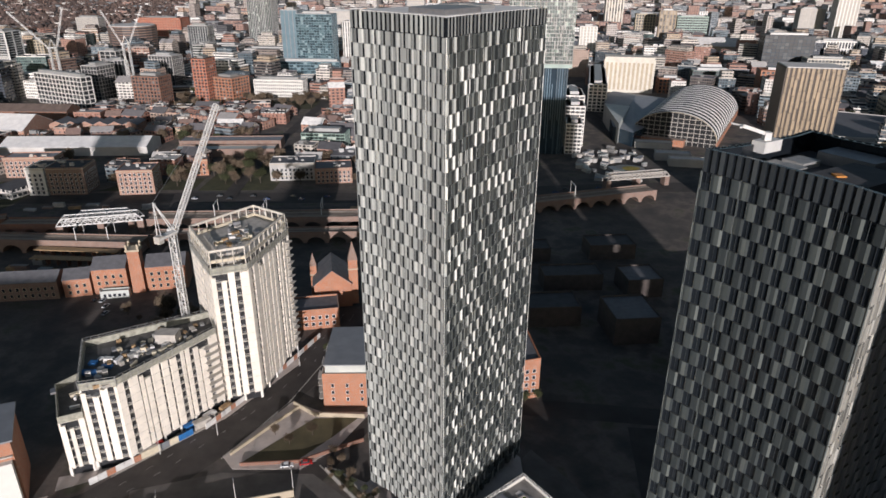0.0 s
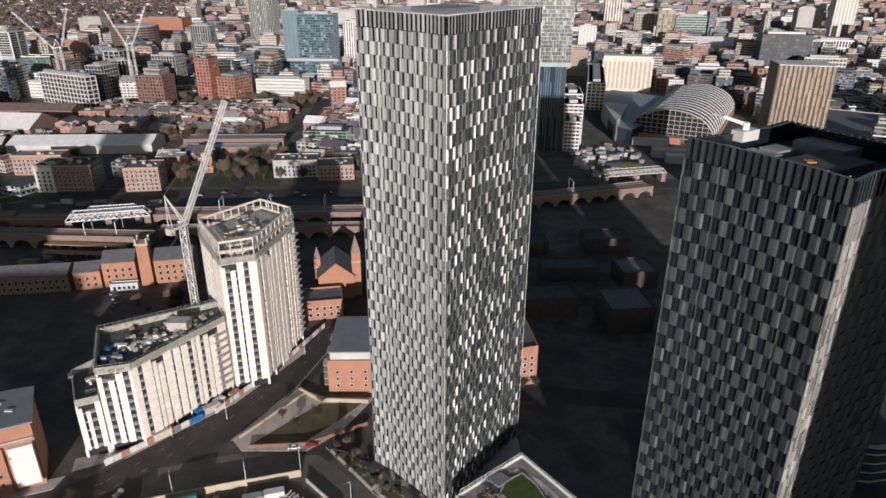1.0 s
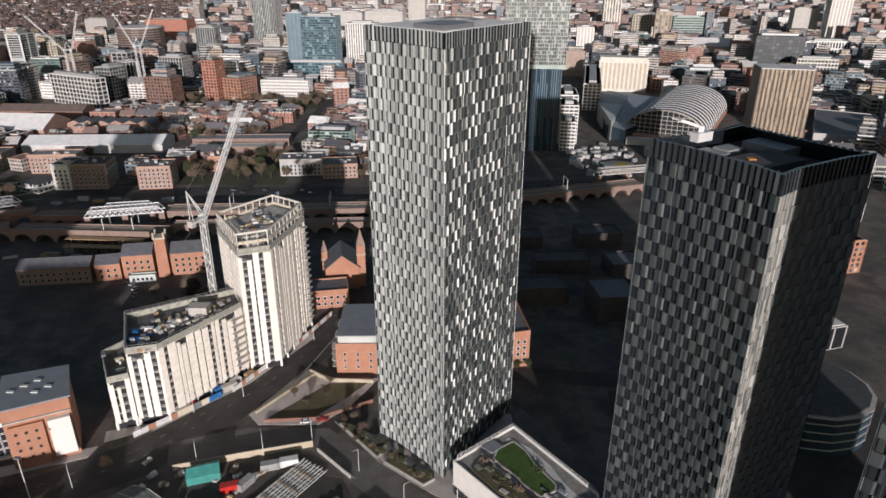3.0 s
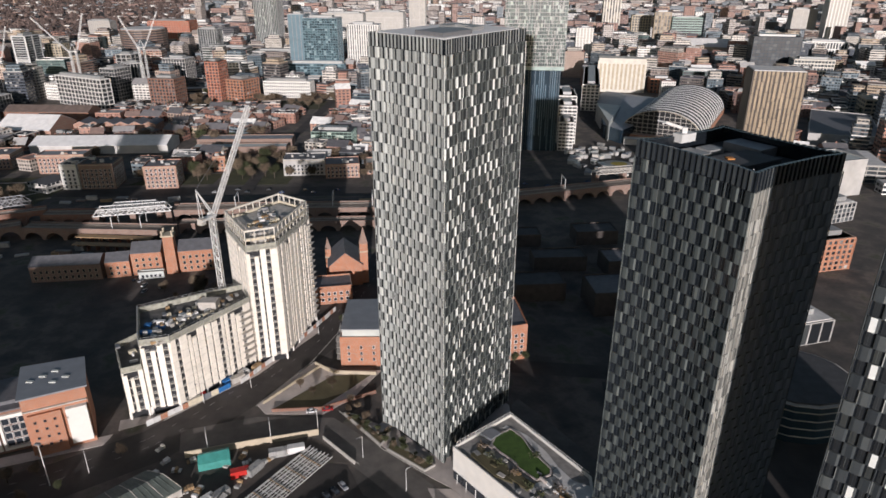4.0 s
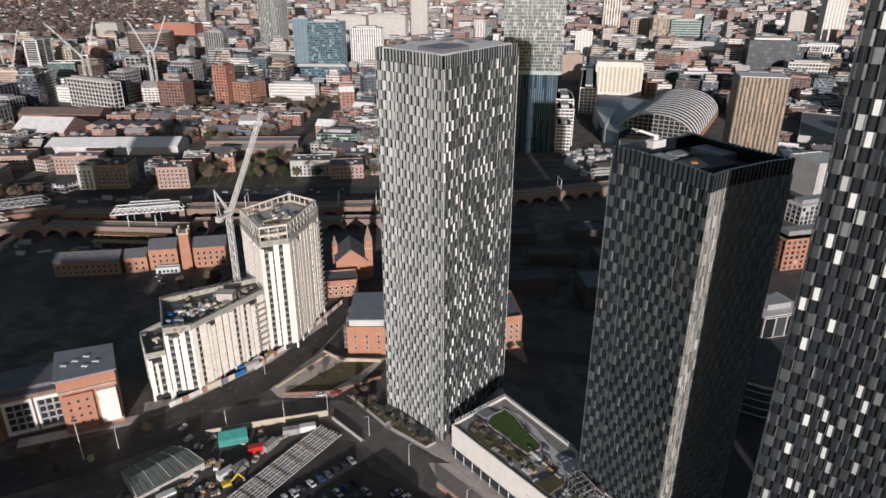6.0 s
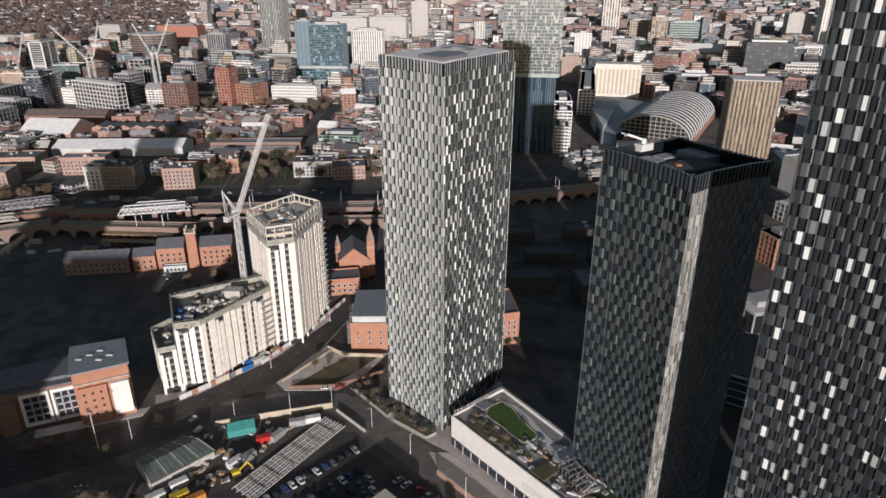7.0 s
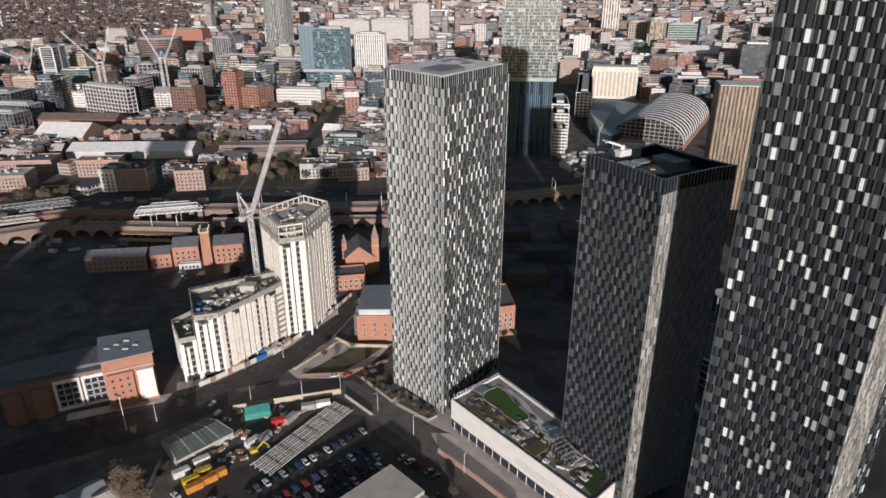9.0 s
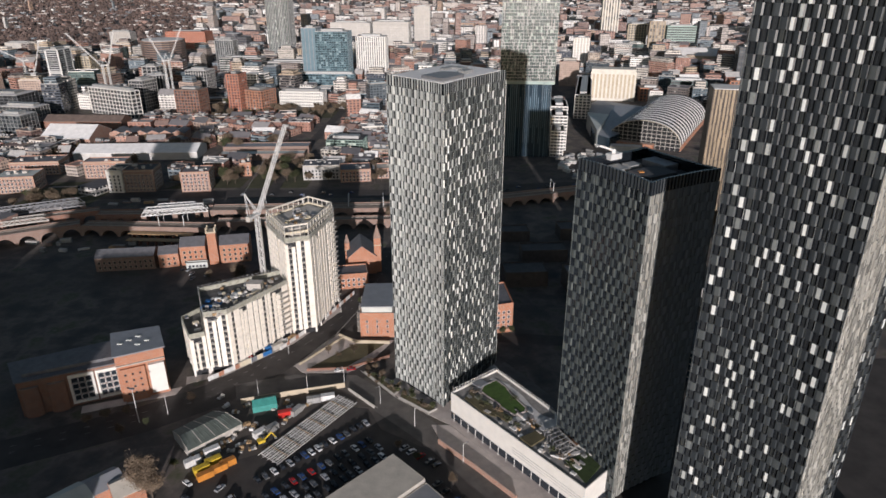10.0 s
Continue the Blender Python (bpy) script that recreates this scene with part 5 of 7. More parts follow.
# platforms and gantries
for a, b, z in (((-225, 196), (-178, 192), 5.2), ((-222, 186), (-176, 183), 4.2), ((-60, 268), (-30, 270), 4.0)):
    d = Vector(b) - Vector(a)
    ob = thing("platform", *a, 0, math.degrees(math.atan2(d.y, d.x)), "pale timber-decked railway platform", "platform")
    part("deck", Shape().box(0, 0, z - 0.4, d.length, 5, z), M_timber, ob)
    for k in range(8):
        x = d.length * (k + 0.5) / 8
        part("post", Shape().box(x - 0.3, 1, 0, x + 0.3, 4, z - 0.4), M_brick_dark, ob)
for x, y in ((-205, 204), (-188, 206), (-140, 244), (-110, 246), (-75, 248), (-48, 249), (40, 270), (90, 286)):
    ob = thing("line_gantry", x, y, 7.4, 5, "grey steel overhead line gantry across the tracks", "gantry", "gantries along the railway")
    for yy in (0, 11):
        part("post", Shape().box(-0.2, yy - 0.2, 0, 0.2, yy + 0.2, 7.5), M_white_metal, ob)
    part("boom", Shape().beam((0, 0, 7.2), (0, 11, 7.2), 0.3, 0.5), M_white_metal, ob)

# ---- yard, sheds and warehouse in the foreground ----
shed_ob, shc, shq = gable("shed", [(-111, -18.5), (-101, -29.5), (-84.5, -12.5), (-98.5, -5)], 3.6, 2.0, M_slab, M_shed_roof, "weathered mossy sheet-metal shed", "shed", 1)
m0 = ((shq[1][0] + shq[2][0]) / 2, (shq[1][1] + shq[2][1]) / 2)
m1 = ((shq[3][0] + shq[0][0]) / 2, (shq[3][1] + shq[0][1]) / 2)
for k in range(13):
    f = k / 12
    top = (m1[0] + (m0[0] - m1[0]) * f, m1[1] + (m0[1] - m1[1]) * f, 5.92)
    for p0, p1 in ((shq[0], shq[1]), (shq[3], shq[2])):
        part("roof_rib", Shape().beam((p0[0] + (p1[0] - p0[0]) * f, p0[1] + (p1[1] - p0[1]) * f, 3.92), top, 0.22, 0.14), M_shed_roof if k % 3 else M_slab, shed_ob)
ob, c, q = block("warehouse", [(-19.2, -34.9), (-41.4, -58), (-30, -72), (-6.4, -48.2)], 6.6, M_slab, M_tan_roof, "large flat-roofed warehouse with tan felt roof", None, rim=0.15, coping=M_tan_roof)
block("warehouse", [(-6.0, -48.6), (-29.6, -72.4), (-20, -82), (4, -60)], 5.0, M_slab, M_grey_roof, "lower grey-roofed warehouse extension", None, rim=0.15)
s = Shape()
ob = thing("yard_steelwork", -56, -12, 0, 57, "white steel portal frame lying in the yard", "steelwork")
for k in range(13):
    y = -6.6 + 1.08 * k + 0.25 * (k % 3)
    part("rail", Shape().beam((-24 + 0.8 * (k % 3), y * 0.8, 1.0), (24 - 1.1 * (k % 2), y * 0.8, 1.0), 0.16, 0.3), M_white_metal, ob)
for k in range(26):
    x = -23 + k * 1.84
    part("cross_bar", Shape().beam((x, -5.2, 0.62), (x + 0.6, 5.2, 0.62), 0.2), M_white_metal, ob)
for k in range(6):
    x = -18 + k * 7.2
    part("timber_bearer", Shape().beam((x, -5, 1.3), (x + 0.4, 5, 1.3), 0.2), M_timber, ob)
gable("site_canopy", [(-83, -1.5), (-73, 1.8), (-75, 7.5), (-84.5, 4)], 3.0, 1.6, M_teal, M_teal, "teal sheet canopy in the yard", "canopy")


def container(x, y, rz, mat, label, L=6.1, W=2.44, H=2.6, z=0.06):
    ob = thing("container", x, y, z, rz, label, "container", "containers in the yard")
    s = Shape().box(-L / 2, -W / 2, 0, L / 2, W / 2, H)
    part("body", s, mat, ob)
    for k in range(6):
        xx = -L / 2 + (k + 0.5) * L / 6
        part("rib", Shape().box(xx - 0.12, -W / 2 - 0.06, 0.1, xx + 0.12, W / 2 + 0.06, H + 0.05), mat, ob)
    for sgn in (-1, 1):
        part("door", Shape().box(L / 2, sgn * W / 4 - W / 4 + 0.05, 0.1, L / 2 + 0.06, sgn * W / 4 + W / 4 - 0.05, H - 0.1), M_grey_frame, ob)
    return ob


for x, y, rz, mat, lab in ((-90, -33, 38, M_yellow, "yellow steel container"), (-93, -37.5, 38, M_yellow, "yellow steel container"), (-86.5, -37, 38, M_orange, "orange steel container"),
                           (-84, -34, 38, M_orange, "orange steel container"), (-90.5, -41, 38, M_orange, "orange steel container"), (-98, -33.5, 38, M_white_metal, "pale grey steel container"),
                           (-92.5, -27, 38, M_white_metal, "pale grey steel container"), (-68.5, -3, 20, M_red, "red steel container"), (-64, -1, 60, M_plant, "grey steel container"), (-76, -16, 50, M_white_metal, "pale grey steel container"),
                           (-72, -13, 50, M_plant, "grey site cabin"), (-58, 7, 15, M_plant, "grey site cabin"), (-52, 9, 15, M_white_metal, "white site cabin"), (-85, 52, 45, M_slab, "grey site cabin"), (-98.5, 37.5, 45, M_slab, "grey site cabin")):
    container(x, y, rz, mat, lab + " standing on the ground")
ob = thing("excavator", -74, -21, 0.06, 30, "small yellow excavator in the yard", "excavator")
part("track", Shape().box(-1.8, -1.3, 0, 1.8, -0.7, 0.8), M_tyre, ob), part("track", Shape().box(-1.8, 0.7, 0, 1.8, 1.3, 0.8), M_tyre, ob)
part("body", Shape().box(-1.7, -1.2, 0.8, 1.2, 1.2, 2.0), M_yellow, ob), part("cab", Shape().box(0, 0.1, 2.0, 1.3, 1.2, 3.0), M_window, ob)
part("boom", Shape().beam((1.2, -0.4, 1.8), (4.0, -0.4, 4.2), 0.5).beam((4.0, -0.4, 4.2), (5.6, -0.4, 1.4), 0.4), M_yellow, ob), part("bucket", Shape().box(5.1, -0.9, 0.5, 6.0, 0.1, 1.4), M_grey_frame, ob)
for k in range(64):
    x, y = rr.uniform(-102, -46), rr.uniform(-32, 10)
    if abs((x + 56) * -0.84 + (y + 12) * 0.55) < 9 and x > -80:
        continue
    ob = thing("material_stack", x, y, 0.06, rr.uniform(0, 90), "low stack of building material in the yard", "stack", "stacks in the yard")
    for j in range(3):
        part("pallet", Shape().box(-1.6 + j * 1.1, -0.8, 0, -0.7 + j * 1.1, 0.9, rr.uniform(0.4, 1.4)), rr.choice((M_timber, M_slab, M_plant, M_white_metal)), ob)

# houses at the near corner
for poly, mat, rm in (([(-143, -61), (-133, -50), (-124, -57), (-135, -68)], M_brick, M_pale_roof), ([(-133, -51), (-124, -42), (-116, -49), (-126, -58)], M_brick, M_grey_roof), ([(-123, -50), (-116, -44), (-108, -52), (-116, -59)], M_brick, M_tan_roof)):
    gable("house", poly, 6.0, 2.6, mat, rm, "brick terrace house with a pitched pale roof", "house", 0, "houses at the corner")


# ---- cars ----
def car(x, y, rz, paint, label, z=0.1):
    ob = thing("car", x, y, z, rz, label, "car", "parked cars")
    s = Shape()
    s.hexa([(-2.1, -0.86, 0.3), (2.1, -0.86, 0.3), (2.1, 0.86, 0.3), (-2.1, 0.86, 0.3), (-2.05, -0.82, 0.85), (2.0, -0.8, 0.75), (2.0, 0.8, 0.75), (-2.05, 0.82, 0.85)])
    s.hexa([(-0.95, -0.64, 1.4), (0.55, -0.64, 1.4), (0.55, 0.64, 1.4), (-0.95, 0.64, 1.4), (-0.85, -0.6, 1.46), (0.45, -0.6, 1.46), (0.45, 0.6, 1.46), (-0.85, 0.6, 1.46)])
    part("body", s, paint, ob)
    g = Shape().hexa([(-1.75, -0.78, 0.84), (1.15, -0.78, 0.78), (1.15, 0.78, 0.78), (-1.75, 0.78, 0.84), (-0.95, -0.62, 1.4), (0.55, -0.62, 1.4), (0.55, 0.62, 1.4), (-0.95, 0.62, 1.4)])
    part("glasshouse", g, M_window, ob)
    for i in (-1.3, 1.3):
        for j in (-0.8, 0.8):
            part("wheel", Shape().tube((i, j - 0.1, 0.31), (i, j + 0.1, 0.31), 0.31, 0.31, 8), M_tyre, ob)
    return ob


PAINTS = [(plain("car_white", (0.72, 0.72, 0.72), 0.45, vary=0.05, relief=0), "white"), (plain("car_silver", (0.42, 0.43, 0.45), 0.45, 0.2, vary=0.05, relief=0), "silver"), (plain("car_black", (0.02, 0.02, 0.022), 0.2, vary=0.1, relief=0), "black"),
          (plain("car_blue", (0.03, 0.07, 0.2), 0.25, vary=0.1, relief=0), "dark blue"), (plain("car_red", (0.4, 0.02, 0.02), 0.25, vary=0.1, relief=0), "red"), (plain("car_grey", (0.12, 0.125, 0.13), 0.25, vary=0.1, relief=0), "grey")]
cars = [car(0, -400, 0, p, w + " car parked on asphalt") for p, w in PAINTS]


def park(x, y, rz, k, z=0.1):
    copy_thing(cars[k], pose(x, y, z, 0, 0, rz))


for i, (x, y, rz, k) in enumerate(((-50.6, 31.4, 10, 0), (-44.6, 32.6, 12, 4), (-96, -44.5, -35, 0), (-94, -52, -30, 2), (-83, -47, 60, 1))):
    park(x, y, rz, k)
for (x0, y0), (x1, y1), num, rz in (((-70, -42.5), (-33, -8.5), 16, -48), ((-65, -51), (-30, -19.5), 13, -48), ((-61, -55.5), (-26, -24), 12, -48), ((-78, -52), (-66, -60), 6, 40), ((-16, -24), (-2, -34), 5, 40), ((-57, -60), (-24, -29), 13, -48), ((-52, -66), (-44, -58), 4, -48), ((12, -62), (-2, -44), 5, 40)):
    for k in range(num):
        if rr.random() < 0.08:
            continue
        t = (k + rr.uniform(-0.12, 0.12)) / max(1, num - 1)
        park(x0 + (x1 - x0) * t, y0 + (y1 - y0) * t, rz + rr.uniform(-4, 4) + (180 if rr.random() < 0.5 else 0), rr.choice((0, 0, 1, 1, 2, 2, 2, 5, 5, 3, 4)))
for x, y in ((-168, 146), (-164, 145.5), (-160, 140), (-150, 138), (-157, 133)):
    park(x, y, 80, rr.choice((0, 1, 2)), 0.02)
for k in range(26):
    if 7 < k < 13:
        continue
    park(-170 + k * 12.5 + rr.uniform(-3, 3), 300 + (k % 2) * 6 - 3 + max(0, (-170 + k * 12.5 + 50)) * 0.14, 5, rr.choice((1, 2, 3, 5)), 0.08)
for ob in cars:
    for o in list(ob.children):
        bpy.data.objects.remove(o)
    bpy.data.objects.remove(ob)

def van(x, y, rz, paint, label):
    ob = thing("van", x, y, 0.05, rz, label, "van", "vehicles at the building site")
    part("body", Shape().hexa([(-2.6, -1.0, 0.4), (1.5, -1.0, 0.4), (1.5, 1.0, 0.4), (-2.6, 1.0, 0.4), (-2.55, -0.95, 2.5), (1.3, -0.95, 2.5), (1.3, 0.95, 2.5), (-2.55, 0.95, 2.5)]), paint, ob)
    part("cab", Shape().hexa([(1.5, -1.0, 0.4), (2.8, -1.0, 0.4), (2.8, 1.0, 0.4), (1.5, 1.0, 0.4), (1.5, -0.95, 2.2), (2.0, -0.9, 2.2), (2.0, 0.9, 2.2), (1.5, 0.95, 2.2)]), paint, ob)
    part("windscreen", Shape().hexa([(2.45, -0.85, 1.2), (2.62, -0.85, 1.2), (2.62, 0.85, 1.2), (2.45, 0.85, 1.2), (2.0, -0.8, 2.1), (2.12, -0.8, 2.1), (2.12, 0.8, 2.1), (2.0, 0.8, 2.1)]), M_window, ob)
    for i in (-1.7, 1.9):
        for j in (-0.95, 0.95):
            part("wheel", Shape().tube((i, j - 0.12, 0.36), (i, j + 0.12, 0.36), 0.36, 0.36, 8), M_tyre, ob)


for x, y, rz, paint, lab in ((-96.5, 40.5, 46, M_red, "red van beside the site hoarding"), (-101.5, 35.5, 46, M_red, "red van beside the site hoarding"), (-88, 50.5, 50, M_blue, "blue van at the building site"),
                             (-83.5, 56.5, 58, M_white_metal, "white van at the building site"), (-76, 69, 62, M_blue, "blue van at the building site"), (-71, 80, 66, M_white_metal, "white van at the building site"),
                             (-64.5, 96, 68, M_red, "red van beside the site hoarding"), (-79, 61, 60, M_timber, "brown van at the building site")):
    van(x, y, rz, paint, lab)

# street lamps and a tall floodlight mast
def lamp(x, y, h, rz, label="slim grey street lamp beside the road"):
    ob = thing("street_lamp", x, y, 0, rz, label, "street lamp", "street lamps")
    part("pole", Shape().tube((0, 0, 0), (0, 0, h), 0.14, 0.08, 8), M_white_metal, ob)
    part("arm", Shape().beam((0, 0, h), (1.8, 0, h + 0.3), 0.1), M_white_metal, ob)
    part("lantern", Shape().box(1.4, -0.16, h + 0.2, 2.3, 0.16, h + 0.4), M_grey_frame, ob)


for x, y, rz in ((-94, 37, 200), (-46, 19.5, 120), (-62, 14, 110), (-83, 8.6, 110), (-78, 47, 220), (-58, 90, 200), (-120, -2, 120), (-12, -10, 30), (8, -32, 30), (-28, 6, 220)):
    lamp(x, y, 9, rz)
ob = thing("floodlight_mast", -130, -8, 0, 0, "tall white floodlight mast by the road", "mast")
part("pole", Shape().tube((0, 0, 0), (0, 0, 17), 0.2, 0.12, 8), M_white_metal, ob)
part("head", Shape().box(-0.9, -0.5, 17, 0.9, 0.5, 17.5), M_grey_frame, ob)


# ---- trees ----
def tree_meshes(seed, h, spread, twigs, leaf):
    r = random.Random(seed)
    t, cr = Shape(), Shape()
    t.tube((0, 0, 0), (0, 0, h * 0.4), h * 0.025, h * 0.017, 7)
    ends = []
    for k in range(7):
        a = k * 2.4 + r.uniform(-0.4, 0.4)
        e = Vector((math.cos(a) * spread * r.uniform(0.4, 0.75), math.sin(a) * spread * r.uniform(0.4, 0.75), h * r.uniform(0.6, 0.9)))
        b = Vector((0, 0, h * r.uniform(0.25, 0.4)))
        t.tube(b, e, h * 0.011, h * 0.004, 5)
        ends.append((b, e))
        for j in range(3):
            p = b.lerp(e, r.uniform(0.4, 0.9))
            f = p + Vector((r.uniform(-1, 1), r.uniform(-1, 1), r.uniform(0.2, 1.0))) * spread * 0.35
            t.tube(p, f, h * 0.005, h * 0.002, 4)
            ends.append((p, f))
    for k in range(twigs):
        b, e = r.choice(ends)
        p = b.lerp(e, r.uniform(0.45, 1.05)) + Vector((r.gauss(0, 1), r.gauss(0, 1), r.gauss(0, 0.8))) * spread * 0.2
        d = Vector((r.gauss(0, 1), r.gauss(0, 1), r.gauss(0.6, 0.8))).normalized()
        s2 = d.orthogonal().normalized() * leaf * r.uniform(0.15, 0.35)
        d = d * leaf * r.uniform(0.8, 2.0)
        cr.face([p - s2, p + s2, p + d + s2 * 0.4, p + d - s2 * 0.4])
    return t, cr


TREES = []
for seed, leafmat, lab in ((1, M_twig, "bare brown winter tree on open ground"), (2, M_twig, "bare brown winter tree on open ground"), (3, M_evergreen, "dark evergreen tree on open ground")):
    t, cr = tree_meshes(seed, 11, 4.4, 1700, 0.6)
    TREES.append((t.mesh("trunk", M_bark), cr.mesh("crown", leafmat), lab))


t, cr = tree_meshes(4, 11, 4.4, 6500, 0.34)
TREES.append((t.mesh("trunk", M_bark), cr.mesh("crown", M_twig_pale), "large bare tree with fine pale brown twigs"))


def tree(x, y, k=0, size=1.0):
    me_t, me_c, lab = TREES[k]
    ob = thing("tree", x, y, 0, rr.uniform(0, 360), lab, "tree", "trees of the city")
    ob.scale = (size,) * 3
    part("trunk", me_t, None, ob)
    part("crown", me_c, None, ob)


for x, y, k, sz in ((-111.8, -47, 3, 1.35), (-106, -52, 3, 1.25), (-117, -39, 1, 0.7), (-144.5, -7, 0, 0.62), (-151, -10, 1, 0.5), (-137, -3, 1, 0.45), (31, 66, 2, 0.45), (36, 68, 2, 0.4), (-36, 37, 1, 0.4), (-29, 26, 0, 0.4), (-33, 33, 0, 0.35)):
    tree(x, y, k, sz)
for (x0, x1, y0, y1), num in (((-176, -122, 318, 400), 34), ((-350, -300, 262, 285), 16), ((-330, -140, 610, 660), 46), ((-240, -180, 320, 345), 10), ((-150, -95, 640, 700), 12), ((-70, -30, 330, 420), 10), ((-130, -108, 110, 135), 6), ((-300, -180, 440, 480), 14), ((-44, -36, 236, 242), 4), ((380, 520, 520, 600), 12), ((-420, -360, 380, 470), 10)):
    for k in range(num):
        tree(rr.uniform(x0, x1), rr.uniform(y0, y1), rr.choice((0, 0, 1, 1, 2)), rr.uniform(0.7, 1.25))
for k in range(34):
    t = rr.random()
    x, y = -40 + 36 * t + rr.uniform(-2, 3.4), 31 - 33 * t + rr.uniform(-1, 3)
    tree(x, y, rr.choice((0, 1, 2, 2)), rr.uniform(0.16, 0.34))
for x, y in ((-18, -24), (-10, -31), (4, -44), (-104, -36), (-126, -10), (-134, -16), (-112, 6), (-58, 47), (-52, 42), (-45, 47), (-48, 100), (-40, 112), (-100, 112), (-112, 122), (-120, 130), (-128, 118), (-138, 126), (-146, 132)):
    tree(x, y, rr.choice((0, 1, 1, 2)), rr.uniform(0.3, 0.6))
for k, (x, y) in enumerate(((13, -4), (15, -8), (18, -12), (22, -16), (26, -22), (29, -26), (44, -44), (47, -48), (41, -40), (35, -24), (30, -8))):
    x2, y2 = on_pod(x, y)
    s = Shape()
    for j in range(60):
        p = Vector((rr.gauss(0, 0.8), rr.gauss(0, 0.8), rr.uniform(0, 1.2)))
        d = Vector((rr.gauss(0, 1), rr.gauss(0, 1), rr.gauss(0.5, 0.5))).normalized() * 0.5
        w = d.orthogonal().normalized() * 0.15
        s.face([p - w, p + w, p + d + w, p + d - w])
    part("shrub", s, M_evergreen if k % 3 else M_twig, podium, at=pose(x2, y2, 13.0))

# ---- towers whose shade falls into the view from behind the camera ----
for x0, x1, h in ((-243, -207, 166), (-206.5, -190, 128), (-189.5, -149, 95), (-148.5, -134, 86), (-350, -244, 88)):
    poly = [(x0, -300), (x1, -300), (x1, -338), (x0, -338)]
    c = middle(poly)
    ob = thing("tower_block", *c, 0, 0, "plain grey tower block with ribbon windows", "tower block")
    q = ccw(local(poly, c))
    part("wall", Shape().prism(q, 0, h), M_city_office, ob)
    bands = Shape()
    for k in range(int(h / 3.2)):
        bands.prism(offset(q, -0.15), k * 3.2 + 2.6, k * 3.2 + 3.2)
    part("storey_bands", bands, M_slab, ob, kind="stuff")
    part("roof", Shape().prism(offset(q, 3), h, h + 3), M_roof_dark, ob)

# unseen block added beyond the near houses to shade the road and verge
block("brick_warehouse", rect((-172, -152), (-118, -146), 24), 29, M_brick, M_slate, "tall brick warehouse with slate roof", None)

# ---- city landmarks ----
TAKEN = []


def reserve(poly, pad=5):
    xs, ys = [p[0] for p in poly], [p[1] for p in poly]
    TAKEN.append((min(xs) - pad, max(xs) + pad, min(ys) - pad, max(ys) + pad))


def grid_tower(name, a, b, depth, h, nx, nz, frame, glass, label, bar=0.5, flat=0.5, category="tower", z0=0.0, sides=(0, 1, 3), deep=0.35, roof=None):
    """Storeys of glass behind a raised frame of uprights and bands."""
    poly = rect(a, b, depth)
    reserve(poly)
    c = middle(poly)
    q = ccw(local(poly, c))
    ob = thing(name, *c, 0, 0, label, category)
    part("glazing", Shape().prism(q, z0, h), M_void, ob)
    far_off, joined = a[1] > 880, Shape()
    cells = Shape()
    for i in sides:
        p0, p1 = Vector(q[i]), Vector(q[(i + 1) % 4])
        u = (p1 - p0).normalized()
        nn = Vector((u.y, -u.x))
        m = nx if i in (0, 2) else max(1, round(nx * (p1 - p0).length / max(1, (Vector(q[1]) - Vector(q[0])).length)))
        for k in range(m):
            for j in range(max(1, nz)):
                ga, gb = p0.lerp(p1, k / m) + nn * 0.06, p0.lerp(p1, (k + 1) / m) + nn * 0.06
                za, zb = z0 + (h - z0) * j / max(1, nz), z0 + (h - z0) * (j + 1) / max(1, nz)
                cells.face([(*ga, za), (*gb, za), (*gb, zb), (*ga, zb)])
        for k in range(m + 1):
            if not bar:
                break
            p = p0.lerp(p1, k / m)
            v = nn * deep
            w = u * bar / 2
            box = [(*(p - w), z0), (*(p - w + v), z0), (*(p + w + v), z0), (*(p + w), z0), (*(p - w), h), (*(p - w + v), h), (*(p + w + v), h), (*(p + w), h)]
            if far_off:
                joined.hexa(box)
            else:
                part("upright", Shape().hexa(box), frame, ob)
    part("panes", cells, glass, ob, kind="stuff")
    if flat:
        for k in range(nz + 1):
            z = z0 + (h - z0) * k / nz
            if far_off:
                joined.prism(offset(q, -deep * 0.8), max(0, z - flat / 2), z + flat / 2)
            else:
                part("storey_band", Shape().prism(offset(q, -deep * 0.8), max(0, z - flat / 2), z + flat / 2), frame, ob)
    if joined.v:
        part("facade_grid", joined, frame, ob, kind="stuff")
    part("roof", Shape().prism(offset(q, 0.8), h, h + 0.6), roof or M_roof_light, ob)
    part("roof_plant", Shape().prism(offset(q, min(depth, (Vector(b) - Vector(a)).length) * 0.28), h + 0.6, h + 3.4), M_plant, ob)
    return ob, c, q


grid_tower("residential_tower", (-586, 760), (-567, 758), 30, 67, 1, 22, M_white_metal, M_panes, "slim pale tower with ribbon balconies", 2.4, 0.7)
grid_tower("residential_tower", (-575, 816), (-552, 814), 20, 51, 5, 14, M_stone_buff, M_panes, "buff tower with chequered windows", 1.6, 1.2)
grid_tower("office_block", (-470, 641), (-398, 604), 13, 34, 13, 7, M_white, M_panes_dim, "white concrete grid office block", 1.0, 1.0, sides=(0, 1, 2, 3))
grid_tower("office_block", (-404, 655), (-396, 681), 22, 39, 6, 9, M_pale, M_panes_dim, "dark block with white storey lines", 0.5, 0.7)
grid_tower("office_block", (-407, 698), (-392, 712), 24, 39, 5, 11, M_pale, M_panes_dim, "dark block with fine white uprights", 0.9, 0.0)
grid_tower("office_block", (-347, 616), (-315, 610), 24, 34, 8, 9, M_brick_dark, M_panes, "brown brick block over a teal base", 1.5, 1.3)
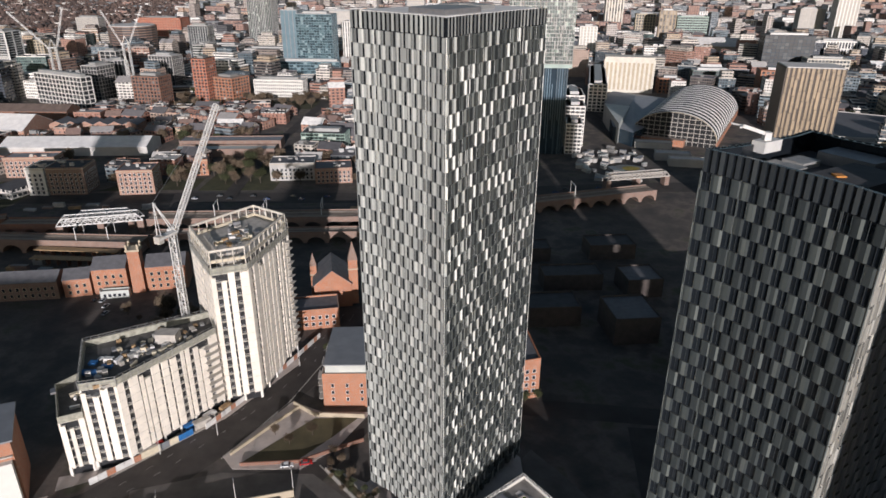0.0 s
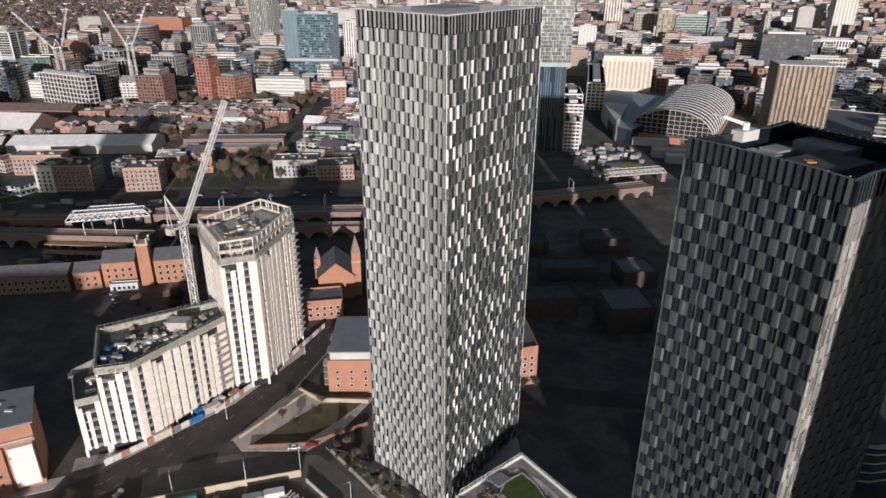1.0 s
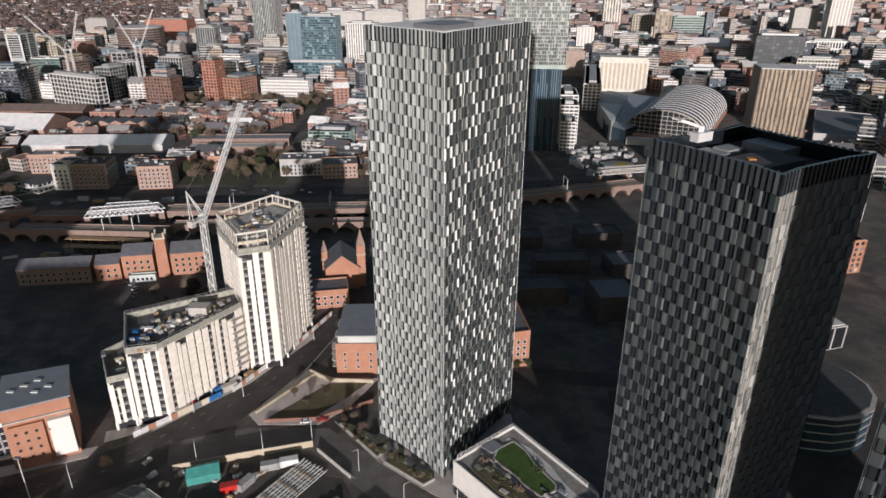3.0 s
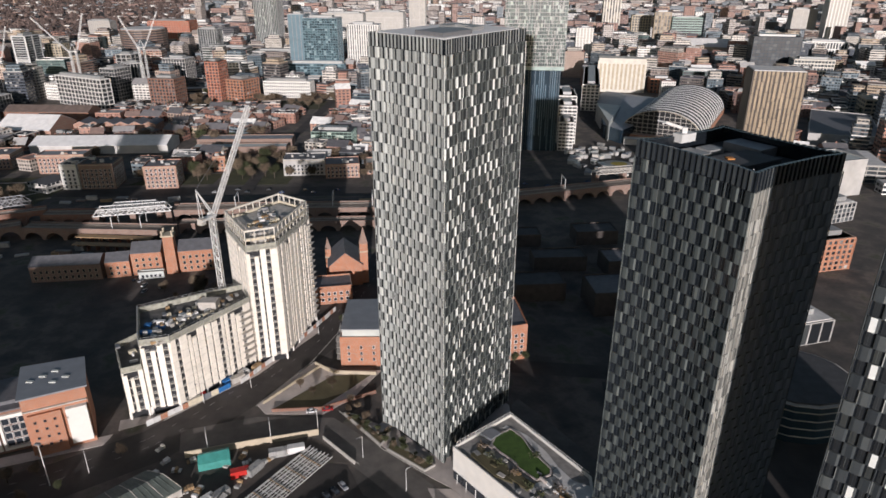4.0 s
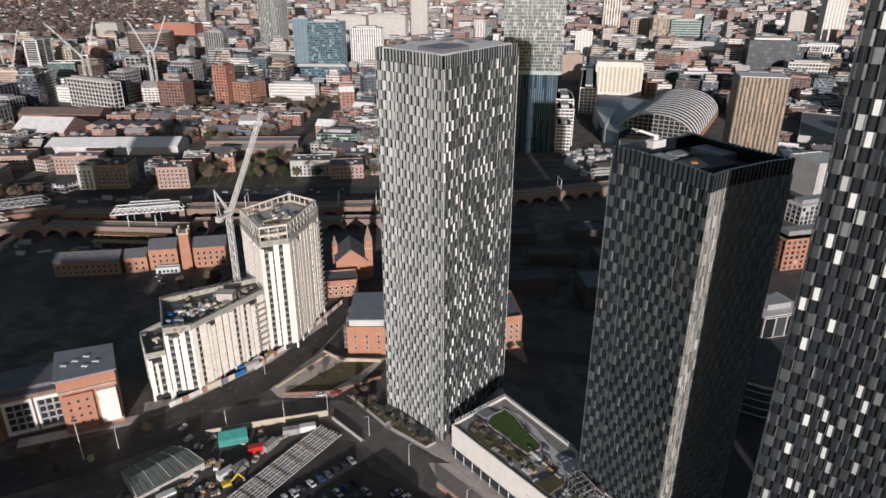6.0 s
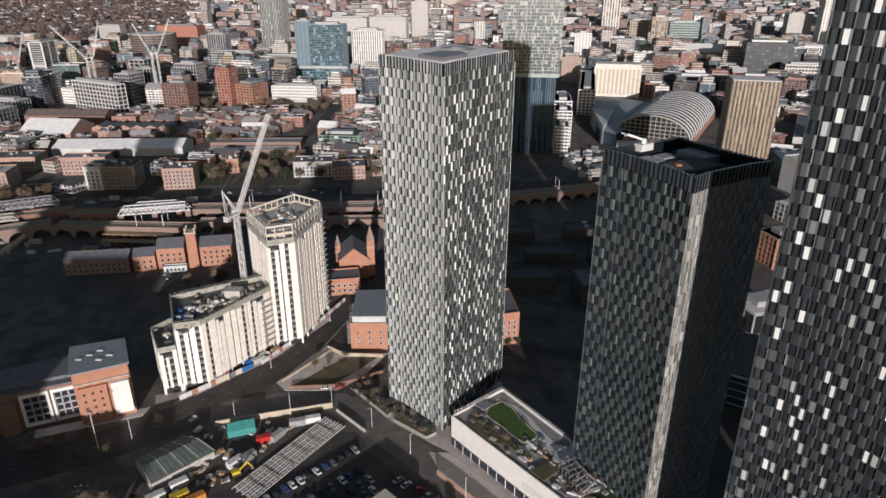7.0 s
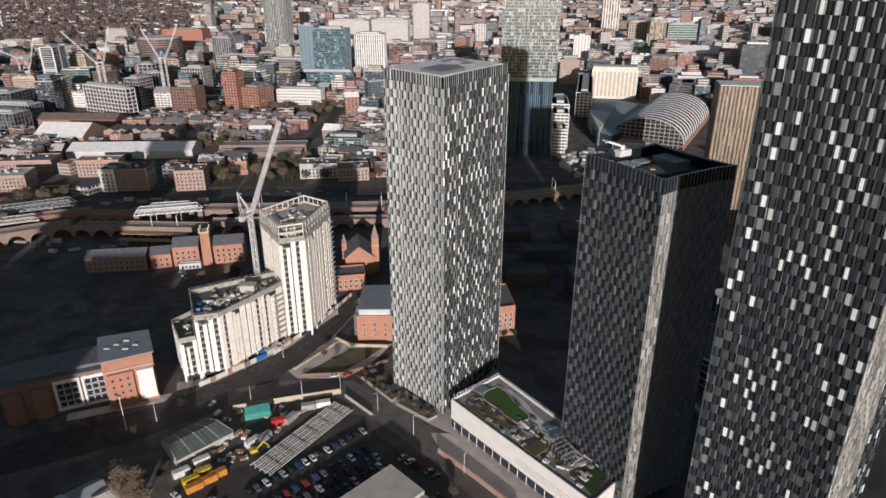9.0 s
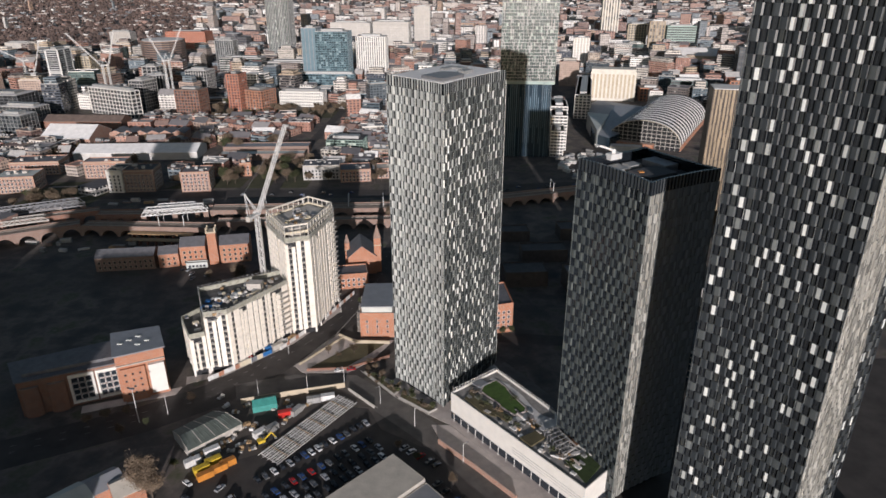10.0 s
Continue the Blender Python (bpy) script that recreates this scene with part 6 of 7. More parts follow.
grid_tower("concrete_frame", (-440, 742), (-418, 738), 18, 46, 3, 10, M_pale, M_panes_dim, "unfinished concrete core with a pale frame", 1.2, 0.8)
grid_tower("concrete_frame", (-378, 742), (-346, 736), 24, 41, 8, 9, M_pale, M_panes_dim, "unfinished white concrete frame with open floors", 0.8, 0.6)
grid_tower("slab_tower", (-701, 1198), (-654, 1190), 20, 54, 12, 15, M_grey_frame, M_slab, "grey concrete slab tower", 0.6, 0.4)
grid_tower("slab_tower", (-420, 1010), (-386, 1004), 20, 56, 8, 14, M_plant, M_panes, "plain grey slab tower by cranes", 1.6, 0.5)
grid_tower("long_block", (-922, 1195), (-866, 1190), 24, 32, 6, 6, M_pale, M_slab, "long white rendered block", 1.5, 2.4)
grid_tower("brick_tower", (-286, 640), (-270, 637), 22, 50, 4, 14, M_red_brick, M_panes, "stepped bright red apartment tower", 1.4, 1.2)
grid_tower("brick_tower", (-274, 653), (-243, 639), 30, 28, 7, 8, M_brick, M_panes, "red brick apartments with a white roof", 1.6, 1.3, roof=M_white_roof)
grid_tower("brick_tower", (-600, 1240), (-515, 1232), 40, 50, 16, 11, M_red_brick, M_panes, "long bright red brick apartment block", 3.2, 2.4)
grid_tower("tall_tower", (-368, 1190), (-322, 1185), 36, 156, 14, 44, M_plant, M_panes_green, "tall pale grey tower with fine uprights", 1.6, 0.0)
grid_tower("glass_tower", (-200, 813), (-150, 808), 30, 88, 14, 26, M_steel_blue, M_panes_blue, "blue glass office tower with pale bands", 0.3, 0.7)
grid_tower("glass_tower", (-224, 830), (-200.6, 827), 30, 92, 4, 1, M_grey_roof, M_steel_blue, "grey blue glass service tower", 0.8, 0.0)
grid_tower("glass_podium", (-230, 802), (-141, 796), 12, 27, 18, 7, M_steel_blue, M_panes_blue, "blue glass office podium", 0.3, 0.9)
grid_tower("office_tower", (-153, 930), (-104, 925), 30, 70, 13, 9, M_white, M_panes, "white gridded office tower", 2.2, 0.7)
grid_tower("office_block", (-230, 686), (-170, 681), 22, 20, 24, 5, M_white, M_panes, "long white office with rows of small windows", 1.2, 1.5)
grid_tower("office_block", (-247, 763), (-221, 761), 20, 24, 3, 2, M_white, M_pale, "white cubic block with dark side", 2.0, 2.0, roof=M_white_roof)
grid_tower("office_block", (-300, 905), (-225, 900), 30, 31, 5, 6, M_pale, M_panes_green, "pale glass office with ribbon windows", 0.0, 2.4, roof=M_white_roof)
grid_tower("office_block", (-407, 984), (-331, 978), 30, 28, 6, 7, M_pale, M_panes_green, "pale office with green ribbon windows", 0.0, 1.8)
grid_tower("office_block", (-500, 900), (-430, 890), 30, 26, 9, 6, M_pale, M_panes, "low white offices behind the cranes", 0.8, 1.6)
grid_tower("site_block", (-122, 427), (-84, 424), 20, 16, 10, 6, M_teal_pale, M_panes_green, "block wrapped in pale green netting", 0.25, 0.5, roof=M_roof_dark)
grid_tower("steel_frame_building", (-520, 518), (-486, 512), 26, 22, 7, 5, M_plant, M_panes, "unfinished steel framed building", 0.5, 0.5)
grid_tower("steel_frame_building", (-560, 590), (-510, 582), 24, 18, 10, 4, M_pale, M_panes_dim, "grey steel frame under construction", 0.5, 0.5)
grid_tower("steel_frame_building", (-640, 640), (-560, 630), 40, 24, 12, 6, M_grey_frame, M_panes_dim, "wide grey steel frame under construction", 0.5, 0.5)
# right of the centre
grid_tower("hotel", (210, 735), (270, 724), 24, 41, 11, 1, M_stone_pale, M_stone_buff, "buff stone hotel with tall window bays", 2.6, 7.0)
grid_tower("white_terrace", (164, 608), (183, 604), 150, 30, 4, 8, M_white, M_panes, "long white apartment building along a street", 1.4, 1.2, roof=M_white_roof)
grid_tower("office_tower", (250, 1110), (279, 1106), 30, 51, 5, 10, M_white, M_slab, "slim white office tower", 2.0, 0.8)
grid_tower("office_tower", (846, 1510), (902, 1504), 30, 62, 10, 12, M_pale, M_slab, "pale concrete office tower", 1.2, 0.6)
grid_tower("tall_tower", (889, 1434), (934, 1430), 30, 138, 6, 10, M_white, M_slab, "tall white residential tower far off", 2.5, 0.0)
grid_tower("office_block", (640, 1030), (704, 1016), 36, 36, 14, 3, M_white, M_panes, "large pale office with ribbon windows", 1.6, 2.4)
grid_tower("office_block", (521, 830), (575, 818), 30, 31, 12, 6, M_stone_pale, M_panes, "stepped buff office with ribbon windows", 0.8, 1.8)
grid_tower("office_block", (470, 560), (560, 535), 30, 22, 12, 5, M_stone_buff, M_panes, "low buff office with ribbon windows", 1.2, 1.8)
grid_tower("glass_office", (480, 884), (549, 872), 30, 58, 12, 12, M_navy_glass, M_panes_dim, "dark navy glass office block", 0.4, 0.5, roof=M_roof_dark)
grid_tower("glass_office", (330, 750), (380, 742), 24, 25, 12, 6, M_teal_dark, M_panes_dim, "green glass office with thin bands", 0.3, 0.8)
grid_tower("brick_tower", (280, 728), (309, 724), 22, 18, 6, 4, M_brick, M_panes, "low red brick warehouse by the hall", 1.8, 1.4, roof=M_roof_dark)
grid_tower("brick_tower", (392, 690), (432, 680), 30, 34, 8, 8, M_brick, M_panes, "tall red brick gothic warehouse", 1.8, 1.4)
grid_tower("office_tower", (434, 1418), (476, 1412), 24, 53, 7, 9, M_stone_buff, M_panes_dim, "buff and green office tower", 2.0, 1.6)
grid_tower("office_tower", (458, 1326), (490, 1320), 24, 66, 5, 9, M_gold, M_panes_buff, "tan stone office tower far off", 2.4, 1.0)
grid_tower("office_block", (528, 1420), (594, 1412), 30, 48, 12, 9, M_teal_pale, M_panes_dim, "pale green office with ribbon windows", 0.5, 2.0)
grid_tower("tall_tower", (457, 1810), (503, 1805), 40, 90, 6, 10, M_stone_pale, M_panes_buff, "tall cream stone tower far off", 3.0, 0.0)
grid_tower("tall_tower", (-80, 1500), (-42, 1496), 30, 88, 6, 12, M_pale, M_slab, "tall white residential tower far off", 1.2, 1.0)
grid_tower("office_block", (-175, 1420), (-90, 1410), 40, 58, 14, 10, M_pale, M_slab, "broad white office far off", 1.0, 1.6)
grid_tower("office_block", (-290, 1500), (-190, 1490), 40, 50, 16, 9, M_pale, M_slab, "long pale office far off", 1.0, 1.8)
grid_tower("brick_flats", (199, 156), (231, 164), 18, 19, 9, 6, M_brick, M_panes, "orange brick flats with white top floor", 1.5, 1.2)
grid_tower("white_flats", (246, 230), (278, 242), 16, 13, 9, 4, M_pale, M_panes, "white framed flats with dark balconies", 0.8, 0.5)
block("white_hall", rect((285, 288), (315, 297), 30), 27, M_pale, M_pale_roof, "plain white hall with a pale roof")
grid_tower("multi_storey", (290, 336), (350, 322), 50, 14, 8, 4, M_slab, M_panes, "grey concrete car park decks", 0.4, 0.8)
grid_tower("glass_office", (153, 78), (178, 85), 22, 11, 4, 1, M_pale, M_panes_dim, "dark glass block with white frame", 0.7, 0.5)
EXPO = [(350, 446), (412, 430), (460, 532), (412, 562)]
block("exhibition_centre", EXPO, 11, M_pale, M_slate, "wide low hall with a flat slate-grey roof")
reserve(EXPO, 0)
# curved dark building beside the tower foot
ob = thing("curved_office", 133, 33, 0, 0, "dark curved office with pale ledge lines", "office")
q = [(22 * math.cos(t * math.pi / 8), 20 * math.sin(t * math.pi / 8)) for t in range(16)]
part("wall", Shape().prism(q, 0, 16), M_navy_glass, ob)
for z in (3, 6.5, 10, 13.5, 16):
    part("ledge", Shape().prism(offset(q, -0.4), z - 0.12, z + 0.12), M_slab, ob)
part("roof", Shape().prism(offset(q, 1.2), 16.2, 16.8), M_roof_dark, ob)

# round stacked building far left
for x, y, r, h, n, mat, lab in ((-545, 1085, 40, 50, 12, M_brick_grey, "round building with stacked brown storeys"), (-20, 1250, 24, 30, 8, M_white, "round pale building with ribbon windows")):
    ob = thing("round_office", x, y, 0, 0, lab, "office")
    q = [(r * math.cos(t * math.pi / 10), r * math.sin(t * math.pi / 10)) for t in range(20)]
    reserve([(x - r, y - r), (x + r, y + r)])
    part("glazing", Shape().prism(q, 0, h), M_void, ob)
    for k in range(n):
        part("storey_band", Shape().prism(offset(q, -0.8), h * (k + 0.55) / n, h * (k + 1) / n), mat, ob)
    part("roof", Shape().prism(offset(q, 2), h, h + 1), M_roof_light, ob)

# the dark-footed glass skyscraper
BEET = rect((55, 426), (104, 422), 18)
reserve(BEET, 8)
ob = thing("skyscraper", 55, 426, 0, 0, "slim glass skyscraper, dark below and pale green above", "skyscraper")
u = Vector((49, -4)).normalized()
v = Vector((-u.y, u.x))
def on_beet(x, y):
    p = u * x + v * y
    return (p.x, p.y)
part("lower_glazing", Shape().prism([on_beet(0, 0), on_beet(49, 0), on_beet(49, 18), on_beet(0, 18)], 0, 73), M_navy_glass, ob, "dark blue lower glazing")
part("upper_glazing", Shape().prism([on_beet(-1, -1.4), on_beet(52, -1.4), on_beet(52, 18), on_beet(-1, 18)], 76, 169), M_navy_glass, ob, "pale green upper glazing")
part("sky_band", Shape().prism([on_beet(-1, -1.6), on_beet(52.3, -1.6), on_beet(52.3, 18.2), on_beet(-1, 18.2)], 73, 76), M_pale_glass, ob, "white band under the overhang")
for k in range(26):
    x, w = 49 * k / 25, 0.3 + 0.28 * rr.random()
    part("blue_fin", Shape().prism([on_beet(x - w, -0.8), on_beet(x + w, -0.8), on_beet(x + w, 0), on_beet(x - w, 0)], rr.choice((0, 0, 0, 14, 30)), rr.choice((73, 73, 73, 60, 48))), M_blue_glass, ob)
screens = Shape()
for k in range(380):
    x, z, w = rr.uniform(-0.6, 51.6), 76 + 3 * rr.randint(0, 29), rr.uniform(0.12, 0.32)
    screens.prism([on_beet(x - w, -2.1), on_beet(x + w, -2.1), on_beet(x + w, -1.6), on_beet(x - w, -1.6)], z, z + rr.choice((3, 3, 3, 6, 6, 9)))
part("white_screens", screens, M_pale, ob, "pale upright screens across the storeys", "stuff")
cells = Shape()
for k in range(36):
    for j in range(31):
        xa, xb, z = -1 + 53 * k / 36, -1 + 53 * (k + 1) / 36, 76 + 3 * j
        cells.face([(*on_beet(xa, -1.5), z), (*on_beet(xb, -1.5), z), (*on_beet(xb, -1.5), z + 3), (*on_beet(xa, -1.5), z + 3)])
part("panes", cells, M_panes_green, ob, "pale green window panes", "stuff")
for k in range(31):
    z = 76 + 3 * k
    part("storey_band", Shape().prism([on_beet(-1.3, -1.8), on_beet(52.4, -1.8), on_beet(52.4, 18.2), on_beet(-1.3, 18.2)], z, z + 0.42), M_pale, ob)
for k in range(26):
    x = -1 + 53 * k / 25
    part("mullion", Shape().prism([on_beet(x - 0.12, -1.9), on_beet(x + 0.12, -1.9), on_beet(x + 0.12, -1.4), on_beet(x - 0.12, -1.4)], 76, 169), M_pale_glass, ob)
for a, b, d, h in (((107, 424), (120, 422), 26, 26), ((110, 450), (127, 448), 30, 36), ((114, 480), (132, 478), 40, 40)):
    grid_tower("stepped_flats", a, b, d, h, 4, int(h / 3.2), M_white, M_void, "stepped white flats beside the skyscraper", 0.6, 1.2)

# gold-finned tower
GA, GB = (189, 234), (219, 227.3)
gold_poly = rect(GA, GB, 22)
reserve(gold_poly)
c = middle(gold_poly)
q = ccw(local(gold_poly, c))
ob = thing("office_tower", *c, 0, 0, "brown tower with broken gold upright strips", "tower")
part("wall", Shape().prism(q, 0, 100), plain("dark_bronze", (0.045, 0.034, 0.026), 0.5, 0.2), ob, "dark bronze cladding")
e0, e1 = Vector(q[0]), Vector(q[1])
u = (e1 - e0).normalized()
nn = Vector((u.y, -u.x))
for k in range(12):
    z = 0.0
    x = 30.6 * (k + 0.5) / 12
    while z < 99:
        hgt = rr.uniform(5, 14)
        w = rr.uniform(0.55, 0.88)
        x2 = x + rr.uniform(-0.3, 0.3)
        p0, p1, o = e0 + u * (x2 - w), e0 + u * (x2 + w), nn * 0.5
        z1 = min(100, z + hgt - 0.3)
        part("gold_strip", Shape().hexa([(*p0, z), (*(p0 + o), z), (*(p1 + o), z), (*p1, z), (*p0, z1), (*(p0 + o), z1), (*(p1 + o), z1), (*p1, z1)]), M_gold, ob)
        z += hgt
part("roof", Shape().prism(offset(q, 0.6), 100, 100.5), M_roof_light, ob)

# great arched hall
def arched_hall():
    a, b = Vector((179, 478)), Vector((246, 442))
    u = (b - a).normalized()
    w = (b - a).length
    v = Vector((-u.y, u.x))
    length, high, wall = 178.0, 24.0, 5.0
    reserve([tuple(a), tuple(b), tuple(a + v * length), tuple(b + v * length)], 0)
    ob = thing("arched_hall", *a, 0, math.degrees(math.atan2(u.y, u.x)), "Victorian train shed with a striped arched roof", "exhibition hall")

    def arc(t, y, r=0.0):
        ang = math.pi * t
        return (w / 2 - (w / 2 + r) * math.cos(ang), y, wall + (high + r) * math.sin(ang))
    N = 20
    s = Shape()
    for i in range(N):
        s.face([arc(i / N, 0), arc(i / N, length), arc((i + 1) / N, length), arc((i + 1) / N, 0)])
    part("roof_shell", s, M_hall_glass, ob, "dark glazed arched roof")
    m = 15
    for k in range(m):
        y0, y1 = length * k / m, length * (k + 0.42) / m
        s = Shape()
        for i in range(N):
            s.hexa([arc(i / N, y0), arc((i + 1) / N, y0), arc((i + 1) / N, y1), arc(i / N, y1), arc(i / N, y0, 0.18), arc((i + 1) / N, y0, 0.18), arc((i + 1) / N, y1, 0.18), arc(i / N, y1, 0.18)])
        part("roof_stripe", s, M_white_roof, ob, "pale roof band")
    s = Shape()
    s.face([(0, 0, 0), (w, 0, 0)] + [arc(1 - i / N, -0.1) for i in range(N + 1)])
    s2 = Shape()
    s2.face([(0, length, 0), (w, length, 0)] + [arc(1 - i / N, length + 0.1) for i in range(N + 1)][::1])
    part("gable", s2, M_hall_glass, ob, "glazed arched gable")
    part("gable", s, M_hall_glass, ob, "glazed arched gable")
    for k in range(1, 15):
        x = w * k / 15
        top = wall + high * math.sqrt(max(0, 1 - (2 * x / w - 1) ** 2))
        part("gable_bar", Shape().beam((x, -0.4, 0), (x, -0.4, top), 0.45), M_slab, ob)
    for z in (4, 8, 12, 16, 20, 24):
        hw = w / 2 * math.sqrt(max(0, 1 - ((z - wall) / high) ** 2)) if z > wall else w / 2
        part("gable_bar", Shape().beam((w / 2 - hw, -0.4, z), (w / 2 + hw, -0.4, z), 0.45), M_slab, ob)
    s = Shape()
    for i in range(N):
        s.beam(arc(i / N, -0.3, 0.3), arc((i + 1) / N, -0.3, 0.3), 0.6)
    part("gable_rim", s, M_stone_buff, ob)
    for y0 in (-0.2, w + 0.0):
        part("side_wall", Shape().box(y0 - 0.6, 0, 0, y0 + 0.8, length, wall + 1), M_brick, ob)
    part("front_range", Shape().box(-2, -9, 0, w * 0.65, -0.8, 6), M_brick, ob)


arched_hall()
# angular dark roofs beside the hall
HALL = [(160, 474), (172, 449), (222, 512), (274, 604), (206, 664), (186, 632)]
c = middle(HALL)
q = ccw(local(HALL, c))
ob = thing("concert_hall", *c, 0, 0, "angular hall with a blue-grey pointed roof", "concert hall")
reserve(HALL, 0)
part("wall", Shape().prism(q, 0, 13), M_navy_glass, ob)
s = Shape()
peak = (6, 26, 22)
for i in range(len(q)):
    s.face([(*q[i], 13), (*q[(i + 1) % len(q)], 13), peak])
part("roof", s, M_grey_roof, ob, "folded blue-grey metal roof")
w = [(170 - c[0], 556 - c[1]), (193 - c[0], 541 - c[1]), (161 - c[0], 457 - c[1])]
part("prow", Shape().prism(ccw(w), 0, 19), M_pale_roof, ob, "pale pointed prow")
ob, c, q = gable("library", rect((435, 1070), (548, 1050), 40), 24, 12, M_stone_buff, M_roof_light, "large buff stone hall with a pale hipped roof", "hall")
reserve(rect((435, 1070), (548, 1050), 40))
for a, b, d, h in (((174, 446), (206, 440), 10, 5), ((180, 404), (208, 398), 12, 6), ((186, 386), (214, 380), 10, 6)):
    block("white_shed", rect(a, b, d), h, M_pale, M_white_metal, "low white-roofed shed before the arched hall")
ob = thing("round_stage", 151, 377, 0.06, 0, "round paved stage with bright yellow paint", "stage")
part("ring", Shape().prism([(13 * math.cos(t * math.pi / 12), 11 * math.sin(t * math.pi / 12)) for t in range(24)], 0, 0.5), M_slab, ob)
part("yellow_disc", Shape().prism([(7 * math.cos(t * math.pi / 12) + 2, 5 * math.sin(t * math.pi / 12)) for t in range(24)], 0.5, 0.9), M_yellow, ob, "bright yellow disc")
# low halls west of the trees
gable("market_hall", rect((-372, 404), (-250, 410), 34), 8, 5, M_pale, M_white_roof, "long market hall with a pale sheet roof", "hall")
gable("market_hall", rect((-440, 466), (-384, 462), 44), 9, 10, M_brick_pink, M_white_roof, "museum hall with white pitched roof", "hall")
gable("depot", rect((-486, 548), (-388, 546), 26), 9, 5, M_brick_dark, M_brown_roof, "long brown-roofed railway depot", "depot")
reserve([(-368, 392), (-246, 448)], 2), reserve([(-442, 460), (-384, 512)]), reserve([(-486, 546), (-388, 575)])
for k in range(6):
    x = -376 + k * 14
    gable("warehouse_bay", rect((x, 490), (x + 13.4, 490.5), 24), 8, 3, M_brick_pink, M_slate, "brown brick gabled warehouse bay", "warehouse", 1, "row of warehouse bays")
reserve([(-378, 488), (-290, 518)])
block("long_shed", rect((-230, 430), (-142, 434), 18), 7, M_brick_grey, M_grey_roof, "long grey-roofed shed with rooflights", None)
block("long_shed", rect((-226, 405), (-142, 409), 14), 6, M_brick_grey, M_pale_roof, "long pale-roofed shed behind the trees", None)
reserve([(-230, 400), (-142, 455)])
for a, b, d, h, mat, rf, lab in (((-289, 303), (-276, 303), 22, 19, M_white, M_roof_dark, "white rendered end of an apartment block"), ((-275, 304), (-250, 306), 22, 19, M_brick_grey, M_roof_dark, "dark brick apartments with pale window strips"),
                                 ((-227, 305), (-203, 308), 20, 17, M_brick_pink, M_slate, "pink brick apartment block with dark roof"), ((-384, 298), (-352, 303), 24, 14, M_brick_pink, M_pale_roof, "red brick depot with a pale roof"),
                                 ((-404, 352), (-360, 357), 24, 12, M_brick_pink, M_slate, "red brick warehouse with slate roof"), ((-330, 344), (-293, 347), 16, 15, M_brick_pink, M_grey_roof, "pink brick offices with grey roof"),
                                 ((-129, 340), (-96, 343), 20, 13, M_pale, M_slate, "grey-roofed pale brick offices"), ((-94, 333), (-67, 337), 22, 11, M_brick_pink, M_slate, "pinkish brick offices with dark roof"),
                                 ((-62, 345), (-30, 350), 18, 9, M_brick_pink, M_tan_roof, "low brick block with tan roof"), ((-190, 352), (-180, 354), 14, 12, M_brick, M_slate, "small brick house block"),
                                 ((-256, 352), (-236, 350), 12, 10, M_brick_dark, M_slate, "small dark brick block")):
    ob, c, q = block("city_block", rect(a, b, d), h, mat, rf, lab, (3.0, 3.1, 1.5, 1.9, 0.6), (0, 1))
    for z in (3.4, h - 0.2):
        part("string_course", Shape().prism(offset(q, -0.18), z - 0.18, z + 0.18), M_stone_buff, ob)
    for k in range(4):
        f, g = rr.uniform(0.15, 0.85), rr.uniform(0.2, 0.8)
        x = q[0][0] + (q[1][0] - q[0][0]) * f + (q[3][0] - q[0][0]) * g
        y = q[0][1] + (q[1][1] - q[0][1]) * f + (q[3][1] - q[0][1]) * g
        w, hh = rr.uniform(0.8, 2.2), rr.uniform(1.0, 2.6)
        part("roof_plant", Shape().box(x - w, y - w * 0.7, h, x + w, y + w * 0.7, h + hh), rr.choice((M_plant, M_slab, mat)), ob)
    reserve(rect(a, b, d), 3)

# stalls, vans and cabins on the street before the skyscraper
for k in range(70):
    x, y = rr.uniform(112, 178), rr.uniform(338, 440)
    if 140 < x < 165 and 362 < y < 392 or x > 170 and y > 376 or x < 128 and y > 420:
        continue
    w, d, h = rr.uniform(1.2, 4.5), rr.uniform(1.0, 2.6), rr.uniform(2.0, 4.5)
    ob = thing("street_stall", x, y, 0.0, rr.uniform(0, 180), "small pale street cabin on paving", "stall", "stalls on the street")
    part("body", Shape().box(-w, -d, 0, w, d, h * 0.8), rr.choice((M_pale, M_slab, M_plant)), ob)
    part("roof", Shape().box(-w - 0.2, -d - 0.2, h * 0.8, w + 0.2, d + 0.2, h * 0.8 + 0.25), rr.choice((M_grey_roof, M_pale_roof, M_slab)), ob)

# ---- the rest of the city ----
reserve([(-420, 280), (330, 316)], 0), reserve([(150, 330), (185, 1000)], 0), reserve([(-160, 300), (-134, 640)], 0)
reserve([(40, 318), (182, 425)], 0), reserve([(182, 330), (300, 478)], 0), reserve([(170, 385), (215, 470)], 0)
reserve([(-176, 318), (-122, 400)], 0), reserve([(-345, 258), (-292, 345)], 0), reserve([(-352, 300), (-290, 342)], 0), reserve([(-330, 606), (-140, 660)], 0)
rng = random.Random(11)


def free(x, y, r):
    return all(x + r < t[0] or x - r > t[1] or y + r < t[2] or y - r > t[3] for t in TAKEN)


LABELS = ("low brick city building with a flat roof", "brick terrace with a pitched slate roof", "pale office building with a flat roof")
CITY = [M_city_brick, M_city_office, M_city_roof, M_slab, M_plant, M_city_dark]


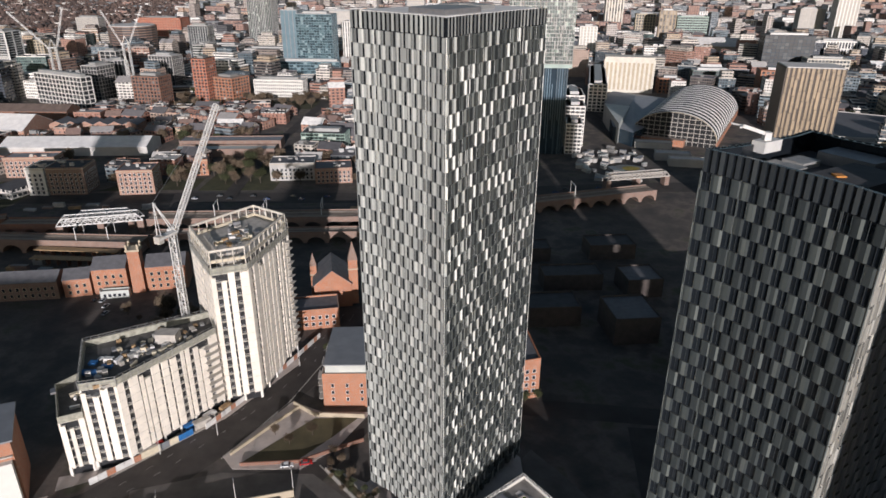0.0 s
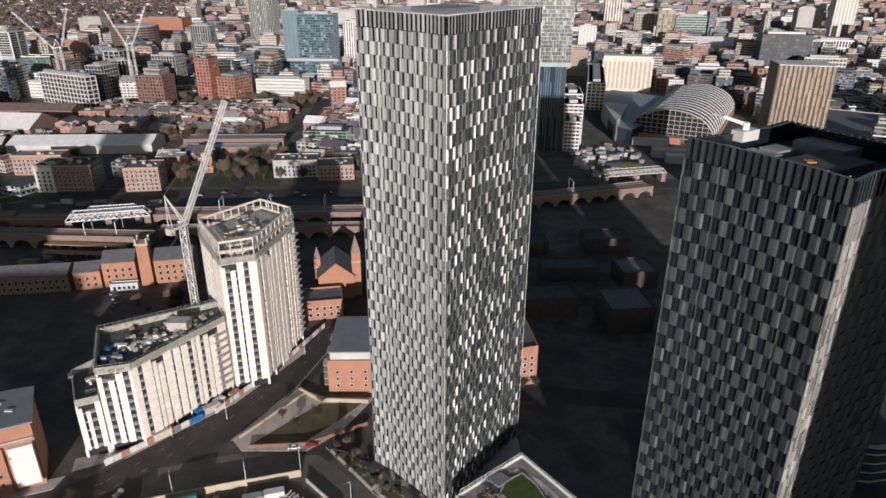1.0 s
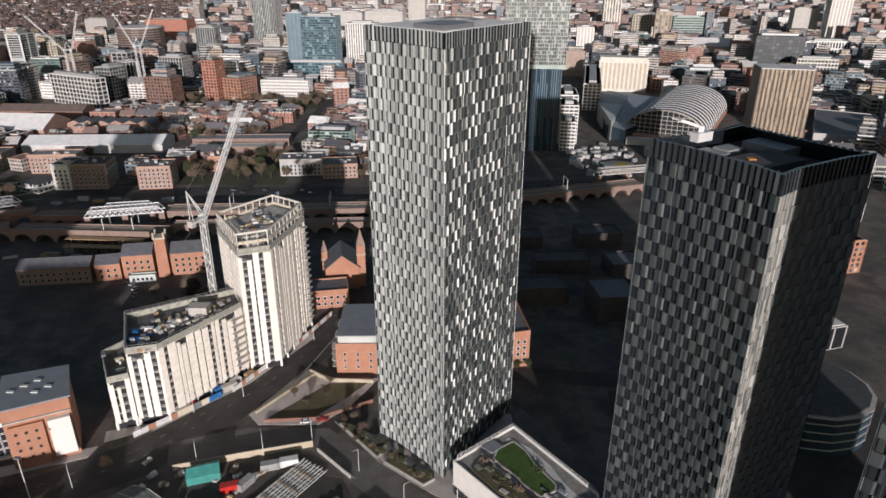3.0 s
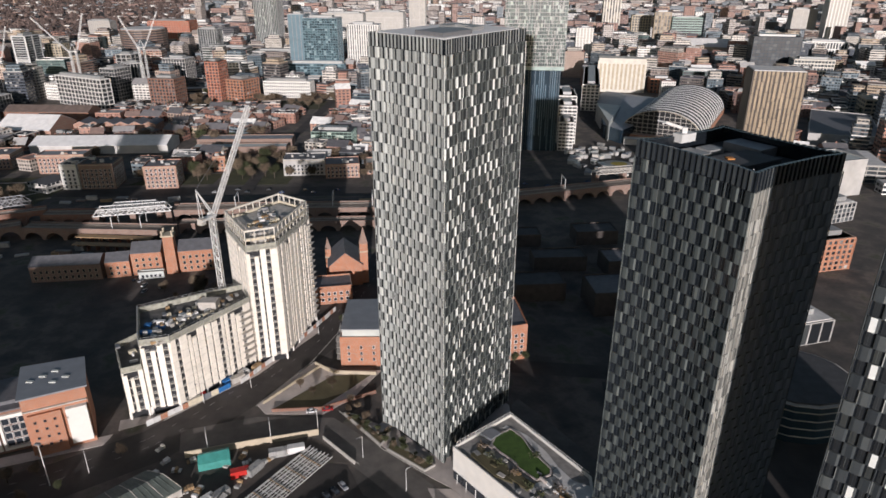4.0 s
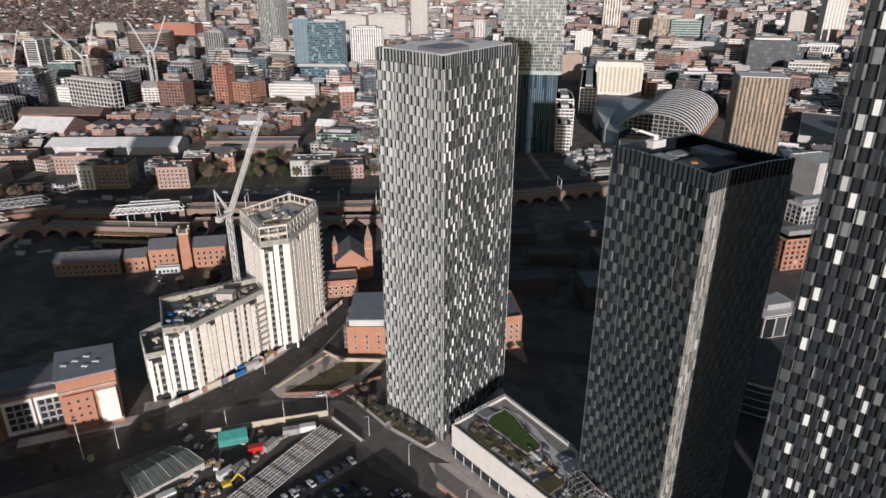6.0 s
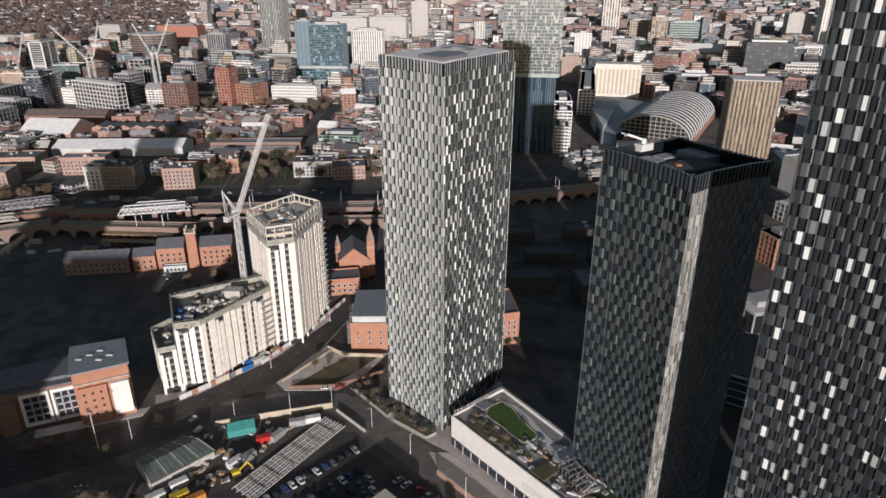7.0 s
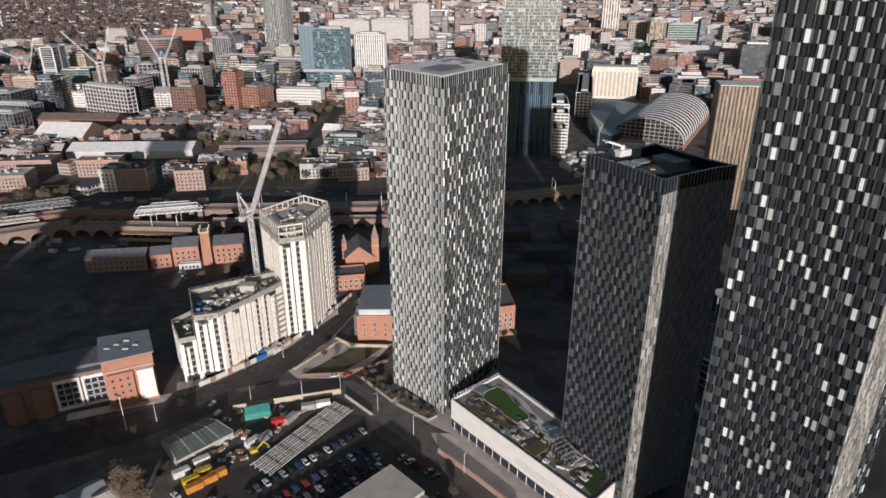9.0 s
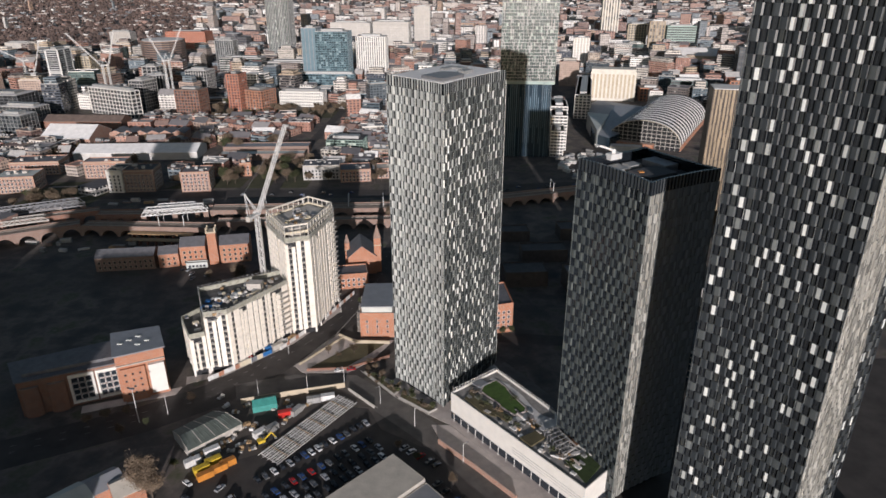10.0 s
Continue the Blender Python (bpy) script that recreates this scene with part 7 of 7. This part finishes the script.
def city_building(w, d, h, office, pitched, tall_city):
    """Pieces of one building: name, shape, index of its material."""
    out = []
    wall = 1 if office else 0
    if office and tall_city and rng.random() < 0.40:
        wall = 5
    q = [(-w / 2, -d / 2), (w / 2, -d / 2), (w / 2, d / 2), (-w / 2, d / 2)]
    if pitched:
        z0, rise = h * 0.8, d * 0.28
        s = Shape().prism(q, 0, z0)
        s.face([(w / 2, -d / 2, z0), (w / 2, d / 2, z0), (w / 2, 0, z0 + rise)]), s.face([(-w / 2, d / 2, z0), (-w / 2, -d / 2, z0), (-w / 2, 0, z0 + rise)])
        out.append(("wall", s, wall))
        s = Shape()
        for sg in (-1, 1):
            pts = [(-w / 2 - 0.3, sg * (d / 2 + 0.4), z0 - 0.2), (w / 2 + 0.3, sg * (d / 2 + 0.4), z0 - 0.2), (w / 2 + 0.3, 0, z0 + rise + 0.1), (-w / 2 - 0.3, 0, z0 + rise + 0.1)]
            pts = pts if sg < 0 else pts[::-1]
            s.hexa(pts + [(p[0], p[1], p[2] + 0.3) for p in pts])
        out.append(("roof", s, 2))
        for k in range(rng.randint(0, 2)):
            x = rng.uniform(-0.4, 0.4) * w
            out.append(("chimney", Shape().box(x - 0.6, -0.5, z0 + rise * 0.6, x + 0.6, 0.5, z0 + rise + 1.6), 0))
        return out
    out.append(("wall", Shape().prism(q, 0, h), wall))
    out.append(("roof", Shape().prism(offset(q, 0.5), h, h + 0.15), 2))
    out.append(("parapet", parapet_ring(q, h, h + 0.9), rng.choice((3, 2, 1)) if office else 0))
    if tall_city and h > 14 and rng.random() < 0.6:
        out.append(("upper_storey", Shape().prism(offset(q, min(w, d) * rng.uniform(0.12, 0.25)), h, h + rng.uniform(3, 9)), 1))
    for k in range(rng.randint(1, 3)):
        bx, by, bw = rng.uniform(-0.3, 0.3) * w, rng.uniform(-0.25, 0.25) * d, rng.uniform(1.0, 3.2)
        out.append(("roof_plant", Shape().box(bx - bw, by - bw * 0.6, h + 0.1, bx + bw, by + bw * 0.6, h + rng.uniform(1.2, 3.4)), 4))
    if office and rng.random() < 0.15:
        for k in range(int(h / 3.5)):
            out.append(("storey_band", Shape().prism(offset(q, -0.12), k * 3.5 + 2.6, k * 3.5 + 3.5), 1))
    return out


rest = Shape()
num = 0
y = 322.0
while y < 1250:
    dy = 20 if y < 620 else 27
    x = -0.70 * (y + 240) - 30
    while x < 0.72 * (y + 240) + 30:
        dx = rng.uniform(0.75, 1.5) * dy
        w, d = dx * rng.uniform(0.7, 0.95), dy * rng.uniform(0.58, 0.92)
        px, py = x + dx / 2 + rng.uniform(-2, 2), y + rng.uniform(-4, 4)
        x += dx
        if not free(px, py, max(w, d) * 0.44) or rng.random() < 0.08 or (py < 345 and -200 < px < 170):
            continue
        centre = y > 620 or px > 100
        h = rng.uniform(7, 13) if not centre else rng.choice((8, 10, 12, 14, 17, 20, 24, 30, 38))
        a = rng.gauss(-8, 12) if px < 150 else rng.gauss(-20, 12)
        office = rng.random() < (0.74 if centre else 0.22)
        pitched = not office and w < 34 and rng.random() < 0.5
        pieces = city_building(w, d, h, office, pitched, centre)
        if y < 700 and num < 300:
            ob = thing("city_building", px, py, 0, a, LABELS[2] if office else LABELS[1] if pitched else LABELS[0], "building", "buildings of the city")
            for nm, sh, mi in pieces:
                part(nm, sh, CITY[mi], ob)
            num += 1
            continue
        ca, sa = math.cos(radians(a)), math.sin(radians(a))
        for nm, sh, mi in pieces:
            base = len(rest.v)
            rest.v += [(px + ca * p[0] - sa * p[1], py + sa * p[0] + ca * p[1], p[2]) for p in sh.v]
            rest.f += [tuple(base + e for e in f) for f in sh.f]
            rest.m += [mi] * len(sh.f)
    y += dy
single("city_centre", rest, CITY, "crowded brick, stone and glass city centre", "city", "stuff")

far = Shape()
y = 1250.0
while y < 4700:
    dy = 42 + (y - 1250) * 0.012
    half = 0.75 * (y + 240) + 60
    x = -half
    while x < half:
        dx = rng.uniform(0.6, 1.5) * dy
        suburb = x < -0.36 * (y + 207) or y > 3300
        if rng.random() < (0.5 if suburb else 0.86) and free(x, y, 12):
            w, d = dx * rng.uniform(0.55, 0.85), dy * rng.uniform(0.35, 0.7)
            h = rng.choice((7, 8, 9, 10, 12, 14, 18, 24))
            if suburb:
                w, d, h = w * rng.uniform(0.3, 0.8), d * rng.uniform(0.4, 0.8), rng.choice((5, 6, 6, 7, 8, 9))
            if y < 2300 and not suburb and abs(x) < 900 and rng.random() < 0.10:
                h *= rng.uniform(1.8, 3.2)
                w, d = w * 0.6, d * 0.8
            elif rng.random() < 0.02:
                h, w, d = rng.uniform(30, 55), w * 0.4, d * 0.6
            a = rng.uniform(-0.3, 0.1)
            ca, sa = math.cos(a), math.sin(a)
            q = [(x + ca * i * w / 2 - sa * j * d / 2, y + sa * i * w / 2 + ca * j * d / 2) for i, j in ((-1, -1), (1, -1), (1, 1), (-1, 1))]
            far.prism(q, 0, h, 0, 1)
        x += dx
    y += dy
woods = Shape()
for k in range(9000):
    y = 1000 + 3400 * rng.random() ** 1.5
    x = (y + 207) * (rng.uniform(-0.76, -0.34) if k % 3 else rng.uniform(-0.7, 0.74))
    if not k % 3 and y < 2300 or not free(x, y, 6):
        continue
    r, hh, a = rng.uniform(5, 12), rng.uniform(6, 12), rng.uniform(0, 1.5)
    ring = [(x + r * rng.uniform(0.6, 1.2) * math.cos(a + i * 1.257), y + r * rng.uniform(0.6, 1.2) * math.sin(a + i * 1.257), hh * rng.uniform(0.2, 0.6)) for i in range(5)]
    tip = (x + rng.uniform(-2, 2), y + rng.uniform(-2, 2), hh)
    base = len(woods.v)
    woods.v += ring + [tip] + [(p[0], p[1], 0) for p in ring]
    for i in range(5):
        j = (i + 1) % 5
        woods.f += [(base + i, base + j, base + 5), (base + 6 + i, base + 6 + j, base + j, base + i)]
        woods.m += [0, 0]
single("distant_woods", woods, M_far_twig, "bare mauve-brown winter trees among far houses", "trees", "stuff")
single("distant_city", far, [M_far_wall, M_city_roof], "distant brick and concrete city to the horizon", "city", "stuff")
# streets beside and behind the camera, seen in the glass
side = Shape()
for k in range(700):
    x, y = rng.uniform(-900, 900), rng.uniform(-900, 320)
    if -260 < x < 330 and -130 < y < 330 or -0.7 * (y + 240) < x < 0.74 * (y + 240) and y > -200 and -300 < x < 260 or (abs(x) < 90 and -150 < y < -110) or (-360 < x < -110 and -360 < y < -280):
        continue
    w, d, h, a = rng.uniform(10, 30), rng.uniform(10, 24), rng.uniform(6, 14), rng.uniform(-0.4, 0.4)
    ca, sa = math.cos(a), math.sin(a)
    side.prism([(x + ca * i * w / 2 - sa * j * d / 2, y + sa * i * w / 2 + ca * j * d / 2) for i, j in ((-1, -1), (1, -1), (1, 1), (-1, 1))], 0, h, 0, 1)
single("surrounding_city", side, [M_far_wall, M_city_roof], "low brick streets around the towers", "city", "stuff")

for k in range(190):
    yy = rng.uniform(330, 1000)
    xx = rng.uniform(-0.62 * (yy + 240), 0.1 * (yy + 240))
    if free(xx, yy, 3):
        tree(xx, yy, rng.choice((0, 1, 1, 2)), rng.uniform(0.6, 1.2))

# parked vehicles, huts and stacked sleepers along the railway
for k in range(34):
    xx, yy = rng.uniform(-300, -170), rng.choice((rng.uniform(172, 196), rng.uniform(250, 284)))
    w, d, h = rng.uniform(1.0, 4.5), rng.uniform(0.8, 1.8), rng.uniform(0.8, 3.0)
    ob = thing("line_hut", xx, yy, 0.0, rng.uniform(-10, 30), "small pale hut or stack beside the railway", "hut", "huts along the railway")
    part("body", Shape().box(-w, -d, 0, w, d, h), rng.choice((M_slab, M_plant, M_pale, M_brick_grey, M_timber)), ob)
